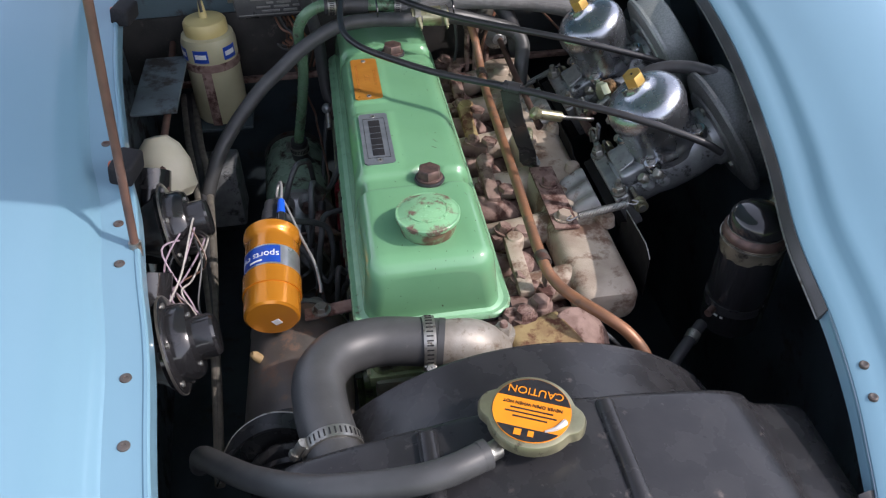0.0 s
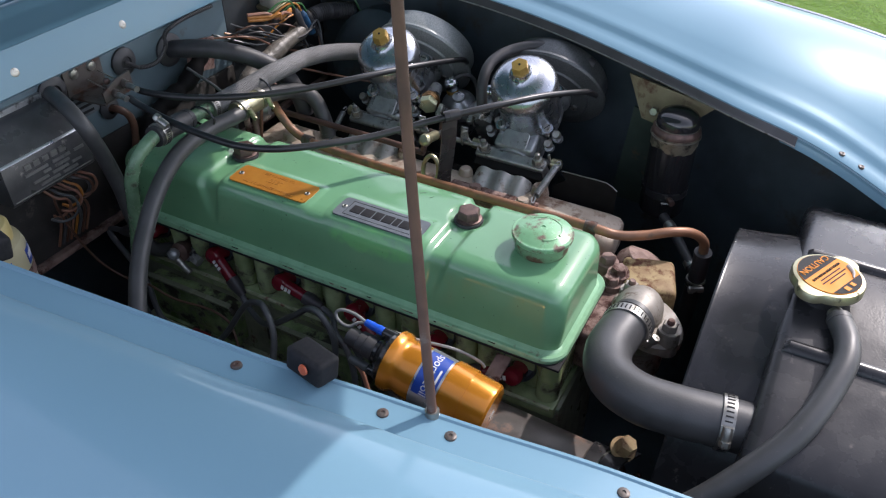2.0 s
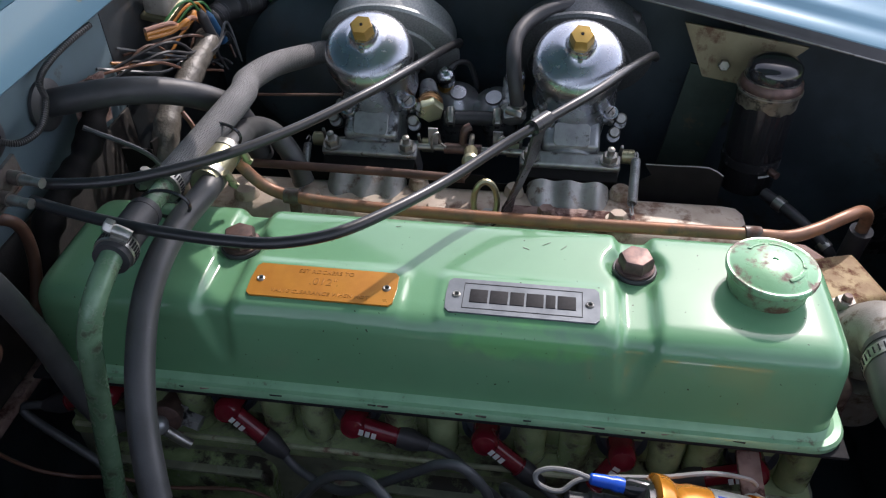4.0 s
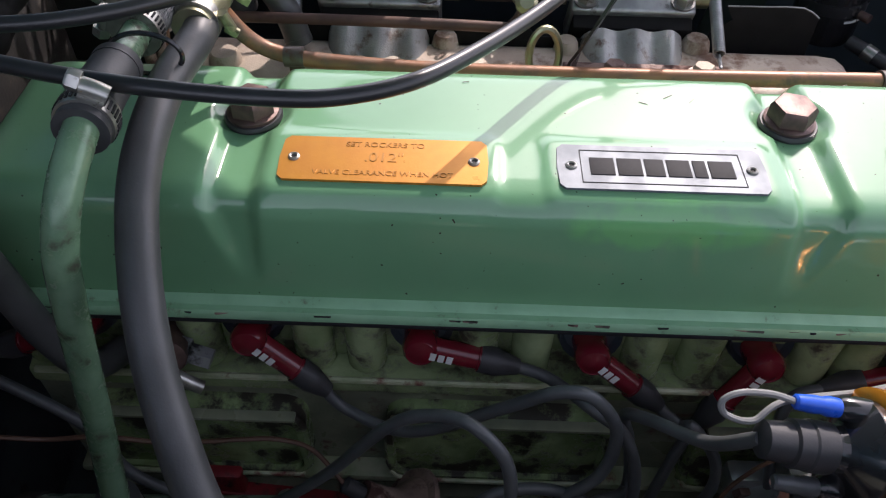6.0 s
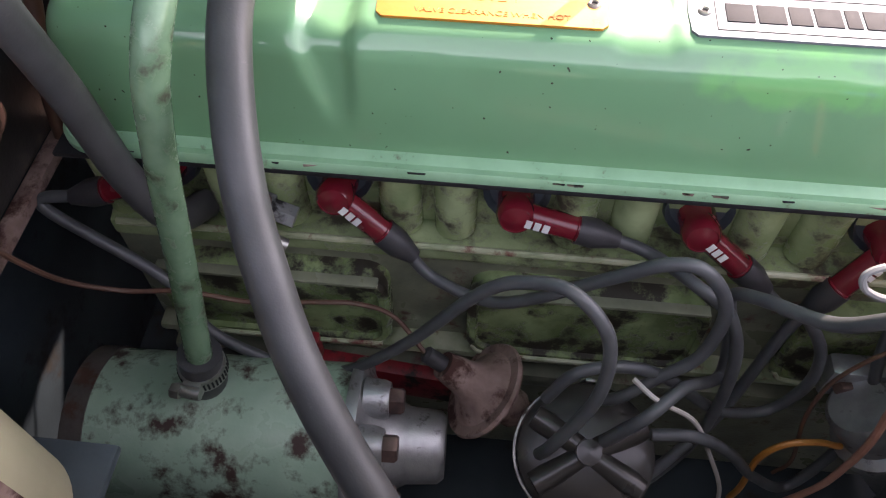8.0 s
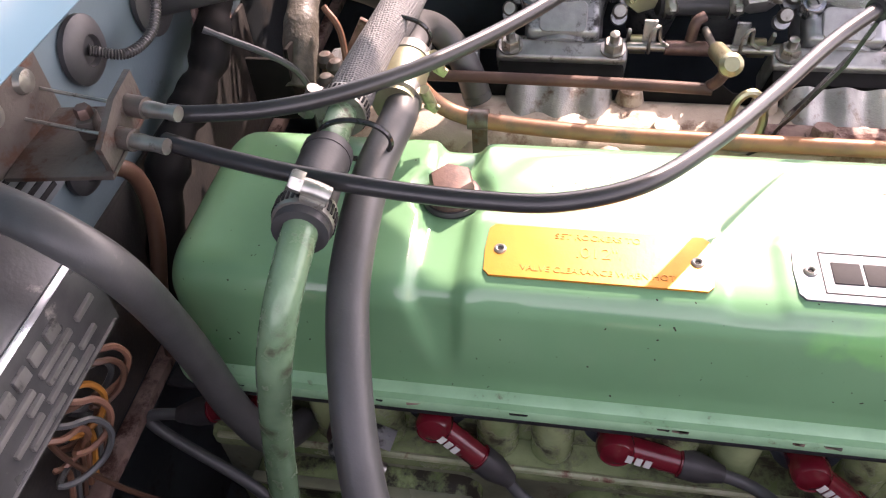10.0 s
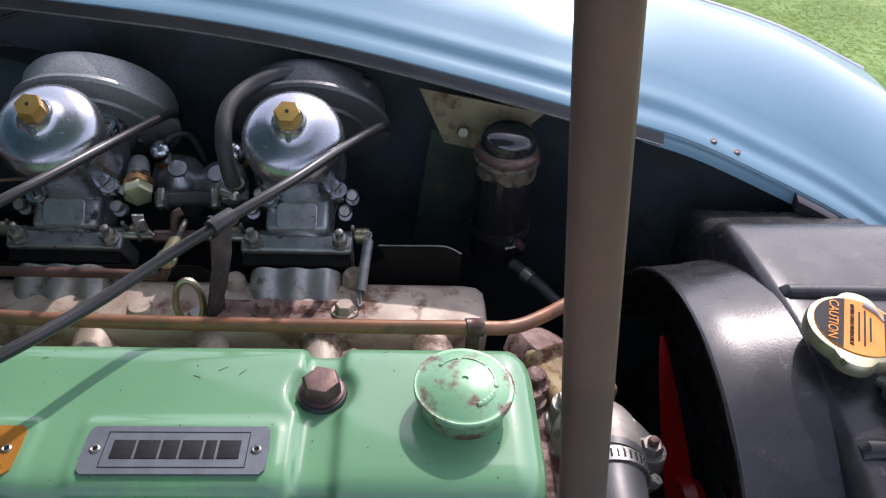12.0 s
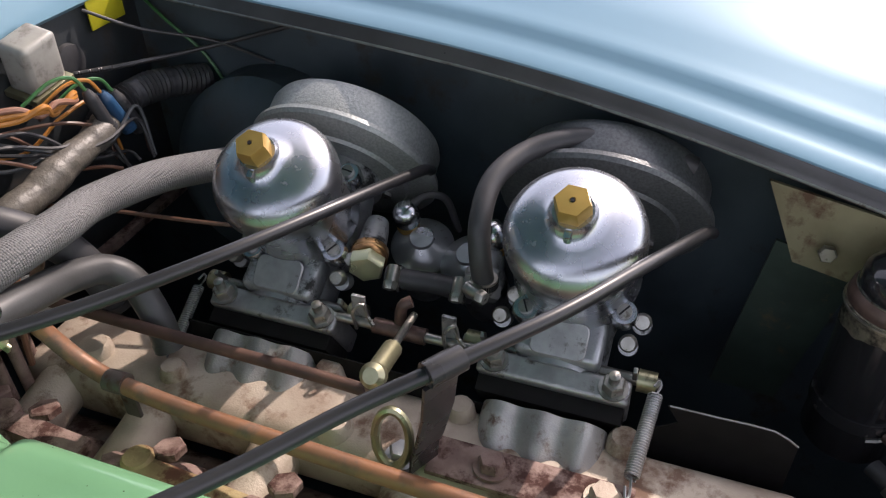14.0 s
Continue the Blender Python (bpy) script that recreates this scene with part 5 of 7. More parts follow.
arm = solo("red_bracket", box((0.012, 0.15, 0.034), Matrix.Translation((-0.1, 0.135, 0.562)) @ Matrix.Rotation(radians(9), 4, "X"), 0.004), M_RED, "dark red painted bracket beside the distributor", "bracket")
solo("red_bracket", box((0.01, 0.03, 0.034), Matrix.Translation((-0.099, 0.19, 0.592)), 0.003), M_RED, "dark red painted lug on the block", "bracket")

starter = thing("starter_motor", "scuffed light green starter motor low beside the block", "starter motor", (-0.17, 0.24, 0.53))
ms = axis((-0.166, 0.318, 0.586), (0.03, -1, 0.0))
part("body", lathe([(0, 0), (0.03, 0.0), (0.048, 0.005), (0.051, 0.012), (0.051, 0.176), (0, 0.176)], ms, 44), M_STARTER, starter)
part("end_band", lathe([(0.05, 0.004), (0.0522, 0.004), (0.0522, 0.018), (0.05, 0.018)], ms, 44), M_BRKT, starter, "grimy end band")
nose = part("nose", lathe([(0, 0.1755), (0.0545, 0.1755), (0.0555, 0.179), (0.054, 0.183), (0.046, 0.185), (0.04, 0.189), (0.031, 0.2), (0.025, 0.212), (0.0235, 0.232), (0.02, 0.236), (0, 0.236)], ms, 40), M_ALU, starter, "dull cast alloy nose")
for ux, uz in ((-0.42, 0.91), (0.35, 0.94), (-0.97, 0.24), (-0.8, -0.6)):
    u = Vector((ux, 0, uz)).normalized()
    at = ms.translation + Vector((0.0056, -0.188, 0)) + u * 0.04
    part("cast_lug", lathe([(0, -0.004), (0.0135, -0.004), (0.0125, 0.008), (0.011, 0.012), (0, 0.012)], axis(at, (0.03, -1, 0)), 18), M_ALU, nose)
    part("bolt_head", hexhead(0.0088, 0.009, axis(at + Vector((0, -0.012, 0)), (0.03, -1, 0))), M_BOLT, nose)

dynamo = thing("dynamo", "dull dusty grey dynamo body beside the block", "dynamo", (-0.17, -0.3, 0.6))
mdy = axis((-0.152, -0.205, 0.688), (-0.03, -1, -0.03))
part("body", lathe([(0, 0), (0.05, 0), (0.055, 0.004), (0.055, 0.14), (0.052, 0.143), (0, 0.143)], mdy, 48), M_DYNAMO, dynamo)
part("rear_plate", lathe([(0, -0.026), (0.016, -0.026), (0.018, -0.012), (0.042, -0.009), (0.054, -0.004), (0.056, 0.003), (0, 0.003)], mdy, 44), M_ALU, dynamo, "dull cast alloy rear plate")
for a in (60, 150, 240, 330):
    part("rear_boss", lathe([(0, -0.016), (0.009, -0.016), (0.011, -0.004), (0, -0.004)], mdy @ Matrix.Translation((0.038 * math.cos(radians(a)), 0.038 * math.sin(radians(a)), 0)), 16), M_ALU, dynamo)
part("end_plate", lathe([(0, 0.142), (0.0575, 0.142), (0.0575, 0.156), (0.05, 0.162), (0.02, 0.166), (0, 0.166)], mdy, 36), M_BLACK, dynamo)
part("pulley", lathe([(0, 0.17), (0.046, 0.17), (0.048, 0.174), (0.038, 0.181), (0.048, 0.188), (0.046, 0.192), (0.012, 0.193), (0.012, 0.2), (0, 0.2)], mdy, 36), M_BLACK, dynamo)
part("terminal", lathe([(0, 0), (0.005, 0), (0.005, 0.008), (0.003, 0.012), (0, 0.012)], axis((-0.19, -0.27, 0.727), (-0.6, 0, 0.8)), 12), M_BONE, dynamo, "brass terminal stud")
strap_arc = spline([(-0.226, -0.4, 0.722), (-0.208, -0.381, 0.742), (-0.181, -0.371, 0.752), (-0.152, -0.374, 0.752), (-0.125, -0.385, 0.742)], 8)
solo("adjusting_strap", loft([[p + Vector(o) for o in ((0, -0.009, -0.002), (0, 0.009, -0.002), (0, 0.009, 0.0015), (0, -0.009, 0.0015))] for p in strap_arc]), M_BLACK, "black curved dynamo adjusting strap with a bright edge", "bracket")
solo("strap_edge", tube([p + Vector((0, 0.009, 0.001)) for p in strap_arc], 0.0011, 6, 1), M_STEEL, "bright edge of the adjusting strap", "edge")
bolt((-0.135, -0.378, 0.752), (-0.2, -0.3, 0.9), 0.009, 0.016, M_BONE, "yellow-passivated bolt on the adjusting strap")

# ---- copper pipes, hoses and cables ----
hose("copper_pipe", [(0.112, 0.198, 0.858), (0.119, 0.192, 0.832), (0.1225, 0.176, 0.809), (0.121, 0.15, 0.8), (0.118, 0.1, 0.797), (0.116, 0.03, 0.796), (0.110, -0.1, 0.8), (0.1015, -0.25, 0.808), (0.1077, -0.2877, 0.8035), (0.1203, -0.3143, 0.804), (0.1365, -0.3415, 0.8075), (0.1555, -0.3615, 0.8005), (0.17, -0.375, 0.783), (0.176, -0.377, 0.758)], 0.0057, M_COPPER, "weathered copper heater pipe running along the manifold", "copper pipe", 18)
for at, way in (((0.1025, -0.257, 0.8075), (0.1, -1, -0.08)), ((0.1212, 0.15, 0.8), (0, 1, 0))):
    c = thing("pipe_clip", "dull steel clip round the copper pipe", "pipe clip", at, "pipe clips")
    part("band", lathe([(0.0056, -0.007), (0.0072, -0.007), (0.0074, 0), (0.0072, 0.007), (0.0056, 0.007)], axis(at, way), 24), M_BRKT, c)
    part("tail", box((0.003, 0.011, 0.03), Matrix.Translation(Vector(at) + Vector((0.004, 0, -0.02))), 0.0006), M_BRKT, c)
hose("pipe_end_hose", [(0.174, -0.377, 0.766), (0.178, -0.377, 0.74), (0.18, -0.376, 0.71), (0.178, -0.374, 0.66), (0.17, -0.372, 0.6)], 0.0102, M_RUBBER, "black rubber hose pushed on the copper pipe end", "hose", 16)
clamp((0.1798, -0.3762, 0.716), (0.03, 0, -1), 0.0108, (-0.8, -0.4, 0), width=0.009)
hose("throttle_rod", [(0.168, 0.245, 0.802), (0.165, 0.15, 0.804), (0.165, 0.05, 0.803), (0.164, -0.006, 0.802)], 0.0042, M_ROD, "thin rusty throttle cross rod", "rod", 12, 3)

hose("heater_hose", [(0.348, 0.15, 0.825), (0.327, 0.164, 0.844), (0.3018, 0.1745, 0.853), (0.2503, 0.196, 0.8665), (0.1956, 0.2035, 0.877), (0.1555, 0.193, 0.8865), (0.1108, 0.1915, 0.891), (0.0571, 0.1995, 0.887), (0.012, 0.2045, 0.886)], 0.0122, M_BRAID, "grey woven textile-covered heater hose", "heater hose", 20)
hose("green_pipe", [(0.03, 0.205, 0.884), (-0.0175, 0.2015, 0.89), (-0.0593, 0.198, 0.896), (-0.089, 0.1958, 0.8975), (-0.1135, 0.1978, 0.8855), (-0.126, 0.2025, 0.863), (-0.1265, 0.2095, 0.833), (-0.128, 0.216, 0.7962), (-0.1365, 0.2215, 0.7405), (-0.1485, 0.2262, 0.6826), (-0.152, 0.228, 0.66)], 0.0078, M_GREENPIPE, "glossy dark green painted steel water pipe", "water pipe", 18)
hose("joint_hose", [(-0.03, 0.2, 0.892), (-0.06, 0.198, 0.896), (-0.088, 0.1958, 0.8973)], 0.0118, M_RUBBER, "short black rubber joint hose", "hose", 20, 4)
clamp((0.012, 0.2045, 0.886), (-1, 0.05, 0.05), 0.0128, (0.2, 0.8, 0.3), width=0.009)
clamp((-0.078, 0.1965, 0.897), (-1, -0.06, 0.05), 0.0124, (0.0, -0.5, 1))
hose("joint_hose", [(-0.1505, 0.227, 0.672), (-0.152, 0.231, 0.64), (-0.135, 0.235, 0.61), (-0.115, 0.236, 0.59)], 0.0125, M_RUBBER, "black rubber joint hose below the green pipe", "hose", 20, 5)
clamp((-0.1512, 0.2285, 0.657), (0, 0.05, -1), 0.0132, (-0.9, 0.1, 0.2))
hose("second_hose", [(0.178, 0.158, 0.775), (0.182, 0.166, 0.8), (0.186, 0.182, 0.824), (0.176, 0.194, 0.838), (0.15, 0.195, 0.85), (0.12, 0.188, 0.863), (0.09, 0.183, 0.873), (0.072, 0.182, 0.876)], 0.0105, M_HOSE, "bent black rubber water hose with a white print", "hose", 18)
tee = thing("brass_connector", "dull brass hose connector with wing-bolt clips", "connector", (0.05, 0.182, 0.87))
mt = axis((0.078, 0.1825, 0.876), (-1, -0.03, 0.03))
part("barrel", lathe([(0, 0), (0.0118, 0), (0.0122, 0.004), (0.0132, 0.012), (0.0132, 0.024), (0.0122, 0.032), (0.0118, 0.05), (0, 0.05)], mt, 28), M_BRASS_PALE, tee)
for h in (0.006, 0.042):
    part("clip_band", lathe([(0.012, h - 0.004), (0.0138, h - 0.004), (0.0138, h + 0.004), (0.012, h + 0.004)], mt, 28), M_STEEL, tee)
    o = mt @ Vector((0, 0, h)) + Vector((0, -0.015, 0.006))
    part("clip_screw", tube([o, o + Vector((0.003, -0.003, -0.012))], 0.0032, 10, 2), M_BRASS_PALE, tee)
    part("wing", box((0.0025, 0.008, 0.006), Matrix.Translation(o + Vector((0.003, -0.003, -0.013))) @ Matrix.Rotation(0.6, 4, "X"), 0.001), M_BRASS_PALE, tee)
hose("water_hose", [(0.042, 0.178, 0.876), (0.0198, 0.1775, 0.8765), (-0.0244, 0.1804, 0.8785), (-0.0645, 0.1799, 0.8756), (-0.0953, 0.1786, 0.8637), (-0.1294, 0.1719, 0.8448), (-0.1568, 0.1634, 0.8252), (-0.1802, 0.1523, 0.8101), (-0.2035, 0.1391, 0.7903), (-0.229, 0.1193, 0.7665), (-0.2548, 0.0933, 0.7337), (-0.2795, 0.0599, 0.6771), (-0.292, 0.035, 0.61)], 0.0096, M_HOSE, "long smooth black rubber water hose curving down beside the cover", "hose", 20)
tie = M_GLOSS
for at, r in (((0.085, 0.19, 0.885), 0.02), ((-0.018, 0.19, 0.891), 0.019)):
    solo("cable_tie", tube([Vector(at) + Vector((0, r * 0.95 * math.cos(a), r * 0.62 * math.sin(a))) for a in [2 * math.pi * k / 16 for k in range(17)]], 0.0014, 6, 2), tie, "black plastic cable tie round two hoses", "cable tie", "cable ties")

hose("bulkhead_hose", [(-0.1, 0.338, 0.925), (-0.114, 0.303, 0.9275), (-0.1225, 0.276, 0.924), (-0.1215, 0.2604, 0.9038), (-0.1101, 0.2615, 0.865), (-0.1022, 0.26, 0.8177), (-0.101, 0.254, 0.7683), (-0.0955, 0.243, 0.7299), (-0.0739, 0.232, 0.717)], 0.0089, M_HOSE, "thick grey-black hose from the bulkhead to the head", "hose", 20)
tap = thing("water_tap", "dull brass water tap on the head with a ball-ended lever", "tap", (-0.075, 0.2, 0.735))
part("body", lathe([(0, 0), (0.013, 0), (0.014, 0.008), (0.01, 0.01), (0.01, 0.024), (0.0125, 0.025), (0.0125, 0.034), (0.008, 0.037), (0, 0.037)], axis((-0.06, 0.202, 0.728), (-1, -0.1, 0.25)), 24), M_BOLT, tap, "dark browned tap body")
part("side_union", lathe([(0, 0), (0.0095, 0), (0.0095, 0.012), (0.007, 0.013), (0.007, 0.026), (0, 0.026)], axis((-0.082, 0.2, 0.732), (-0.1, -0.8, -0.25)), 6), M_ALU_DARK, tap)
part("ball", lathe([(0, -0.0078), (0.0045, -0.0065), (0.0072, -0.003), (0.0078, 0), (0.0072, 0.003), (0.0045, 0.0065), (0, 0.0078)], Matrix.Translation((-0.101, 0.2, 0.739)), 20), M_ALU_DARK, tap, "dull ball end")
part("stem", tube([(-0.1, 0.196, 0.732), (-0.1, 0.186, 0.722), (-0.1, 0.179, 0.717)], 0.0042, 12, 3), M_STEEL, tap)

hose("rear_hose", [(0.085, 0.338, 0.905), (0.087, 0.315, 0.91), (0.105, 0.28, 0.91), (0.135, 0.245, 0.895), (0.16, 0.215, 0.87), (0.175, 0.205, 0.84), (0.185, 0.2, 0.80)], 0.0118, M_RUBBER, "thick black hose curving from the bulkhead", "hose", 20)

CABLE_A = [(-0.0495, 0.268, 0.9105), (-0.0555, 0.246, 0.9099), (-0.062, 0.2058, 0.9071), (-0.067, 0.1627, 0.9058), (-0.0685, 0.1238, 0.9043), (-0.0655, 0.0892, 0.9032), (-0.0479, 0.054, 0.9011), (-0.0117, 0.0224, 0.8968), (0.0336, -0.0093, 0.892), (0.0785, -0.043, 0.894), (0.1124, -0.077, 0.9), (0.1607, -0.117, 0.902), (0.2185, -0.1484, 0.8949), (0.2856, -0.1766, 0.8767), (0.3118, -0.1842, 0.8624)]
hose("throttle_cable", CABLE_A, 0.0041, M_CABLE, "shiny black sheathed cable crossing over the rocker cover", "cable", 12)
CABLE_B = [(-0.031, 0.273, 0.9125), (-0.0315, 0.2604, 0.9125), (-0.0234, 0.2255, 0.9115), (-0.0013, 0.1928, 0.9077), (0.036, 0.1568, 0.9025), (0.0868, 0.1151, 0.8997), (0.1499, 0.0716, 0.899), (0.2162, 0.0419, 0.892), (0.281, 0.0262, 0.8771), (0.3208, 0.0185, 0.8657), (0.3414, 0.0209, 0.8532)]
hose("choke_cable", CABLE_B, 0.0041, M_CABLE, "shiny black sheathed cable running to the rear carburettor", "cable", 12)
cb = thing("cable_bracket", "brown weathered bracket holding two cables on the bulkhead", "bracket", (-0.05, 0.33, 0.905))
part("base", box((0.055, 0.003, 0.034), Matrix.Translation((-0.052, 0.3355, 0.924)), 0.001), M_BRKT, cb)
part("shelf", box((0.052, 0.05, 0.0025), Matrix.Translation((-0.05, 0.311, 0.9075)) @ Matrix.Rotation(0.12, 4, "Z"), 0.0008), M_BRKT, cb)
part("end_tab", loft([[Vector((x, y + dy, z)) for x, y, z in ((-0.07, 0.284, 0.9065), (-0.022, 0.29, 0.9065), (-0.022, 0.291, 0.929), (-0.045, 0.288, 0.929), (-0.07, 0.285, 0.921))] for dy in (0, 0.003)]), M_BRKT, cb, "upright browned end tab")
for x, z in ((-0.053, 0.9145), (-0.036, 0.9195)):
    f = part("ferrule", tube([(x, 0.29, z), (x - 0.002, 0.279, z)], 0.0052, 14, 2), M_BRKT, cb, "browned adjuster nut")
    part("thread", tube([(x - 0.002, 0.28, z), (x - 0.005, 0.262, z)], 0.0036, 12, 10, None, lambda f: 1 + 0.08 * math.sin(f * 70)), M_STEEL, f)
    part("inner_wire", tube([(x, 0.29, z), (x + 0.004, 0.334, z + 0.004)], 0.0009, 6, 2), M_STEEL, f)
part("nipple_block", box((0.012, 0.008, 0.01), Matrix.Translation((-0.045, 0.306, 0.914)) @ Matrix.Rotation(0.3, 4, "Z"), 0.0015), M_BRKT, cb)
part("nipple_screw", hexhead(0.004, 0.005, Matrix.Translation((-0.045, 0.306, 0.919))), M_BOLT, cb)
for x in (-0.066, -0.04):
    part("bolt_head", lathe([(0, 0), (0.0065, 0), (0.0055, 0.003), (0, 0.0045)], axis((x, 0.334, 0.933), (0, -1, 0)), 18), M_STEEL, cb)
guide = thing("cable_guide", "dark steel cable guide bracket on the manifold", "bracket", (0.115, -0.085, 0.79))
gx = Vector((0.1095, -0.0735, 0.8995))
gd = Vector((0.8, -0.58, 0.02)).normalized()
part("clip", lathe([(0.004, -0.01), (0.0066, -0.01), (0.0068, 0.0), (0.0066, 0.01), (0.004, 0.01)], axis(gx, gd), 20), M_BLACK, guide)
part("strap", loft([[Vector((x - 0.0088, y + 0.001, z)), Vector((x + 0.0098, y - 0.0088, z)), Vector((x + 0.011, y - 0.007, z)), Vector((x - 0.0076, y + 0.0028, z))] for x, y, z in ((0.1055, -0.07, 0.894), (0.113, -0.065, 0.862), (0.131, -0.052, 0.812), (0.137, -0.047, 0.797), (0.1395, -0.045, 0.78), (0.147, -0.036, 0.7665))]), M_BLACK, guide)

# below the coil
pump = thing("coil_side_casting", "dusty grey-brown cast housing low beside the block", "casting", (-0.13, -0.21, 0.5))
mpu = axis((-0.128, -0.165, 0.64), (-0.1, -0.6, -0.8))
part("body", lathe([(0, 0), (0.018, 0), (0.021, 0.004), (0.021, 0.03), (0.027, 0.034), (0.027, 0.044), (0.022, 0.05), (0.022, 0.09), (0, 0.09)], mpu, 28), M_ALU, pump)
part("flange", box((0.016, 0.07, 0.03), Matrix.Translation((-0.104, -0.185, 0.632)), 0.004), M_ALU_DARK, pump)
for dy in (-0.024, 0.024):
    part("bolt_head", hexhead(0.0065, 0.006, axis((-0.112, -0.185 + dy, 0.632), (-1, 0, 0.2))), M_BOLT, pump)
hose("drain_tube", [(-0.158, -0.144, 0.752), (-0.163, -0.158, 0.71), (-0.165, -0.172, 0.671), (-0.165, -0.194, 0.598), (-0.16, -0.2, 0.54)], 0.0052, M_LEAD, "grey rubber tube hanging below the coil", "tube", 12)
hose("coil_wire", [(-0.15, -0.12, 0.52), (-0.15, -0.121, 0.545), (-0.148, -0.118, 0.59), (-0.146, -0.127, 0.612), (-0.142, -0.148, 0.612), (-0.138, -0.17, 0.602), (-0.125, -0.19, 0.6)], 0.0022, M_WIRE_ORANGE, "ochre wire looping beside the block", "wire", 8)
hose("coil_wire", [(-0.125, -0.16, 0.705), (-0.13, -0.145, 0.698), (-0.135, -0.132, 0.675), (-0.138, -0.133, 0.634), (-0.14, -0.146, 0.575), (-0.14, -0.142, 0.55)], 0.0014, M_WIRE_BROWN, "thin dark wire hanging by the leads", "wire", 6)

hose("spiral_conduit", [(0.009, 0.332, 0.918), (0.018, 0.318, 0.911), (0.044, 0.316, 0.909), (0.066, 0.32, 0.92), (0.072, 0.324, 0.932), (0.088, 0.326, 0.938), (0.123, 0.328, 0.94), (0.169, 0.33, 0.938)], 0.0026, M_STRIP, "thin spiral-wound conduit curling out of the bulkhead", "conduit", 8, 60, lambda f: 1 + 0.16 * math.sin(f * 560))

# ---- carburettors, filters and manifolds ----
LEAN_C = radians(30)


def carb_pose(y):
    return Matrix.Translation((0.2805, y, 0.8368)) @ Matrix.Rotation(-LEAN_C, 4, "Y")


def spring(a, b, r, wire, turns, m, label, name="return_spring"):
    """A coil spring with hooked ends."""
    a, b = Vector(a), Vector(b)
    t = thing(name, label, "spring", b, "return springs")
    d = (b - a).normalized()
    side = d.orthogonal().normalized()
    up = d.cross(side)
    pts = []
    n = turns * 9
    s, e = a + d * 0.008, b - d * 0.01
    for k in range(n + 1):
        ang = 2 * math.pi * turns * k / n
        pts.append(s + (e - s) * k / n + r * (math.cos(ang) * side + math.sin(ang) * up))
    part("coil", tube(pts, wire, 5, 1), m, t)
    part("hook", tube([s, a + side * r * 0.6, a - d * 0.003, a - side * r * 0.7 + d * 0.003], wire, 6, 4), m, t)
    part("hook", tube([e, b + side * r * 0.6, b + d * 0.003, b - side * r * 0.7 - d * 0.003], wire, 6, 4), m, t)
    return t


def carburettor(y, mirror):
    """Side-draught carburettor leaning to the engine; mirror: +1 when its float bowl is towards -y."""
    m = carb_pose(y)
    at = m.translation
    t = thing("carburettor", "polished variable-choke carburettor with a brass damper nut", "carburettor", at, "carburettors")
    part("dashpot", lathe([(0, -0.004), (0.0425, -0.004), (0.0425, 0.0), (0.0405, 0.003), (0.0398, 0.012), (0.04, 0.026), (0.0412, 0.034), (0.0425, 0.04), (0.0434, 0.044), (0.0438, 0.048), (0.0438, 0.053), (0.0428, 0.059), (0.04, 0.0645), (0.0352, 0.0688), (0.0285, 0.0722), (0.022, 0.0745), (0.0175, 0.0765), (0.0145, 0.079), (0.0128, 0.082), (0.0122, 0.0855), (0, 0.0855)], m, 56), M_DASHPOT, t, "polished alloy suction chamber")
    nut = part("damper_nut", lathe([(0, 0.085), (0.0112, 0.085), (0.0112, 0.0945), (0.0102, 0.0972), (0.002, 0.0975), (0.0014, 0.0962), (0, 0.0962)], m @ Matrix.Rotation(0.45, 4, "Z"), 6), M_BRASS, t, "brass hexagon damper nut")
    part("nut_vent", lathe([(0, 0.0966), (0.0013, 0.0966), (0.0013, 0.0978), (0, 0.0978)], m, 8), M_INK, nut)
    part("neck_rib", box((0.010, 0.005, 0.013), m @ Matrix.Translation((-0.0125, 0, 0.0775)), 0.002), M_CHROME, t)
    for k, a in enumerate((55, 145, 235, 325)):
        lug = part("lug", lathe([(0, -0.006), (0.0085, -0.006), (0.0095, 0.003), (0.008, 0.006), (0, 0.006)], m @ Matrix.Translation((0.044 * math.cos(radians(a)), 0.044 * math.sin(radians(a)), 0)), 18), M_CHROME, t)
        part("slotted_screw", lathe([(0, 0.006), (0.005, 0.006), (0.0048, 0.009), (0, 0.0095)], m @ Matrix.Translation((0.044 * math.cos(radians(a)), 0.044 * math.sin(radians(a)), 0)), 14), M_STEEL, lug)
        part("slot", box((0.009, 0.0011, 0.0006), m @ Matrix.Translation((0.044 * math.cos(radians(a)), 0.044 * math.sin(radians(a)), 0.0094)) @ Matrix.Rotation(a, 4, "Z")), M_INK, lug)
    # throttle body, its facing flange and cast pads
    part("body", lathe([(0, -0.066), (0.031, -0.066), (0.031, -0.03), (0.034, -0.015), (0.035, 0.02), (0.032, 0.04), (0.036, 0.045), (0.036, 0.056), (0, 0.056)], m @ Matrix.Translation((0, 0, -0.035)) @ Matrix.Rotation(radians(90), 4, "Y"), 36), M_ALU_DARK, t)
    part("piston_well", lathe([(0, -0.02), (0.034, -0.02), (0.036, -0.006), (0.0425, 0.0), (0, 0.0)], m, 40), M_ALU_DARK, t)
    part("flange", box((0.017, 0.1, 0.05), m @ Matrix.Translation((-0.072, 0, -0.034)), 0.004, None, 3), M_ALU, t, "machined mounting flange")
    part("insulator_block", box((0.012, 0.096, 0.042), m @ Matrix.Translation((-0.086, 0, -0.036)), 0.002), M_SHIELD, t, "black insulating spacer")
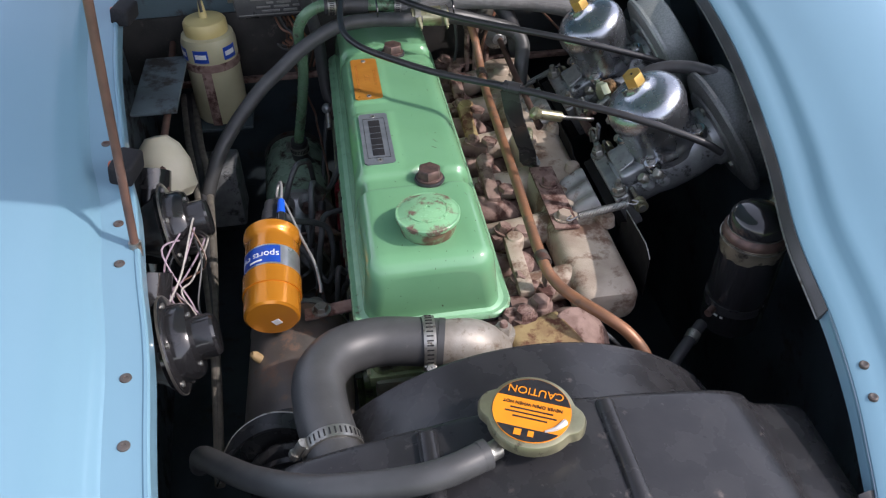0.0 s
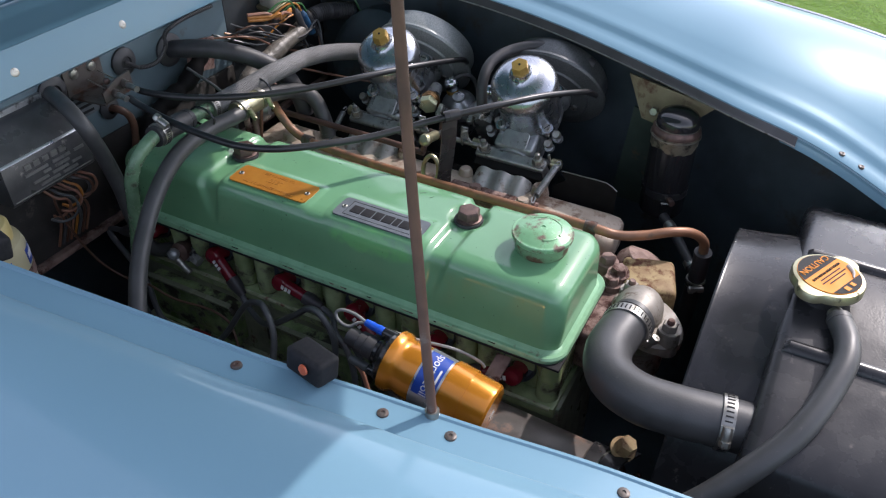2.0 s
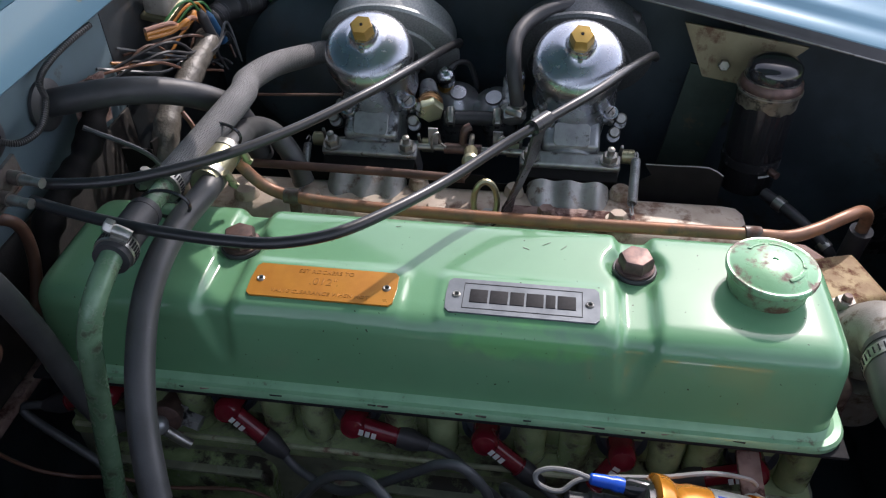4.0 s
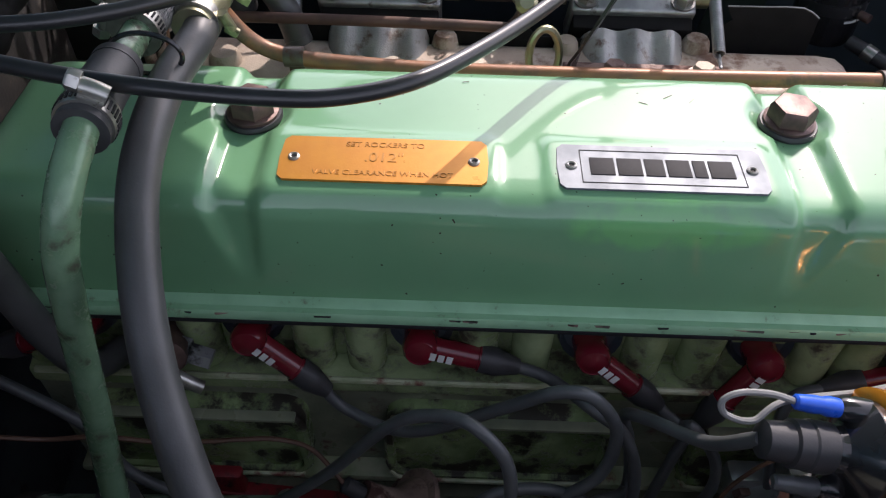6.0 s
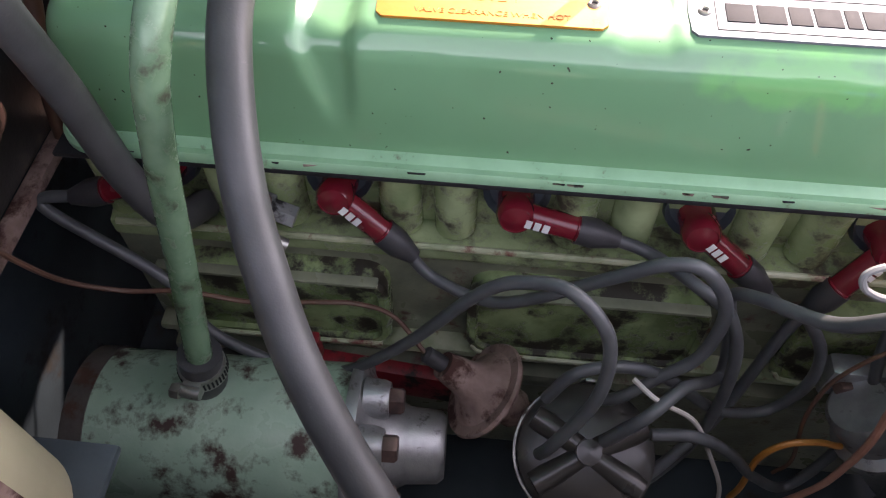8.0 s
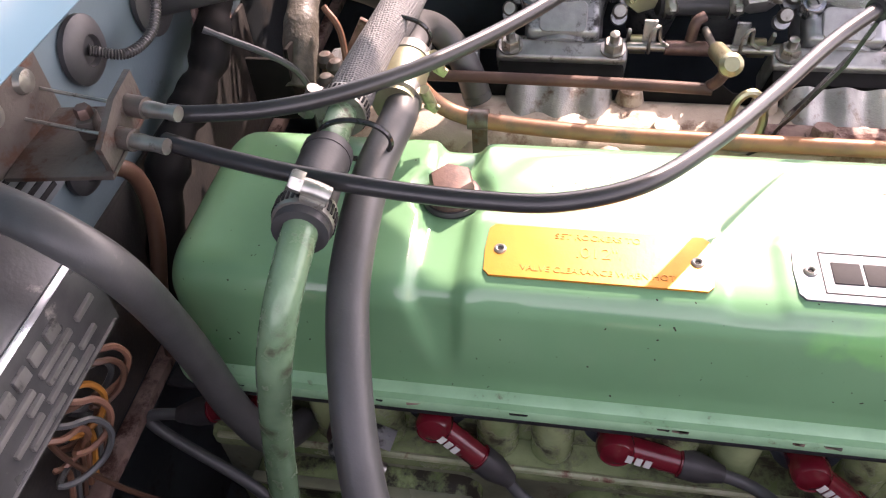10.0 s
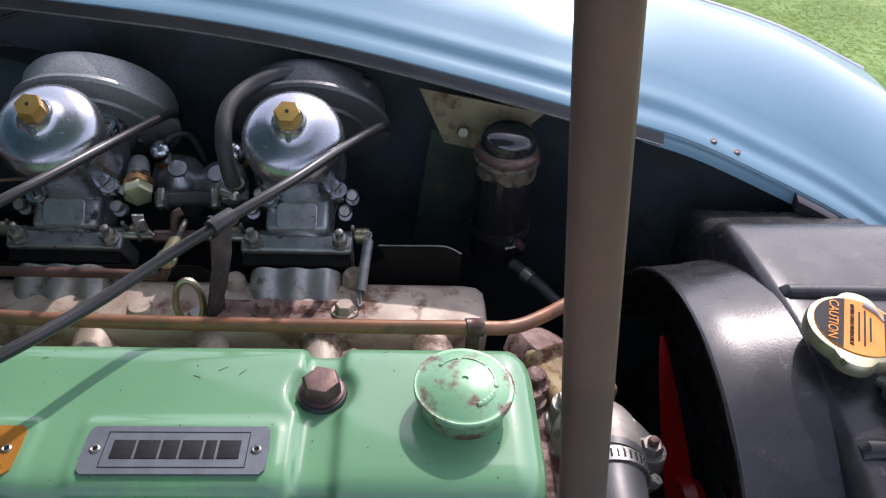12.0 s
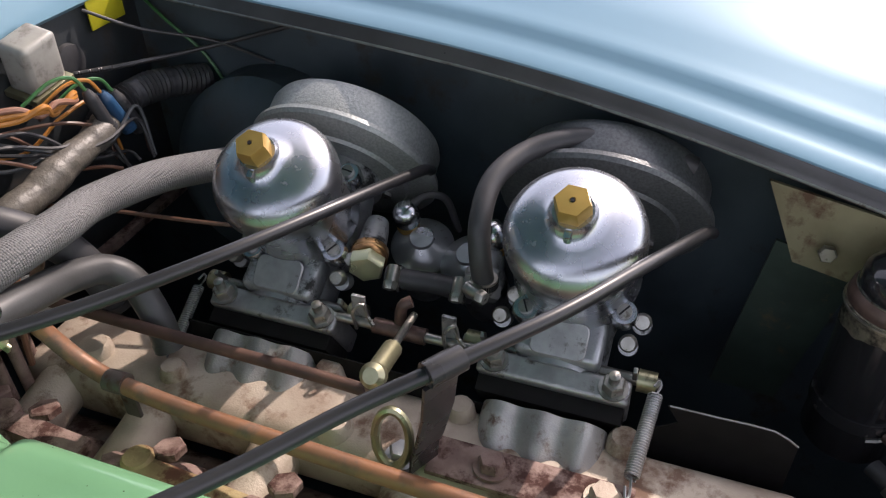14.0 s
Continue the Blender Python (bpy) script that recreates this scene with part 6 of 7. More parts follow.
    part("cast_pad", box((0.034, 0.056, 0.022), m @ Matrix.Translation((-0.046, 0.0, -0.012)), 0.006, None, 3), M_ALU_DARK, t)
    part("badge", slab(rounded(0.036, 0.024, 0.005), 0, 0.002, None, m @ Matrix.Translation((-0.05, 0.0, 0.0)) @ Matrix.Rotation(radians(-14), 4, "Y") @ Matrix.Rotation(radians(90), 4, "Z"), 0.0008), M_ALU, t, "small cast maker's badge")
    for dy in (-0.036, 0.036):
        s = part("stud_nut", hexhead(0.0076, 0.0085, m @ Matrix.Translation((-0.071, dy * 1.08, -0.0085)) @ Matrix.Rotation(radians(14), 4, "Y")), M_STEEL, t)
        part("stud_end", lathe([(0, 0.007), (0.0036, 0.007), (0.0036, 0.016), (0, 0.017)], m @ Matrix.Translation((-0.071, dy * 1.08, -0.0085)) @ Matrix.Rotation(radians(14), 4, "Y"), 12), M_STEEL, s)
        part("stud_washer", lathe([(0, -0.0005), (0.0095, -0.0005), (0.0095, 0.001), (0, 0.001)], m @ Matrix.Translation((-0.071, dy * 1.08, -0.0085)) @ Matrix.Rotation(radians(14), 4, "Y"), 18), M_STEEL, s)
    for dy, du in ((-0.042, -0.04), (-0.048, -0.024), (0.042, -0.04), (0.036, -0.024)):
        part("adjusting_screw", lathe([(0, -0.012), (0.003, -0.012), (0.003, 0), (0.0058, 0), (0.0058, 0.005), (0.0045, 0.007), (0, 0.007)], m @ Matrix.Translation((du, dy, -0.008)) @ Matrix.Rotation(radians(-25), 4, "Y"), 14), M_STEEL, t)
        part("screw_lug", lathe([(0, -0.006), (0.0062, -0.006), (0.0066, 0.0), (0.006, 0.003), (0, 0.003)], m @ Matrix.Translation((du, dy, -0.016)) @ Matrix.Rotation(radians(-25), 4, "Y"), 14), M_ALU_DARK, t)
    # throttle spindle with levers
    part("spindle", tube([m @ Vector((-0.058, -0.066, -0.024)), m @ Vector((-0.058, 0.066, -0.024))], 0.004, 10, 2), M_STEEL, t)
    for dy in (-0.058, 0.058):
        part("spindle_collar", lathe([(0, -0.006), (0.0075, -0.006), (0.0075, 0.006), (0, 0.006)], m @ Matrix.Translation((-0.058, dy, -0.024)) @ Matrix.Rotation(radians(90), 4, "X"), 16), M_BRASS_PALE, t)
        part("lever", box((0.004, 0.003, 0.026), m @ Matrix.Translation((-0.058, dy - 0.008 * (1 if dy > 0 else -1), -0.016)), 0.001), M_STEEL, t)
    return t


def float_bowl(x, y, way, ax, ay, az, ux, uy, uz):
    t = thing("float_chamber", "dull alloy float chamber with a domed lid", "float chamber", (x, y, 0.73), "float chambers")
    tilt = Matrix.Rotation(-0.42, 4, "Y") @ Matrix.Rotation(0.12 * way, 4, "X")
    m = Matrix.Translation((x, y, 0.803)) @ tilt @ Matrix.Translation((0, 0, -0.0705))
    part("bowl", lathe([(0, 0), (0.016, 0), (0.019, 0.006), (0.0205, 0.058), (0.0235, 0.061), (0.0235, 0.066), (0, 0.066)], m, 36), M_ALU_DARK, t)
    part("lid", lathe([(0, 0.066), (0.0245, 0.066), (0.0248, 0.068), (0.0238, 0.0695), (0.016, 0.0745), (0.0095, 0.079), (0.0088, 0.082), (0, 0.082)], m, 48), M_FLOAT, t, "smooth shallow domed lid")
    for k in range(3):
        part("cast_mark", box((0.0026, 0.0012, 0.0007), m @ Matrix.Rotation(radians(-60 + 22 * k), 4, "Z") @ Matrix.Translation((0.0185, 0, 0.0732)) @ Matrix.Rotation(0.5, 4, "Y"), 0.0002), M_ALU, t)
    mn2 = Matrix.Translation((ax, ay, az)) @ tilt
    part("lid_nut", lathe([(0, -0.014), (0.0088, -0.014), (0.0102, -0.011), (0.0106, -0.004), (0.0095, 0.001), (0.006, 0.0045), (0, 0.0055)], mn2, 20), M_CHROME, t, "chromed acorn nut")
    part("brass_washer", lathe([(0, -0.022), (0.0088, -0.022), (0.0092, -0.0135), (0, -0.0135)], mn2, 20), M_BRASS, t)
    q = Vector((ux, uy, uz))
    d = Vector((-0.92, -0.2, -0.16)).normalized() if way > 0 else Vector((-0.75, -0.1, -0.6)).normalized()
    p = q - d * 0.036
    part("inlet_barrel", lathe([(0, -0.012), (0.0085, -0.01), (0.0098, -0.002), (0.0108, 0.016), (0.0112, 0.019), (0, 0.019)], axis(p, d), 28), M_ALU_DARK, t)
    ring = part("inlet_collar", lathe([(0, 0.018), (0.0134, 0.018), (0.0138, 0.0195), (0.0138, 0.0225), (0.013, 0.0232), (0.013, 0.0242), (0.0138, 0.025), (0.0138, 0.0272), (0.013, 0.0285), (0, 0.0285)], axis(p, d), 32), M_COLLAR if way > 0 else M_ALU_DARK, t)
    part("banjo_nut", lathe([(0, 0), (0.0138, 0), (0.0138, 0.007), (0.0122, 0.0092), (0.0095, 0.0096), (0, 0.0096)], axis(p + d * 0.0285, d, 0.3), 6), M_ZINC if way > 0 else M_ALU, t)
    return t


YF, YR = -0.105, 0.099
carburettor(YF, -1)
carburettor(YR, 1)
float_bowl(0.3146, 0.019, 1, 0.3122, 0.0302, 0.8327, 0.2576, 0.0396, 0.8169)
float_bowl(0.3073, -0.0228, -1, 0.2857, -0.0432, 0.8497, 0.2613, -0.0451, 0.8114)
hose("fuel_hose", [(0.264, 0.028, 0.808), (0.268, 0.01, 0.806), (0.27, -0.012, 0.806), (0.266, -0.036, 0.808)], 0.0078, M_RUBBER, "short black fuel hose between the float chambers", "fuel hose", 16, 6)
clamp((0.2655, 0.02, 0.807), (0.1, -1, 0), 0.0084, (-0.6, 0, 0.8), width=0.008)
clamp((0.2675, -0.028, 0.807), (0.1, -1, 0), 0.0084, (-0.6, 0, 0.8), width=0.008)
hose("breather_hose", [(0.253, -0.05, 0.826), (0.251, -0.047, 0.85), (0.262, -0.043, 0.874), (0.288, -0.044, 0.89), (0.318, -0.06, 0.898), (0.336, -0.092, 0.903), (0.346, -0.13, 0.898), (0.352, -0.165, 0.885)], 0.0074, M_RUBBER, "black rubber breather hose arching over the carburettor", "hose", 18)
clamp((0.2525, -0.0495, 0.832), (0, 0, 1), 0.008, (-0.7, 0.3, 0), width=0.008)
hose("overflow_pipe", [(0.316, 0.03, 0.834), (0.33, 0.02, 0.838), (0.34, 0.008, 0.83), (0.345, 0.0, 0.80)], 0.003, M_RUBBER, "thin black overflow pipe", "pipe", 10)

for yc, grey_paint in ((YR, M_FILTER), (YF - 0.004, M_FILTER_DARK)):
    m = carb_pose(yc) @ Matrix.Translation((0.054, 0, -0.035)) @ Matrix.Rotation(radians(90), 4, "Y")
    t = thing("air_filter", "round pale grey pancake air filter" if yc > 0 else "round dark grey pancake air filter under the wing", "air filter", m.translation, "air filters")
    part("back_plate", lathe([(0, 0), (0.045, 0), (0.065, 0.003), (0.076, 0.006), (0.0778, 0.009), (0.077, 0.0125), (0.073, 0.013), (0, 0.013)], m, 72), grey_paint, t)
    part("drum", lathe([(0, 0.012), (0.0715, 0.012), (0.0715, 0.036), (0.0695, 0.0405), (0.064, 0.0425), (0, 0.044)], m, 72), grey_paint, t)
    part("ridge", lathe([(0.05, -0.001), (0.054, -0.001), (0.056, 0.002), (0.048, 0.002)], m, 60), grey_paint, t)
    for a in (60, 180, 300):
        part("fixing_screw", hexhead(0.005, 0.004, m @ Matrix.Translation((0.04 * math.cos(radians(a)), 0.04 * math.sin(radians(a)), -0.004))), M_STEEL, t)

# linkage between the two carburettors
link = thing("throttle_linkage", "plated throttle linkage rod with levers between the carburettors", "linkage", (0.23, 0, 0.79))
part("cross_shaft", tube([(0.229, 0.05, 0.793), (0.229, -0.06, 0.793)], 0.0036, 10, 2), M_STEEL, link)
part("sleeve", tube([(0.229, 0.022, 0.793), (0.229, -0.016, 0.793)], 0.0058, 12, 2), M_BOLT, link)
for y in (0.034, -0.032):
    part("spring_clip", tube([(0.225, y, 0.79), (0.222, y, 0.808), (0.226, y - 0.006, 0.812), (0.228, y - 0.008, 0.80), (0.224, y - 0.014, 0.797)], 0.0014, 6, 4), M_STEEL, link)
    part("tab", box((0.003, 0.01, 0.022), Matrix.Translation((0.232, y, 0.803)), 0.0008), M_ALU_DARK, link)
part("arm", tube([(0.232, 0.004, 0.795), (0.233, 0.002, 0.812), (0.236, -0.004, 0.816)], 0.0042, 10, 3), M_BOLT, link)
part("push_rod", tube([(0.234, -0.006, 0.806), (0.2, -0.008, 0.813), (0.158, -0.012, 0.826)], 0.0028, 10, 2), M_STEEL, link)
part("barrel_nut", tube([(0.19, -0.009, 0.816), (0.158, -0.012, 0.826)], 0.0066, 12, 2), M_BRASS_PALE, link)
part("end_ball", lathe([(0, -0.006), (0.0075, -0.004), (0.008, 0.003), (0.005, 0.006), (0, 0.006)], axis((0.156, -0.0125, 0.827), (-0.7, 0, 0.6)), 18), M_BRASS_PALE, link)
part("drop_link", tube([(0.166, -0.004, 0.803), (0.16, -0.008, 0.812), (0.157, -0.012, 0.824)], 0.004, 10, 3), M_BOLT, link)
part("twin_ring", tube([Vector((0.142 + 0.004 * math.sin(a), -0.028 + 0.011 * math.cos(a), 0.793 + 0.02 * math.sin(a))) for a in [2 * math.pi * k / 14 for k in range(15)]], 0.003, 8, 2), M_BRASS_PALE, link)
spring((0.232, -0.17, 0.797), (0.160, -0.164, 0.779), 0.0041, 0.00085, 32, M_ALU, "zinc coil return spring at the front carburettor")
spring((0.238, 0.168, 0.79), (0.178, 0.162, 0.764), 0.0036, 0.0008, 28, M_ALU_DARK, "dark coil return spring at the rear carburettor")
solo("heat_shield", slab([(-0.186, 0), (-0.178, 0.012), (-0.24, 0.012), (-0.254, 0.004), (-0.254, -0.05), (-0.17, -0.05), (-0.17, -0.012)], 0, 0.0012, None, Matrix(((0, 0, 1, 0.219), (1, 0, 0, 0), (0, 1, 0, 0.782), (0, 0, 0, 1)))), M_SHIELD, "thin dark sheet heat shield under the carburettors", "heat shield")
solo("heat_shield", slab([(0.16, 0), (-0.02, 0.0), (-0.03, -0.008), (-0.16, -0.012), (-0.16, -0.045), (0.16, -0.045)], 0, 0.0012, None, Matrix(((0, 0, 1, 0.204), (1, 0, 0, 0), (0, 1, 0, 0.779), (0, 0, 0, 1)))), M_SHIELD, "long thin dark sheet heat shield behind the manifold", "heat shield")

# inlet manifold: a long log with a pad below each carburettor
inlet = thing("inlet_manifold", "stained cast alloy inlet manifold along the head", "inlet manifold", (0.165, 0, 0.73))
log = []
for y, s in ((-0.276, 0.55), (-0.274, 0.8), (-0.268, 0.95), (-0.255, 1), (-0.1, 1), (0.1, 1), (0.25, 1), (0.262, 0.9), (0.268, 0.6)):
    log.append([Vector((0.174 + s * x, y, 0.743 + s * z)) for x, z in rounded(0.068, 0.044, 0.014, 5)])
part("log", loft(log), M_MANIFOLD, inlet)
for yc in (YF, YR):
    pads = []
    for f, grow in ((0, 0.55), (0.2, 0.8), (0.45, 0.97), (0.75, 1.0), (0.93, 0.98), (1, 0.9)):
        c = Vector((0.168, yc, 0.741)).lerp(Vector((0.2085, yc, 0.7685)), f)
        n, w = 36, 0.082
        top = []
        for k in range(n + 1):
            u = (k / n - 0.5) * w
            bump = 0.0055 * (0.5 + 0.5 * math.cos(2 * math.pi * u / (w / 3))) * grow
            edge = 0.013 * (1 - math.sqrt(max(0.0, 1 - (2 * abs(k / n - 0.5)) ** 6)))
            top.append((u * (0.94 + 0.06 * grow), 0.014 * grow + bump - edge))
        pads.append([c + Vector((-0.5 * v, u, 0.866 * v)) for u, v in top] + [c + Vector((0.008, u, -0.016)) for u, v in reversed(top)])
    part("carburettor_pad", loft(pads), M_LOBE, inlet, "grey three-lobed cast pad under a carburettor", smooth=60)
for y, x, r in ((0.215, 0.165, 0.012), (0.02, 0.158, 0.011), (-0.052, 0.197, 0.009), (-0.157, 0.205, 0.0105), (0.148, 0.165, 0.009), (0.045, 0.2, 0.0095)):
    part("core_plug", lathe([(0, -0.004), (r + 0.002, -0.004), (r, 0.006), (r * 0.8, 0.009), (0, 0.0095)], Matrix.Translation((x, y, 0.765)), 20), M_MANIFOLD, inlet)
for k, y in enumerate((0.235, 0.155, 0.06, -0.035, -0.13, -0.225)):
    part("branch", tube([(0.155, y, 0.745), (0.125, y - 0.004, 0.742), (0.095, y - 0.004, 0.738), (0.07, y - 0.004, 0.735)], 0.0185, 18, 4), M_MANIFOLD, inlet)
solo("fixing_plate", box((0.03, 0.122, 0.0035), Matrix.Translation((0.157, -0.108, 0.769)) @ Matrix.Rotation(radians(4), 4, "Y"), 0.001), M_RUSTY, "rust-spotted steel fixing plate on the manifold", "plate")
for x, y, z, m in ((0.157, -0.152, 0.7715, M_MANIFOLD), (0.157, -0.085, 0.7715, M_RUSTY), (0.15, -0.03, 0.767, M_ALU_DARK)):
    bolt((x, y, z), (0.1, 0, 1), 0.0085, 0.008, m, "weathered hexagon bolt on the manifold", "manifold bolts")

exhaust = thing("exhaust_manifold", "lumpy rusty cast-iron exhaust manifold under the inlet", "exhaust manifold", (0.11, 0, 0.68))
part("log", tube([(0.118, 0.275, 0.70), (0.12, 0.15, 0.696), (0.12, 0.0, 0.694), (0.12, -0.15, 0.696), (0.116, -0.265, 0.70)], 0.03, 22, 6), M_RUSTY, exhaust)
for k, y in enumerate((0.25, 0.192, 0.11, 0.012, -0.08, -0.178, -0.262)):
    part("port", tube([(0.064, y, 0.738), (0.084, y - 0.004 * (k % 3), 0.741 - 0.004 * (k % 2)), (0.104, y - 0.008 + 0.005 * (k % 3), 0.73), (0.116, y - 0.012, 0.705)], 0.0175 - 0.003 * (k % 2), 16, 5), M_RUSTY, exhaust)
    part("flange", box((0.012, 0.052, 0.034), Matrix.Translation((0.067, y, 0.74)), 0.005), M_RUSTY, exhaust)
    part("web", box((0.035, 0.014, 0.02), Matrix.Translation((0.09, y + 0.027, 0.748)) @ Matrix.Rotation(0.3 * (k % 3 - 1), 4, "Z"), 0.005), M_RUSTY, exhaust)
    bolt((0.088, y + 0.03, 0.758), (0.3, 0, 1), 0.0085, 0.009, M_RUSTY, "rusty manifold stud nut", "manifold nuts")
    bolt((0.107, y + 0.016 * (k % 2), 0.764), (0.2, 0.1, 1), 0.0105, 0.006, M_RUSTY, "scaly round-headed manifold boss bolt", "manifold nuts", False)

# ---- right side of the bay ----
res = thing("brake_reservoir", "black canister reservoir with a bare metal band and domed cap", "reservoir", (0.3, -0.3, 0.70))
mr2 = Matrix.Translation((0.298, -0.298, 0.728))
part("canister", lathe([(0, 0), (0.027, 0), (0.029, 0.004), (0.0292, 0.11), (0, 0.11)], mr2, 40), M_GLOSS, res)
ragged = [0.1 + 0.0022 * math.sin(3 * 2 * math.pi * k / 60) + 0.0012 * math.sin(7 * 2 * math.pi * k / 60 + 1) + 0.0007 * math.sin(16 * 2 * math.pi * k / 60) for k in range(60)]
bmb = bmesh.new()
ring_faces(bmb, [[bmb.verts.new(mr2 @ Vector((r * math.cos(2 * math.pi * k / 60), r * math.sin(2 * math.pi * k / 60), ragged[k] if h is None else h))) for k in range(60)] for r, h in ((0.0285, None), (0.0297, None), (0.0298, 0.112), (0.031, 0.113), (0.031, 0.117), (0.029, 0.118))])
part("bare_band", bmb, M_BAND, res, "scratched bare metal band with a ragged edge")
part("bright_ring", lathe([(0.0305, 0.1145), (0.0318, 0.1145), (0.0318, 0.116), (0.0305, 0.116)], mr2, 44), M_STEEL, res)
part("bright_ring", lathe([(0.0262, 0.1268), (0.0274, 0.1268), (0.0274, 0.128), (0.0262, 0.128)], mr2, 44), M_STEEL, res)
for k in range(3):
    part("chalk_mark", box((0.0006, 0.007 - 0.002 * k, 0.0022), mr2 @ Matrix.Rotation(radians(196 + 13 * k), 4, "Z") @ Matrix.Translation((0.0294, 0, 0.026)), 0), M_WHITE, res)
part("collar", lathe([(0.02, 0.117), (0.0302, 0.117), (0.0306, 0.119), (0.0298, 0.124), (0.027, 0.127), (0.02, 0.127)], mr2, 40), M_BOLT, res)
part("cap", lathe([(0, 0.126), (0.0262, 0.126), (0.0268, 0.128), (0.0262, 0.139), (0.0225, 0.1435), (0.014, 0.1465), (0, 0.1475)], mr2, 40), M_GLOSS, res, "domed black cap")
part("strap", lathe([(0.029, 0.03), (0.0302, 0.03), (0.0302, 0.04), (0.029, 0.04)], mr2, 36), M_BLACK, res)
part("strap_bolt", tube([(0.268, -0.312, 0.763), (0.26, -0.318, 0.763)], 0.004, 10, 2), M_BOLT, res)
hose("brake_line", [(0.262, -0.31, 0.74), (0.245, -0.325, 0.738), (0.225, -0.342, 0.733), (0.2, -0.365, 0.72), (0.188, -0.38, 0.69)], 0.0062, M_RUBBER, "black flexible brake line with bright ends", "brake line", 14)
for p, q in (((0.25, -0.32, 0.739), (0.243, -0.327, 0.737)), ((0.206, -0.36, 0.723), (0.2, -0.365, 0.72))):
    solo("line_fitting", tube([p, q], 0.0075, 10, 2), M_STEEL, "bright crimped fitting on the brake line", "fitting", "line fittings")
stay = thing("stay_bracket", "olive and rust-stained sheet stay bracket under the wing", "bracket", (0.36, -0.23, 0.6))
pl = ((0.356, -0.214, 0.882), (0.33, -0.335, 0.872), (0.338, -0.29, 0.822), (0.349, -0.241, 0.826))
part("upper_plate", loft([[Vector(p) for p in pl], [Vector(p) + Vector((0.003, 0, 0)) for p in pl]]), M_PLATE_RUST, stay)
pl = ((0.35, -0.228, 0.838), (0.343, -0.285, 0.83), (0.362, -0.262, 0.68), (0.366, -0.212, 0.68))
part("leg", loft([[Vector(p) + Vector((0.0035, 0, 0)) for p in pl], [Vector(p) + Vector((0.0065, 0, 0)) for p in pl]]), M_LEG, stay, "dull green lower leg")
part("bolt_head", hexhead(0.006, 0.005, axis((0.339, -0.258, 0.845), (-1, 0, 0.2))), M_STEEL, stay)
hose("bracket_cable", [(0.2, -0.33, 0.70), (0.165, -0.325, 0.745), (0.15, -0.3, 0.75)], 0.002, M_STEEL, "thin spiral steel cable", "cable", 8)

# ---- bulkhead fittings and left side ----
bx = thing("voltage_regulator", "black regulator box with a sloping metal cover", "regulator box", (-0.157, 0.31, 0.845))
sec = [(0.337, 0.846), (0.292, 0.846), (0.288, 0.85), (0.288, 0.894), (0.2915, 0.899), (0.318, 0.922), (0.322, 0.924), (0.337, 0.924)]
part("cover", loft([[Vector((x, y, z)) for y, z in sec] for x in (-0.2145, -0.2135, -0.106, -0.105)]), M_REG, bx)
part("base", box((0.125, 0.006, 0.09), Matrix.Translation((-0.16, 0.336, 0.885)), 0.001), M_ALU_DARK, bx)
for x0, w, z, h in ((-0.19, 0.0085, 0.8845, 0.0068), (-0.1785, 0.0085, 0.8845, 0.0068), (-0.167, 0.0085, 0.8845, 0.0068), (-0.1555, 0.0085, 0.8845, 0.0068), (-0.144, 0.0085, 0.8845, 0.0068),
                    (-0.192, 0.03, 0.8755, 0.0034), (-0.156, 0.024, 0.8755, 0.0034), (-0.127, 0.014, 0.8755, 0.0034), (-0.17, 0.01, 0.8695, 0.003), (-0.155, 0.02, 0.8695, 0.003),
                    (-0.185, 0.02, 0.8635, 0.003), (-0.16, 0.022, 0.8635, 0.003), (-0.133, 0.013, 0.8635, 0.003), (-0.178, 0.026, 0.8575, 0.003), (-0.147, 0.02, 0.8575, 0.003)):
    part("raised_print", box((w, 0.0026, h), Matrix.Translation((x0 + w / 2, 0.2876, z)), 0.0007), M_REG_EDGE, bx, "paler raised bar of lettering")
part("raised_border", box((0.104, 0.002, 0.0012), Matrix.Translation((-0.16, 0.2878, 0.8525)), 0.0003), M_REG_EDGE, bx)
part("edge_strip", box((0.108, 0.0022, 0.0032), Matrix.Translation((-0.16, 0.2888, 0.8962)) @ Matrix.Rotation(radians(-40), 4, "X"), 0.0004), M_SILVERBAND, bx, "bright cover edge")
part("side_bracket", box((0.012, 0.02, 0.05), Matrix.Translation((-0.222, 0.328, 0.885)), 0.002), M_STEEL, bx)
random.seed(4)
for k in range(8):
    x0 = -0.12 - 0.006 * k
    q = random.uniform(0.008, 0.014)
    c0 = Vector((x0 + 0.006, 0.31 + random.uniform(-0.008, 0.006), 0.828 - 0.002 * k))
    lean = random.uniform(-0.6, 0.9)
    pts = [(x0 - 0.004, 0.325, 0.84)] + [c0 + Vector((q * math.sin(0.9 * i) + 0.003 * i * lean, -q * 0.7 * math.sin(0.9 * i + lean), q * (math.cos(0.9 * i) - 0.4) - 0.003 * i)) for i in range(6)] + [(x0 + 0.012, 0.324, 0.775), (x0 + 0.004, 0.331, 0.742)]
    hose("wire", pts, 0.0017, (M_WIRE_FADED, M_WIRE_BROWN, M_LEAD, M_WIRE_ORANGE if k == 3 else M_WIRE_FADED)[k % 4], ("thin faded brown wire looping under the regulator", "thin dark brown wire looping under the regulator", "thin grey wire looping under the regulator", "thin orange wire looping under the regulator" if k == 3 else "thin faded brown wire looping under the regulator")[k % 4], "wire", 6)

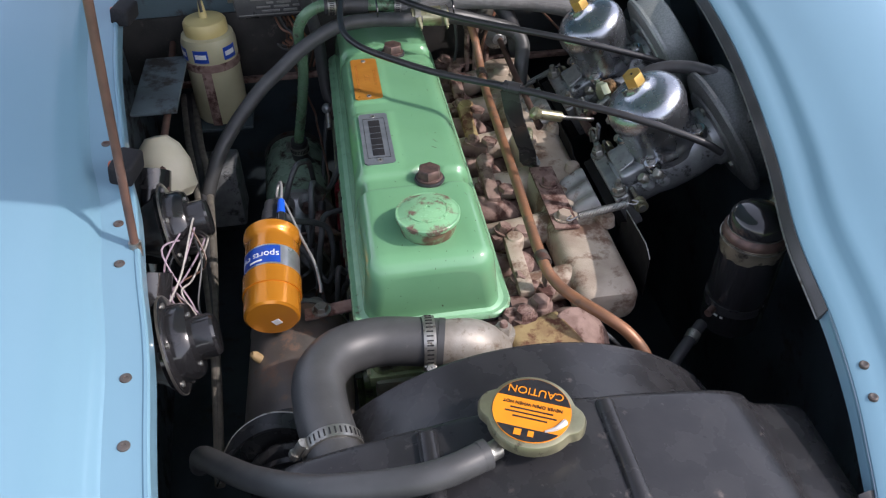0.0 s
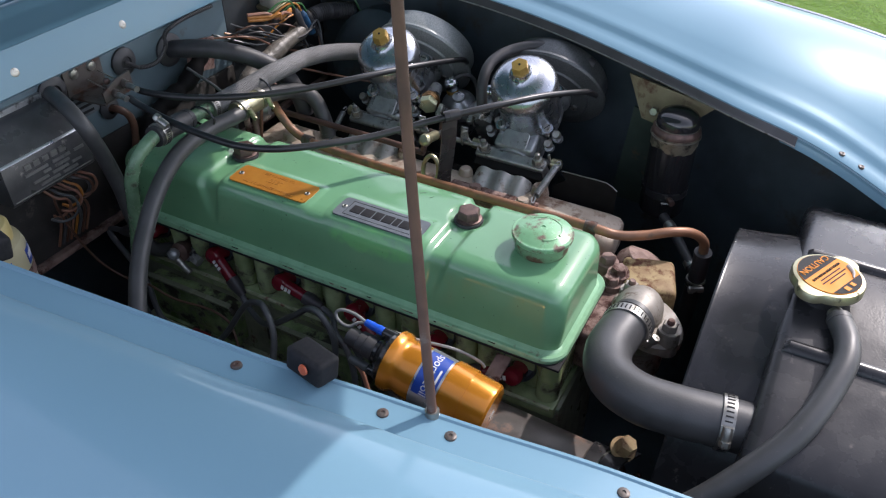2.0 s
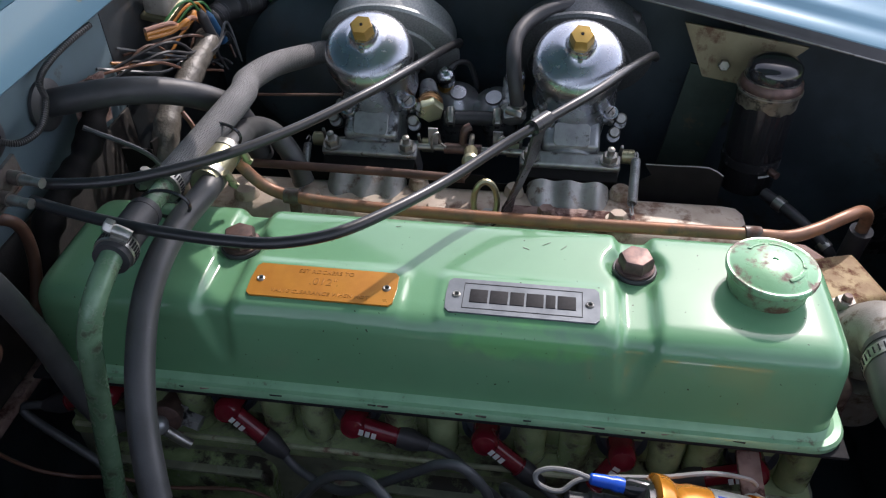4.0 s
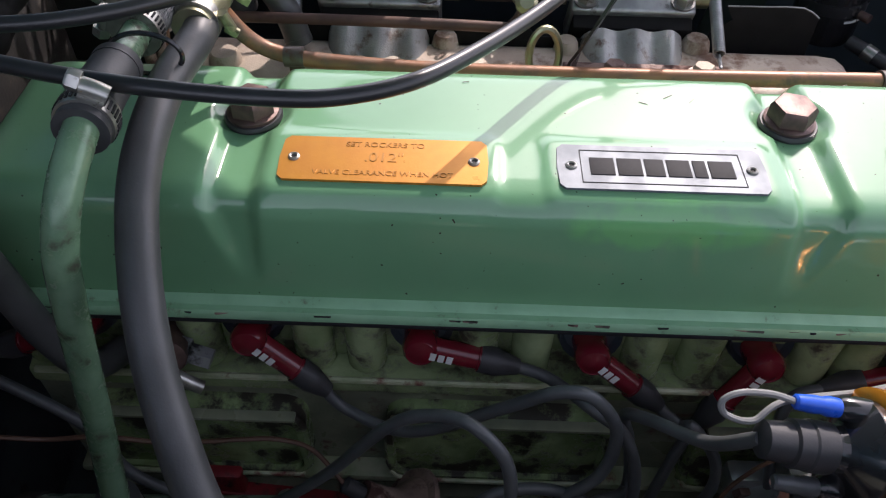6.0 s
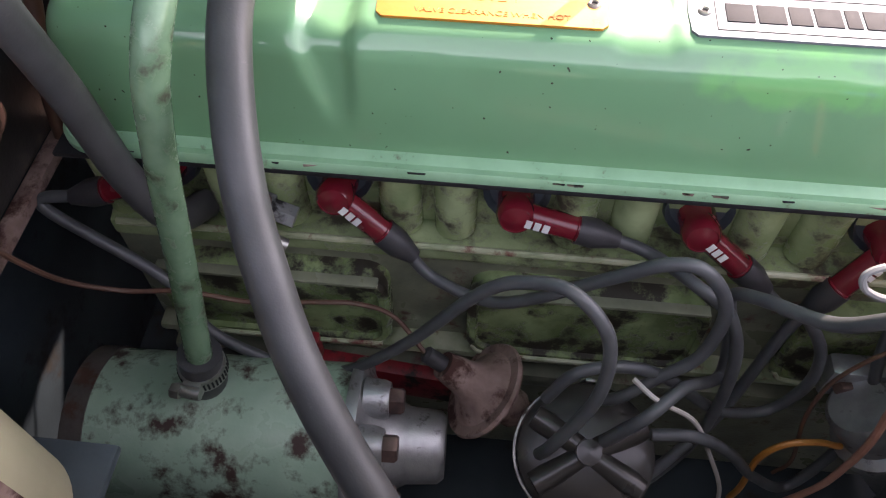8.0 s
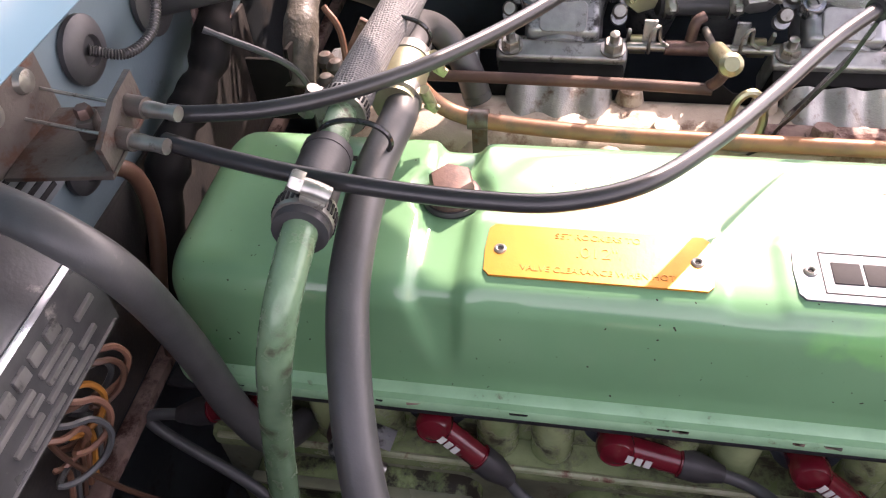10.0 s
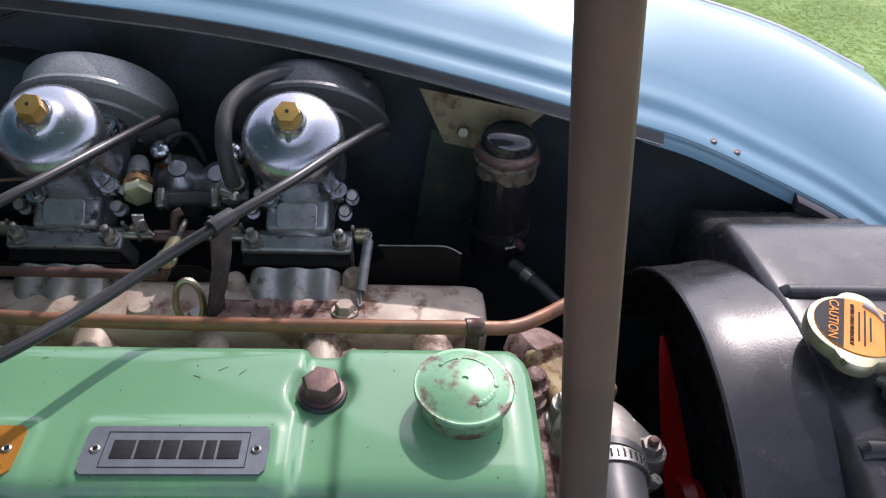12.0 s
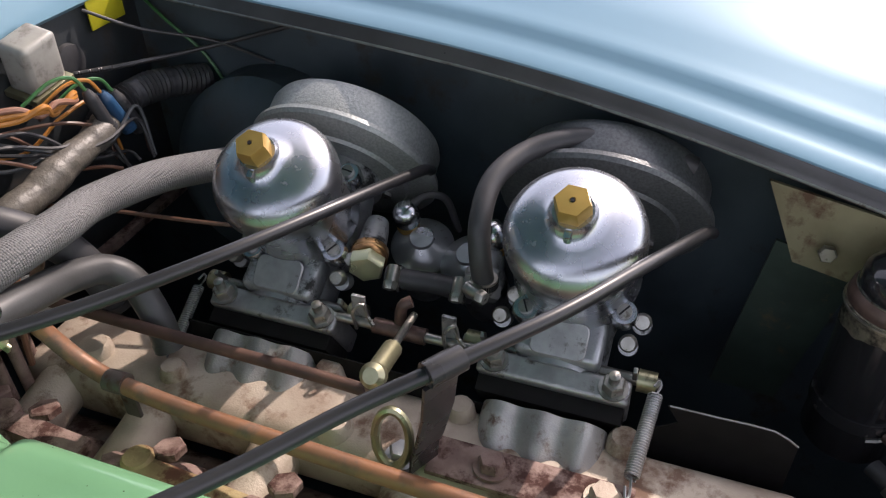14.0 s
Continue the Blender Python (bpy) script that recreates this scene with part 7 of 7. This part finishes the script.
wb = thing("washer_bottle", "yellowed plastic washer bottle with a cream screw cap", "washer bottle", (-0.262, 0.285, 0.685))
mw = Matrix.Translation((-0.262, 0.288, 0.698))
part("bottle", lathe([(0, 0), (0.036, 0), (0.0385, 0.004), (0.039, 0.1), (0.0395, 0.102), (0.0395, 0.125), (0.037, 0.134), (0.03, 0.137), (0, 0.137)], mw, 44), M_BOTTLE, wb)
part("cap", lathe([(0, 0.136), (0.031, 0.136), (0.0315, 0.14), (0.031, 0.152), (0.0285, 0.155), (0.006, 0.158), (0, 0.158)], mw, 40), M_CREAM, wb, "cream screw cap")
part("spout", lathe([(0, 0.157), (0.0065, 0.157), (0.005, 0.168), (0.0035, 0.182), (0, 0.182)], mw, 14), M_CREAM, wb)
part("strap", lathe([(0.0385, 0.088), (0.0402, 0.088), (0.0402, 0.1), (0.0385, 0.1)], mw, 40), M_RUSTY, wb, "rusty steel retaining strap")
part("upright_strap", box((0.002, 0.014, 0.088), mw @ Matrix.Rotation(radians(-100), 4, "Z") @ Matrix.Translation((0.0396, 0, 0.045)), 0.0005), M_RUSTY, wb)
for a in (-155, -105, -40):
    n = 8
    angs = [radians(a - 16 + 32 * k / n) for k in range(n + 1)]
    lb = part("label", loft([[mw @ Vector((r * math.cos(q), r * math.sin(q), h)) for q, r in [(q, 0.0396) for q in angs] + [(q, 0.0399) for q in reversed(angs)]] for h in (0.104, 0.123)]), M_LABEL, wb, "blue label")
    angs = [radians(a - 12 + 24 * k / n) for k in range(n + 1)]
    part("print_bar", loft([[mw @ Vector((r * math.cos(q), r * math.sin(q), h)) for q, r in [(q, 0.0399) for q in angs] + [(q, 0.0401) for q in reversed(angs)]] for h in (0.11, 0.117)]), M_WHITE, lb)
solo("bottle_shelf", box((0.09, 0.09, 0.006), Matrix.Translation((-0.262, 0.287, 0.6945)), 0.002), M_INNER, "dark steel shelf under the washer bottle", "shelf")
hose("washer_tube", [(-0.262, 0.283, 0.865), (-0.262, 0.29, 0.9), (-0.256, 0.318, 0.93), (-0.25, 0.338, 0.934)], 0.0022, M_RUBBER, "thin washer tube to the bulkhead", "tube", 8)

for k, (x, y, z) in enumerate(((-0.29, -0.082, 0.765), (-0.27, -0.27, 0.762))):
    h = thing("horn", "glossy black round horn with a screwed rim on the inner wing", "horn", (x, y, z - 0.04), "horns")
    mh = axis((x, y, z), (0.97, 0.12, 0.1)) @ Matrix.Scale(0.93, 4)
    part("rear_shell", lathe([(0, -0.045), (0.024, -0.045), (0.03, -0.03), (0.04, -0.012), (0.05, -0.004), (0.05, 0.0), (0, 0.0)], mh, 40), M_GLOSS, h)
    part("rim", lathe([(0, 0), (0.0525, 0), (0.0535, 0.002), (0.0525, 0.005), (0.047, 0.007), (0, 0.007)], mh, 44), M_GLOSS, h)
    part("dome", lathe([(0, 0.006), (0.042, 0.006), (0.0415, 0.02), (0.038, 0.026), (0.024, 0.028), (0.0235, 0.046), (0.021, 0.049), (0, 0.05)], mh, 36), M_GLOSS, h)
    part("bright_ring", lathe([(0.0528, 0.001), (0.0542, 0.001), (0.0542, 0.0035), (0.0528, 0.0035)], mh, 44), M_STEEL, h, "worn bright rim edge")
    for a in range(6):
        q = radians(60 * a + 15)
        part("rim_screw", lathe([(0, 0.006), (0.0035, 0.006), (0.0032, 0.0085), (0, 0.009)], mh @ Matrix.Translation((0.0475 * math.cos(q), 0.0475 * math.sin(q), 0)), 10), M_STEEL, h)
        if a % 2:
            part("dome_screw", lathe([(0, 0.02), (0.003, 0.02), (0.0028, 0.029), (0, 0.0295)], mh @ Matrix.Translation((0.03 * math.cos(q), 0.03 * math.sin(q), 0)), 10), M_STEEL, h)
    part("trumpet", tube([(x - 0.02, y, z - 0.03), (x - 0.035, y + 0.05, z - 0.02), (x - 0.03, y + 0.09, z + 0.02)], 0.026, 20, 6), M_GLOSS, h)
M_CASING = surf("pale_cream_plastic", (0.62, 0.58, 0.45), (0.54, 0.5, 0.37), 0.4, 0, 20, 0.05)
solo("cream_casing", lathe([(0, 0), (0.03, 0.0), (0.04, 0.012), (0.039, 0.05), (0.03, 0.075), (0.016, 0.09), (0, 0.092)], axis((-0.305, 0.02, 0.735), (-0.1, 0.4, 0.85)) @ Matrix.Scale(0.86, 4), 32), M_CASING, "cream plastic casing behind the horns", "casing")
solo("fuse_box", box((0.06, 0.07, 0.10), Matrix.Translation((-0.275, 0.2, 0.615)), 0.006), M_ALU_DARK, "dusty grey metal box low on the inner wing", "metal box")
solo("inner_shelf", box((0.06, 0.16, 0.006), Matrix.Translation((-0.325, 0.2, 0.80)), 0.002), M_INNER_BLUE, "dusty blue-grey shelf on the inner wing", "shelf")
random.seed(9)
for k in range(9):
    x, y = -0.262 + random.uniform(-0.01, 0.02), random.uniform(-0.19, -0.12)
    hose("wire", [(x, -0.02 - 0.006 * k, 0.745), (x + random.uniform(-0.01, 0.02), -0.09, 0.765 + random.uniform(-0.02, 0.02)), (x + random.uniform(-0.03, 0.02), y, 0.775 + random.uniform(-0.03, 0.012)), (x + random.uniform(-0.03, 0.01), y - 0.04, 0.75 + random.uniform(-0.02, 0.02)), (x + 0.005, -0.2, 0.72)], 0.0011, (M_WIRE_LILAC, M_LEAD, M_WIRE_WHITE, M_WIRE_LILAC, M_WIRE_BROWN)[k % 5], ("thin lilac wire over the horns", "thin grey wire over the horns", "thin white wire over the horns", "thin lilac wire over the horns", "thin brown wire over the horns")[k % 5], "wire", 6)
for k in range(3):
    hose("harness", [(-0.326 + 0.008 * k, 0.33, 0.71), (-0.308 + 0.008 * k, 0.2, 0.705), (-0.29 + 0.008 * k, 0.1, 0.70), (-0.272 + 0.006 * k, -0.04, 0.69), (-0.25, -0.2, 0.675), (-0.24, -0.36, 0.65)], 0.0055, M_RUBBER if k % 2 else M_TAPE, "taped dark wiring harness along the inner wing", "wiring harness", 10)
hose("inner_pipe", [(-0.322, 0.33, 0.80), (-0.312, 0.15, 0.79), (-0.306, 0.03, 0.79), (-0.30, -0.03, 0.76)], 0.0048, M_ROD, "rusty thin pipe along the inner wing", "pipe", 10)

# wiring and relay at the back right corner
M_RELAY = surf("dusty_translucent_plastic", (0.36, 0.35, 0.32), (0.28, 0.27, 0.25), 0.35, 0, 60, 0.15, 500, (0.2, 0.19, 0.17), 60, 0.3)
rl = thing("relay", "dusty translucent relay box on the bulkhead", "relay", (0.285, 0.325, 0.9))
mrl = Matrix.Translation((0.285, 0.318, 0.925)) @ Matrix.Rotation(0.2, 4, "X") @ Matrix.Rotation(-0.15, 4, "Y")
part("case", box((0.034, 0.026, 0.042), mrl, 0.005, None, 3), M_RELAY, rl)
part("foot", box((0.042, 0.03, 0.006), mrl @ Matrix.Translation((0, 0, -0.023)), 0.0015), M_BRASS_PALE, rl)
for dx in (-0.009, 0.009):
    part("prong", box((0.006, 0.003, 0.03), mrl @ Matrix.Translation((dx, 0, -0.036)), 0.0005), M_BOLT, rl)
random.seed(12)
for k in range(9):
    y = 0.31 + random.uniform(-0.02, 0.015)
    hose("wire", [(0.15 + 0.008 * k, 0.335, 0.89 + random.uniform(-0.02, 0.02)), (0.2 + 0.008 * k, y - 0.01, 0.88 + random.uniform(-0.015, 0.02)), (0.245 + 0.007 * k, y - 0.02, 0.868 + random.uniform(-0.015, 0.015)), (0.29 + 0.006 * k, y - 0.02, 0.86 + random.uniform(-0.025, 0.02)), (0.3 + 0.004 * k, y - 0.03, 0.83)], 0.0016, (M_WIRE_ORANGE if k == 5 else M_WIRE_FADED, M_RUBBER, M_LEAD, M_WIRE_BROWN, M_RUBBER)[k % 5], ("thin orange wire in a tangle by the bulkhead" if k == 5 else "thin faded brown wire in a tangle by the bulkhead", "thin black wire in a tangle by the bulkhead", "thin grey wire in a tangle by the bulkhead", "thin brown wire in a tangle by the bulkhead", "thin black wire in a tangle by the bulkhead")[k % 5], "wire", 6)
hose("taped_harness", [(0.31, 0.292, 0.862), (0.297, 0.286, 0.863), (0.272, 0.284, 0.861), (0.251, 0.283, 0.86), (0.219, 0.282, 0.854), (0.189, 0.282, 0.852), (0.16, 0.28, 0.838), (0.135, 0.278, 0.81)], 0.0118, M_TAPE, "creased cloth-taped wiring harness", "wiring harness", 18, 14, lambda f: 1.02 + 0.07 * math.sin(f * 14 + 1) + 0.035 * math.sin(f * 37 + 2) + 0.025 * math.sin(f * 101) * math.sin(f * 9))
for (x0, z0), (x1, z1), r, m, colour in (((0.296, 0.9), (0.303, 0.866), 0.0055, M_RUBBER, "black"), ((0.31, 0.892), (0.322, 0.856), 0.0058, M_CONNECT, "blue"), ((0.322, 0.888), (0.334, 0.85), 0.0058, M_RUBBER, "black")):
    cn = thing("wire_connector", colour + " plastic wire connector in the loom by the relay", "connector", (x1, 0.285, z1), "loom connectors")
    a, b = Vector((x0, 0.287, z0)), Vector((x1, 0.281, z1))
    part("shell", tube([a, a.lerp(b, 0.15), a.lerp(b, 0.3), a.lerp(b, 0.65), b], r, 12, 3, None, lambda f: 0.55 + 0.45 * min(1.0, f * 3)), m, cn)
    part("lip", lathe([(0, -0.002), (r * 1.15, -0.002), (r * 1.15, 0.002), (0, 0.002)], axis(b, b - a), 14), m, cn)
    hose("wire", [a, a + Vector((-0.006, 0.004, 0.012)), a + Vector((-0.022, 0.01, 0.014)), a + Vector((-0.045, 0.018, 0.004))], 0.0015, M_WIRE_ORANGE if colour == "blue" else M_WIRE_GREEN, "thin " + ("orange" if colour == "blue" else "green") + " wire into a loom connector", "wire", 6)
for k in range(3):
    hose("wire", [(0.205, 0.3, 0.918 - 0.004 * k), (0.231, 0.287, 0.914 - 0.004 * k), (0.246, 0.283 - 0.003 * k, 0.903 + 0.004 * k), (0.262, 0.282 + 0.003 * k, 0.906 - 0.005 * k), (0.281, 0.285, 0.898 + 0.003 * k), (0.294, 0.298, 0.895)], 0.0024, M_WIRE_ORANGE if k else M_WIRE_FADED, "orange-brown wires twisted together under the relay", "wire", 8)
hose("thin_pipe", [(0.222, 0.29, 0.84), (0.232, 0.25, 0.8395), (0.247, 0.17, 0.8355), (0.256, 0.135, 0.833), (0.262, 0.12, 0.83)], 0.0016, M_WIRE_BROWN, "thin bare copper-brown pipe to the rear carburettor", "pipe", 8)
hose("corrugated_hose", [(0.42, 0.27, 0.86), (0.37, 0.29, 0.87), (0.33, 0.30, 0.865), (0.30, 0.30, 0.85)], 0.013, M_RUBBER, "black corrugated plastic wiring conduit", "conduit", 14, 24, lambda f: 1 + 0.09 * math.sin(f * 240))
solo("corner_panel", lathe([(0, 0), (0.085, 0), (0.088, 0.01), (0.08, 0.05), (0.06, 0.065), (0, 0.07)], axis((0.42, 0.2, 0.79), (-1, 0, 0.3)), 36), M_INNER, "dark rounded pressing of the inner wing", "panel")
hose("draped_harness", [(0.13, 0.318, 0.9), (0.11, 0.312, 0.885), (0.082, 0.31, 0.868), (0.056, 0.312, 0.858), (0.03, 0.316, 0.848), (0.008, 0.32, 0.83), (-0.012, 0.322, 0.795), (-0.02, 0.322, 0.75)], 0.0115, M_SHIELD, "black creased rubber-covered harness draped down the bulkhead", "wiring harness", 14, 8, lambda f: 1 + 0.12 * math.sin(f * 31) + 0.07 * math.sin(f * 67))
grommet(-0.03, 0.872, 0.014, "black rubber grommet with a brown hose")
hose("brown_hose", [(-0.03, 0.336, 0.872), (-0.026, 0.322, 0.871), (-0.018, 0.318, 0.86), (-0.015, 0.318, 0.84), (-0.022, 0.318, 0.815), (-0.04, 0.32, 0.78), (-0.05, 0.322, 0.74)], 0.0048, M_WIRE_BROWN, "brown rubber hose out of the bulkhead grommet", "hose", 12)
pb = thing("lever_bracket", "black steel bracket holding the throttle lever boss", "bracket", (0.13, 0.28, 0.83))
part("plate", box((0.045, 0.003, 0.05), Matrix.Translation((0.15, 0.282, 0.815)) @ Matrix.Rotation(0.15, 4, "Y"), 0.001), M_SHIELD, pb)
part("fold", box((0.003, 0.03, 0.05), Matrix.Translation((0.129, 0.296, 0.812)), 0.001), M_SHIELD, pb)
mp = thing("rusty_plate", "rusty drilled plate behind the heater hoses", "plate", (0.13, 0.32, 0.87))
part("sheet", box((0.05, 0.003, 0.045), Matrix.Translation((0.125, 0.322, 0.885)) @ Matrix.Rotation(0.2, 4, "Y"), 0.001), M_RUSTY, mp)
for dx, dz in ((-0.014, 0.01), (0.014, 0.012), (0.0, -0.012)):
    part("rivet", lathe([(0, 0), (0.004, 0), (0.003, 0.002), (0, 0.0025)], axis((0.125 + dx, 0.3205, 0.885 + dz), (0, -1, 0)), 12), M_BOLT, mp)
cyl = thing("wheel_pulley", "dull grey round lever boss at the back of the head", "lever boss", (0.16, 0.25, 0.79))
part("boss", lathe([(0, 0), (0.018, 0), (0.019, 0.006), (0.012, 0.009), (0.008, 0.016), (0, 0.016)], axis((0.165, 0.262, 0.802), (0, -1, 0)), 24), M_ALU_DARK, cyl)
part("lever", box((0.004, 0.008, 0.05), Matrix.Translation((0.165, 0.245, 0.825)) @ Matrix.Rotation(0.5, 4, "X"), 0.001), M_RUSTY, cyl)
for x, y, z in ((0.118, 0.252, 0.826), (0.13, 0.248, 0.83), (0.15, 0.262, 0.822)):
    rd = thing("push_rod_pin", "rusty upright linkage pin with a rounded head", "linkage pin", (x, y, 0.74), "linkage pins")
    part("stem", tube([(x, y, 0.74), (x + 0.001, y, z)], 0.0042, 12, 3), M_RUSTY, rd)
    part("head", lathe([(0, -0.004), (0.0062, -0.003), (0.0068, 0.002), (0.004, 0.006), (0, 0.0068)], Matrix.Translation((x + 0.001, y, z)), 16), M_BRKT, rd)
hose("thin_pipe", [(0.1, 0.262, 0.76), (0.104, 0.258, 0.8), (0.097, 0.262, 0.85), (0.085, 0.31, 0.885)], 0.0022, M_LEAD, "thin grey pipe behind the head", "pipe", 8)
hose("thin_pipe", [(0.14, 0.25, 0.765), (0.143, 0.246, 0.805), (0.158, 0.25, 0.84), (0.166, 0.262, 0.856)], 0.0024, M_WIRE_FADED, "thin brown pipe behind the head", "pipe", 8)

hose("spiral_conduit", [(0.328, 0.328, 0.894), (0.36, 0.3, 0.893), (0.42, 0.255, 0.892), (0.43, 0.18, 0.915)], 0.002, M_STRIP, "thin grey spiral-wound cable conduit behind the relay", "conduit", 10, 40, lambda f: 1 + 0.12 * math.sin(f * 420))
hose("spiral_conduit", [(0.36, 0.332, 0.936), (0.385, 0.3, 0.915), (0.42, 0.257, 0.897), (0.428, 0.2, 0.88)], 0.0015, M_STRIP, "thin grey spiral-wound cable conduit in the corner", "conduit", 10, 40, lambda f: 1 + 0.12 * math.sin(f * 420))
hose("wire", [(0.43, 0.335, 0.93), (0.42, 0.3, 0.91), (0.425, 0.27, 0.88), (0.428, 0.25, 0.84)], 0.0016, M_WIRE_GREEN, "thin green wire in the back corner", "wire", 6)
solo("paper_tag", box((0.042, 0.0015, 0.03), Matrix.Translation((0.387, 0.333, 0.931)), 0.0004), M_YELLOW, "yellow tag on the bulkhead corner", "tag")
solo("grommet", lathe([(0, 0), (0.016, 0), (0.015, 0.004), (0.008, 0.006), (0, 0.005)], axis((0.335, 0.337, 0.9), (0, -1, 0)), 24), M_RUBBER, "black rubber grommet behind the relay", "grommet", "bulkhead grommets")

solo("shield_edge", tube([(0.2195, -0.179, 0.7943), (0.2195, -0.21, 0.7945), (0.2195, -0.239, 0.7945), (0.2195, -0.254, 0.786)], 0.0007, 6, 2), M_STEEL, "bright top edge of the heat shield", "edge")

for y, x, z, w, m in ((0.2, 0.092, 0.762, 0.07, M_RUSTY), (0.085, 0.09, 0.76, 0.085, M_BONE), (-0.05, 0.09, 0.76, 0.08, M_RUSTY), (-0.215, 0.09, 0.762, 0.085, M_MANIFOLD)):
    cbx = thing("manifold_clamp_bar", "rust-stained iron clamp bar between head and manifolds", "clamp bar", (x, y, z), "manifold clamp bars")
    part("bar", box((0.017, w, 0.013), Matrix.Translation((x, y, z)) @ Matrix.Rotation(0.1, 4, "X"), 0.004, None, 2), m, cbx)
    part("lug", lathe([(0, -0.008), (0.0105, -0.008), (0.0105, 0.006), (0.0085, 0.0085), (0, 0.0085)], Matrix.Translation((x + 0.004, y + w / 2 - 0.004, z + 0.003)), 18), m, cbx)
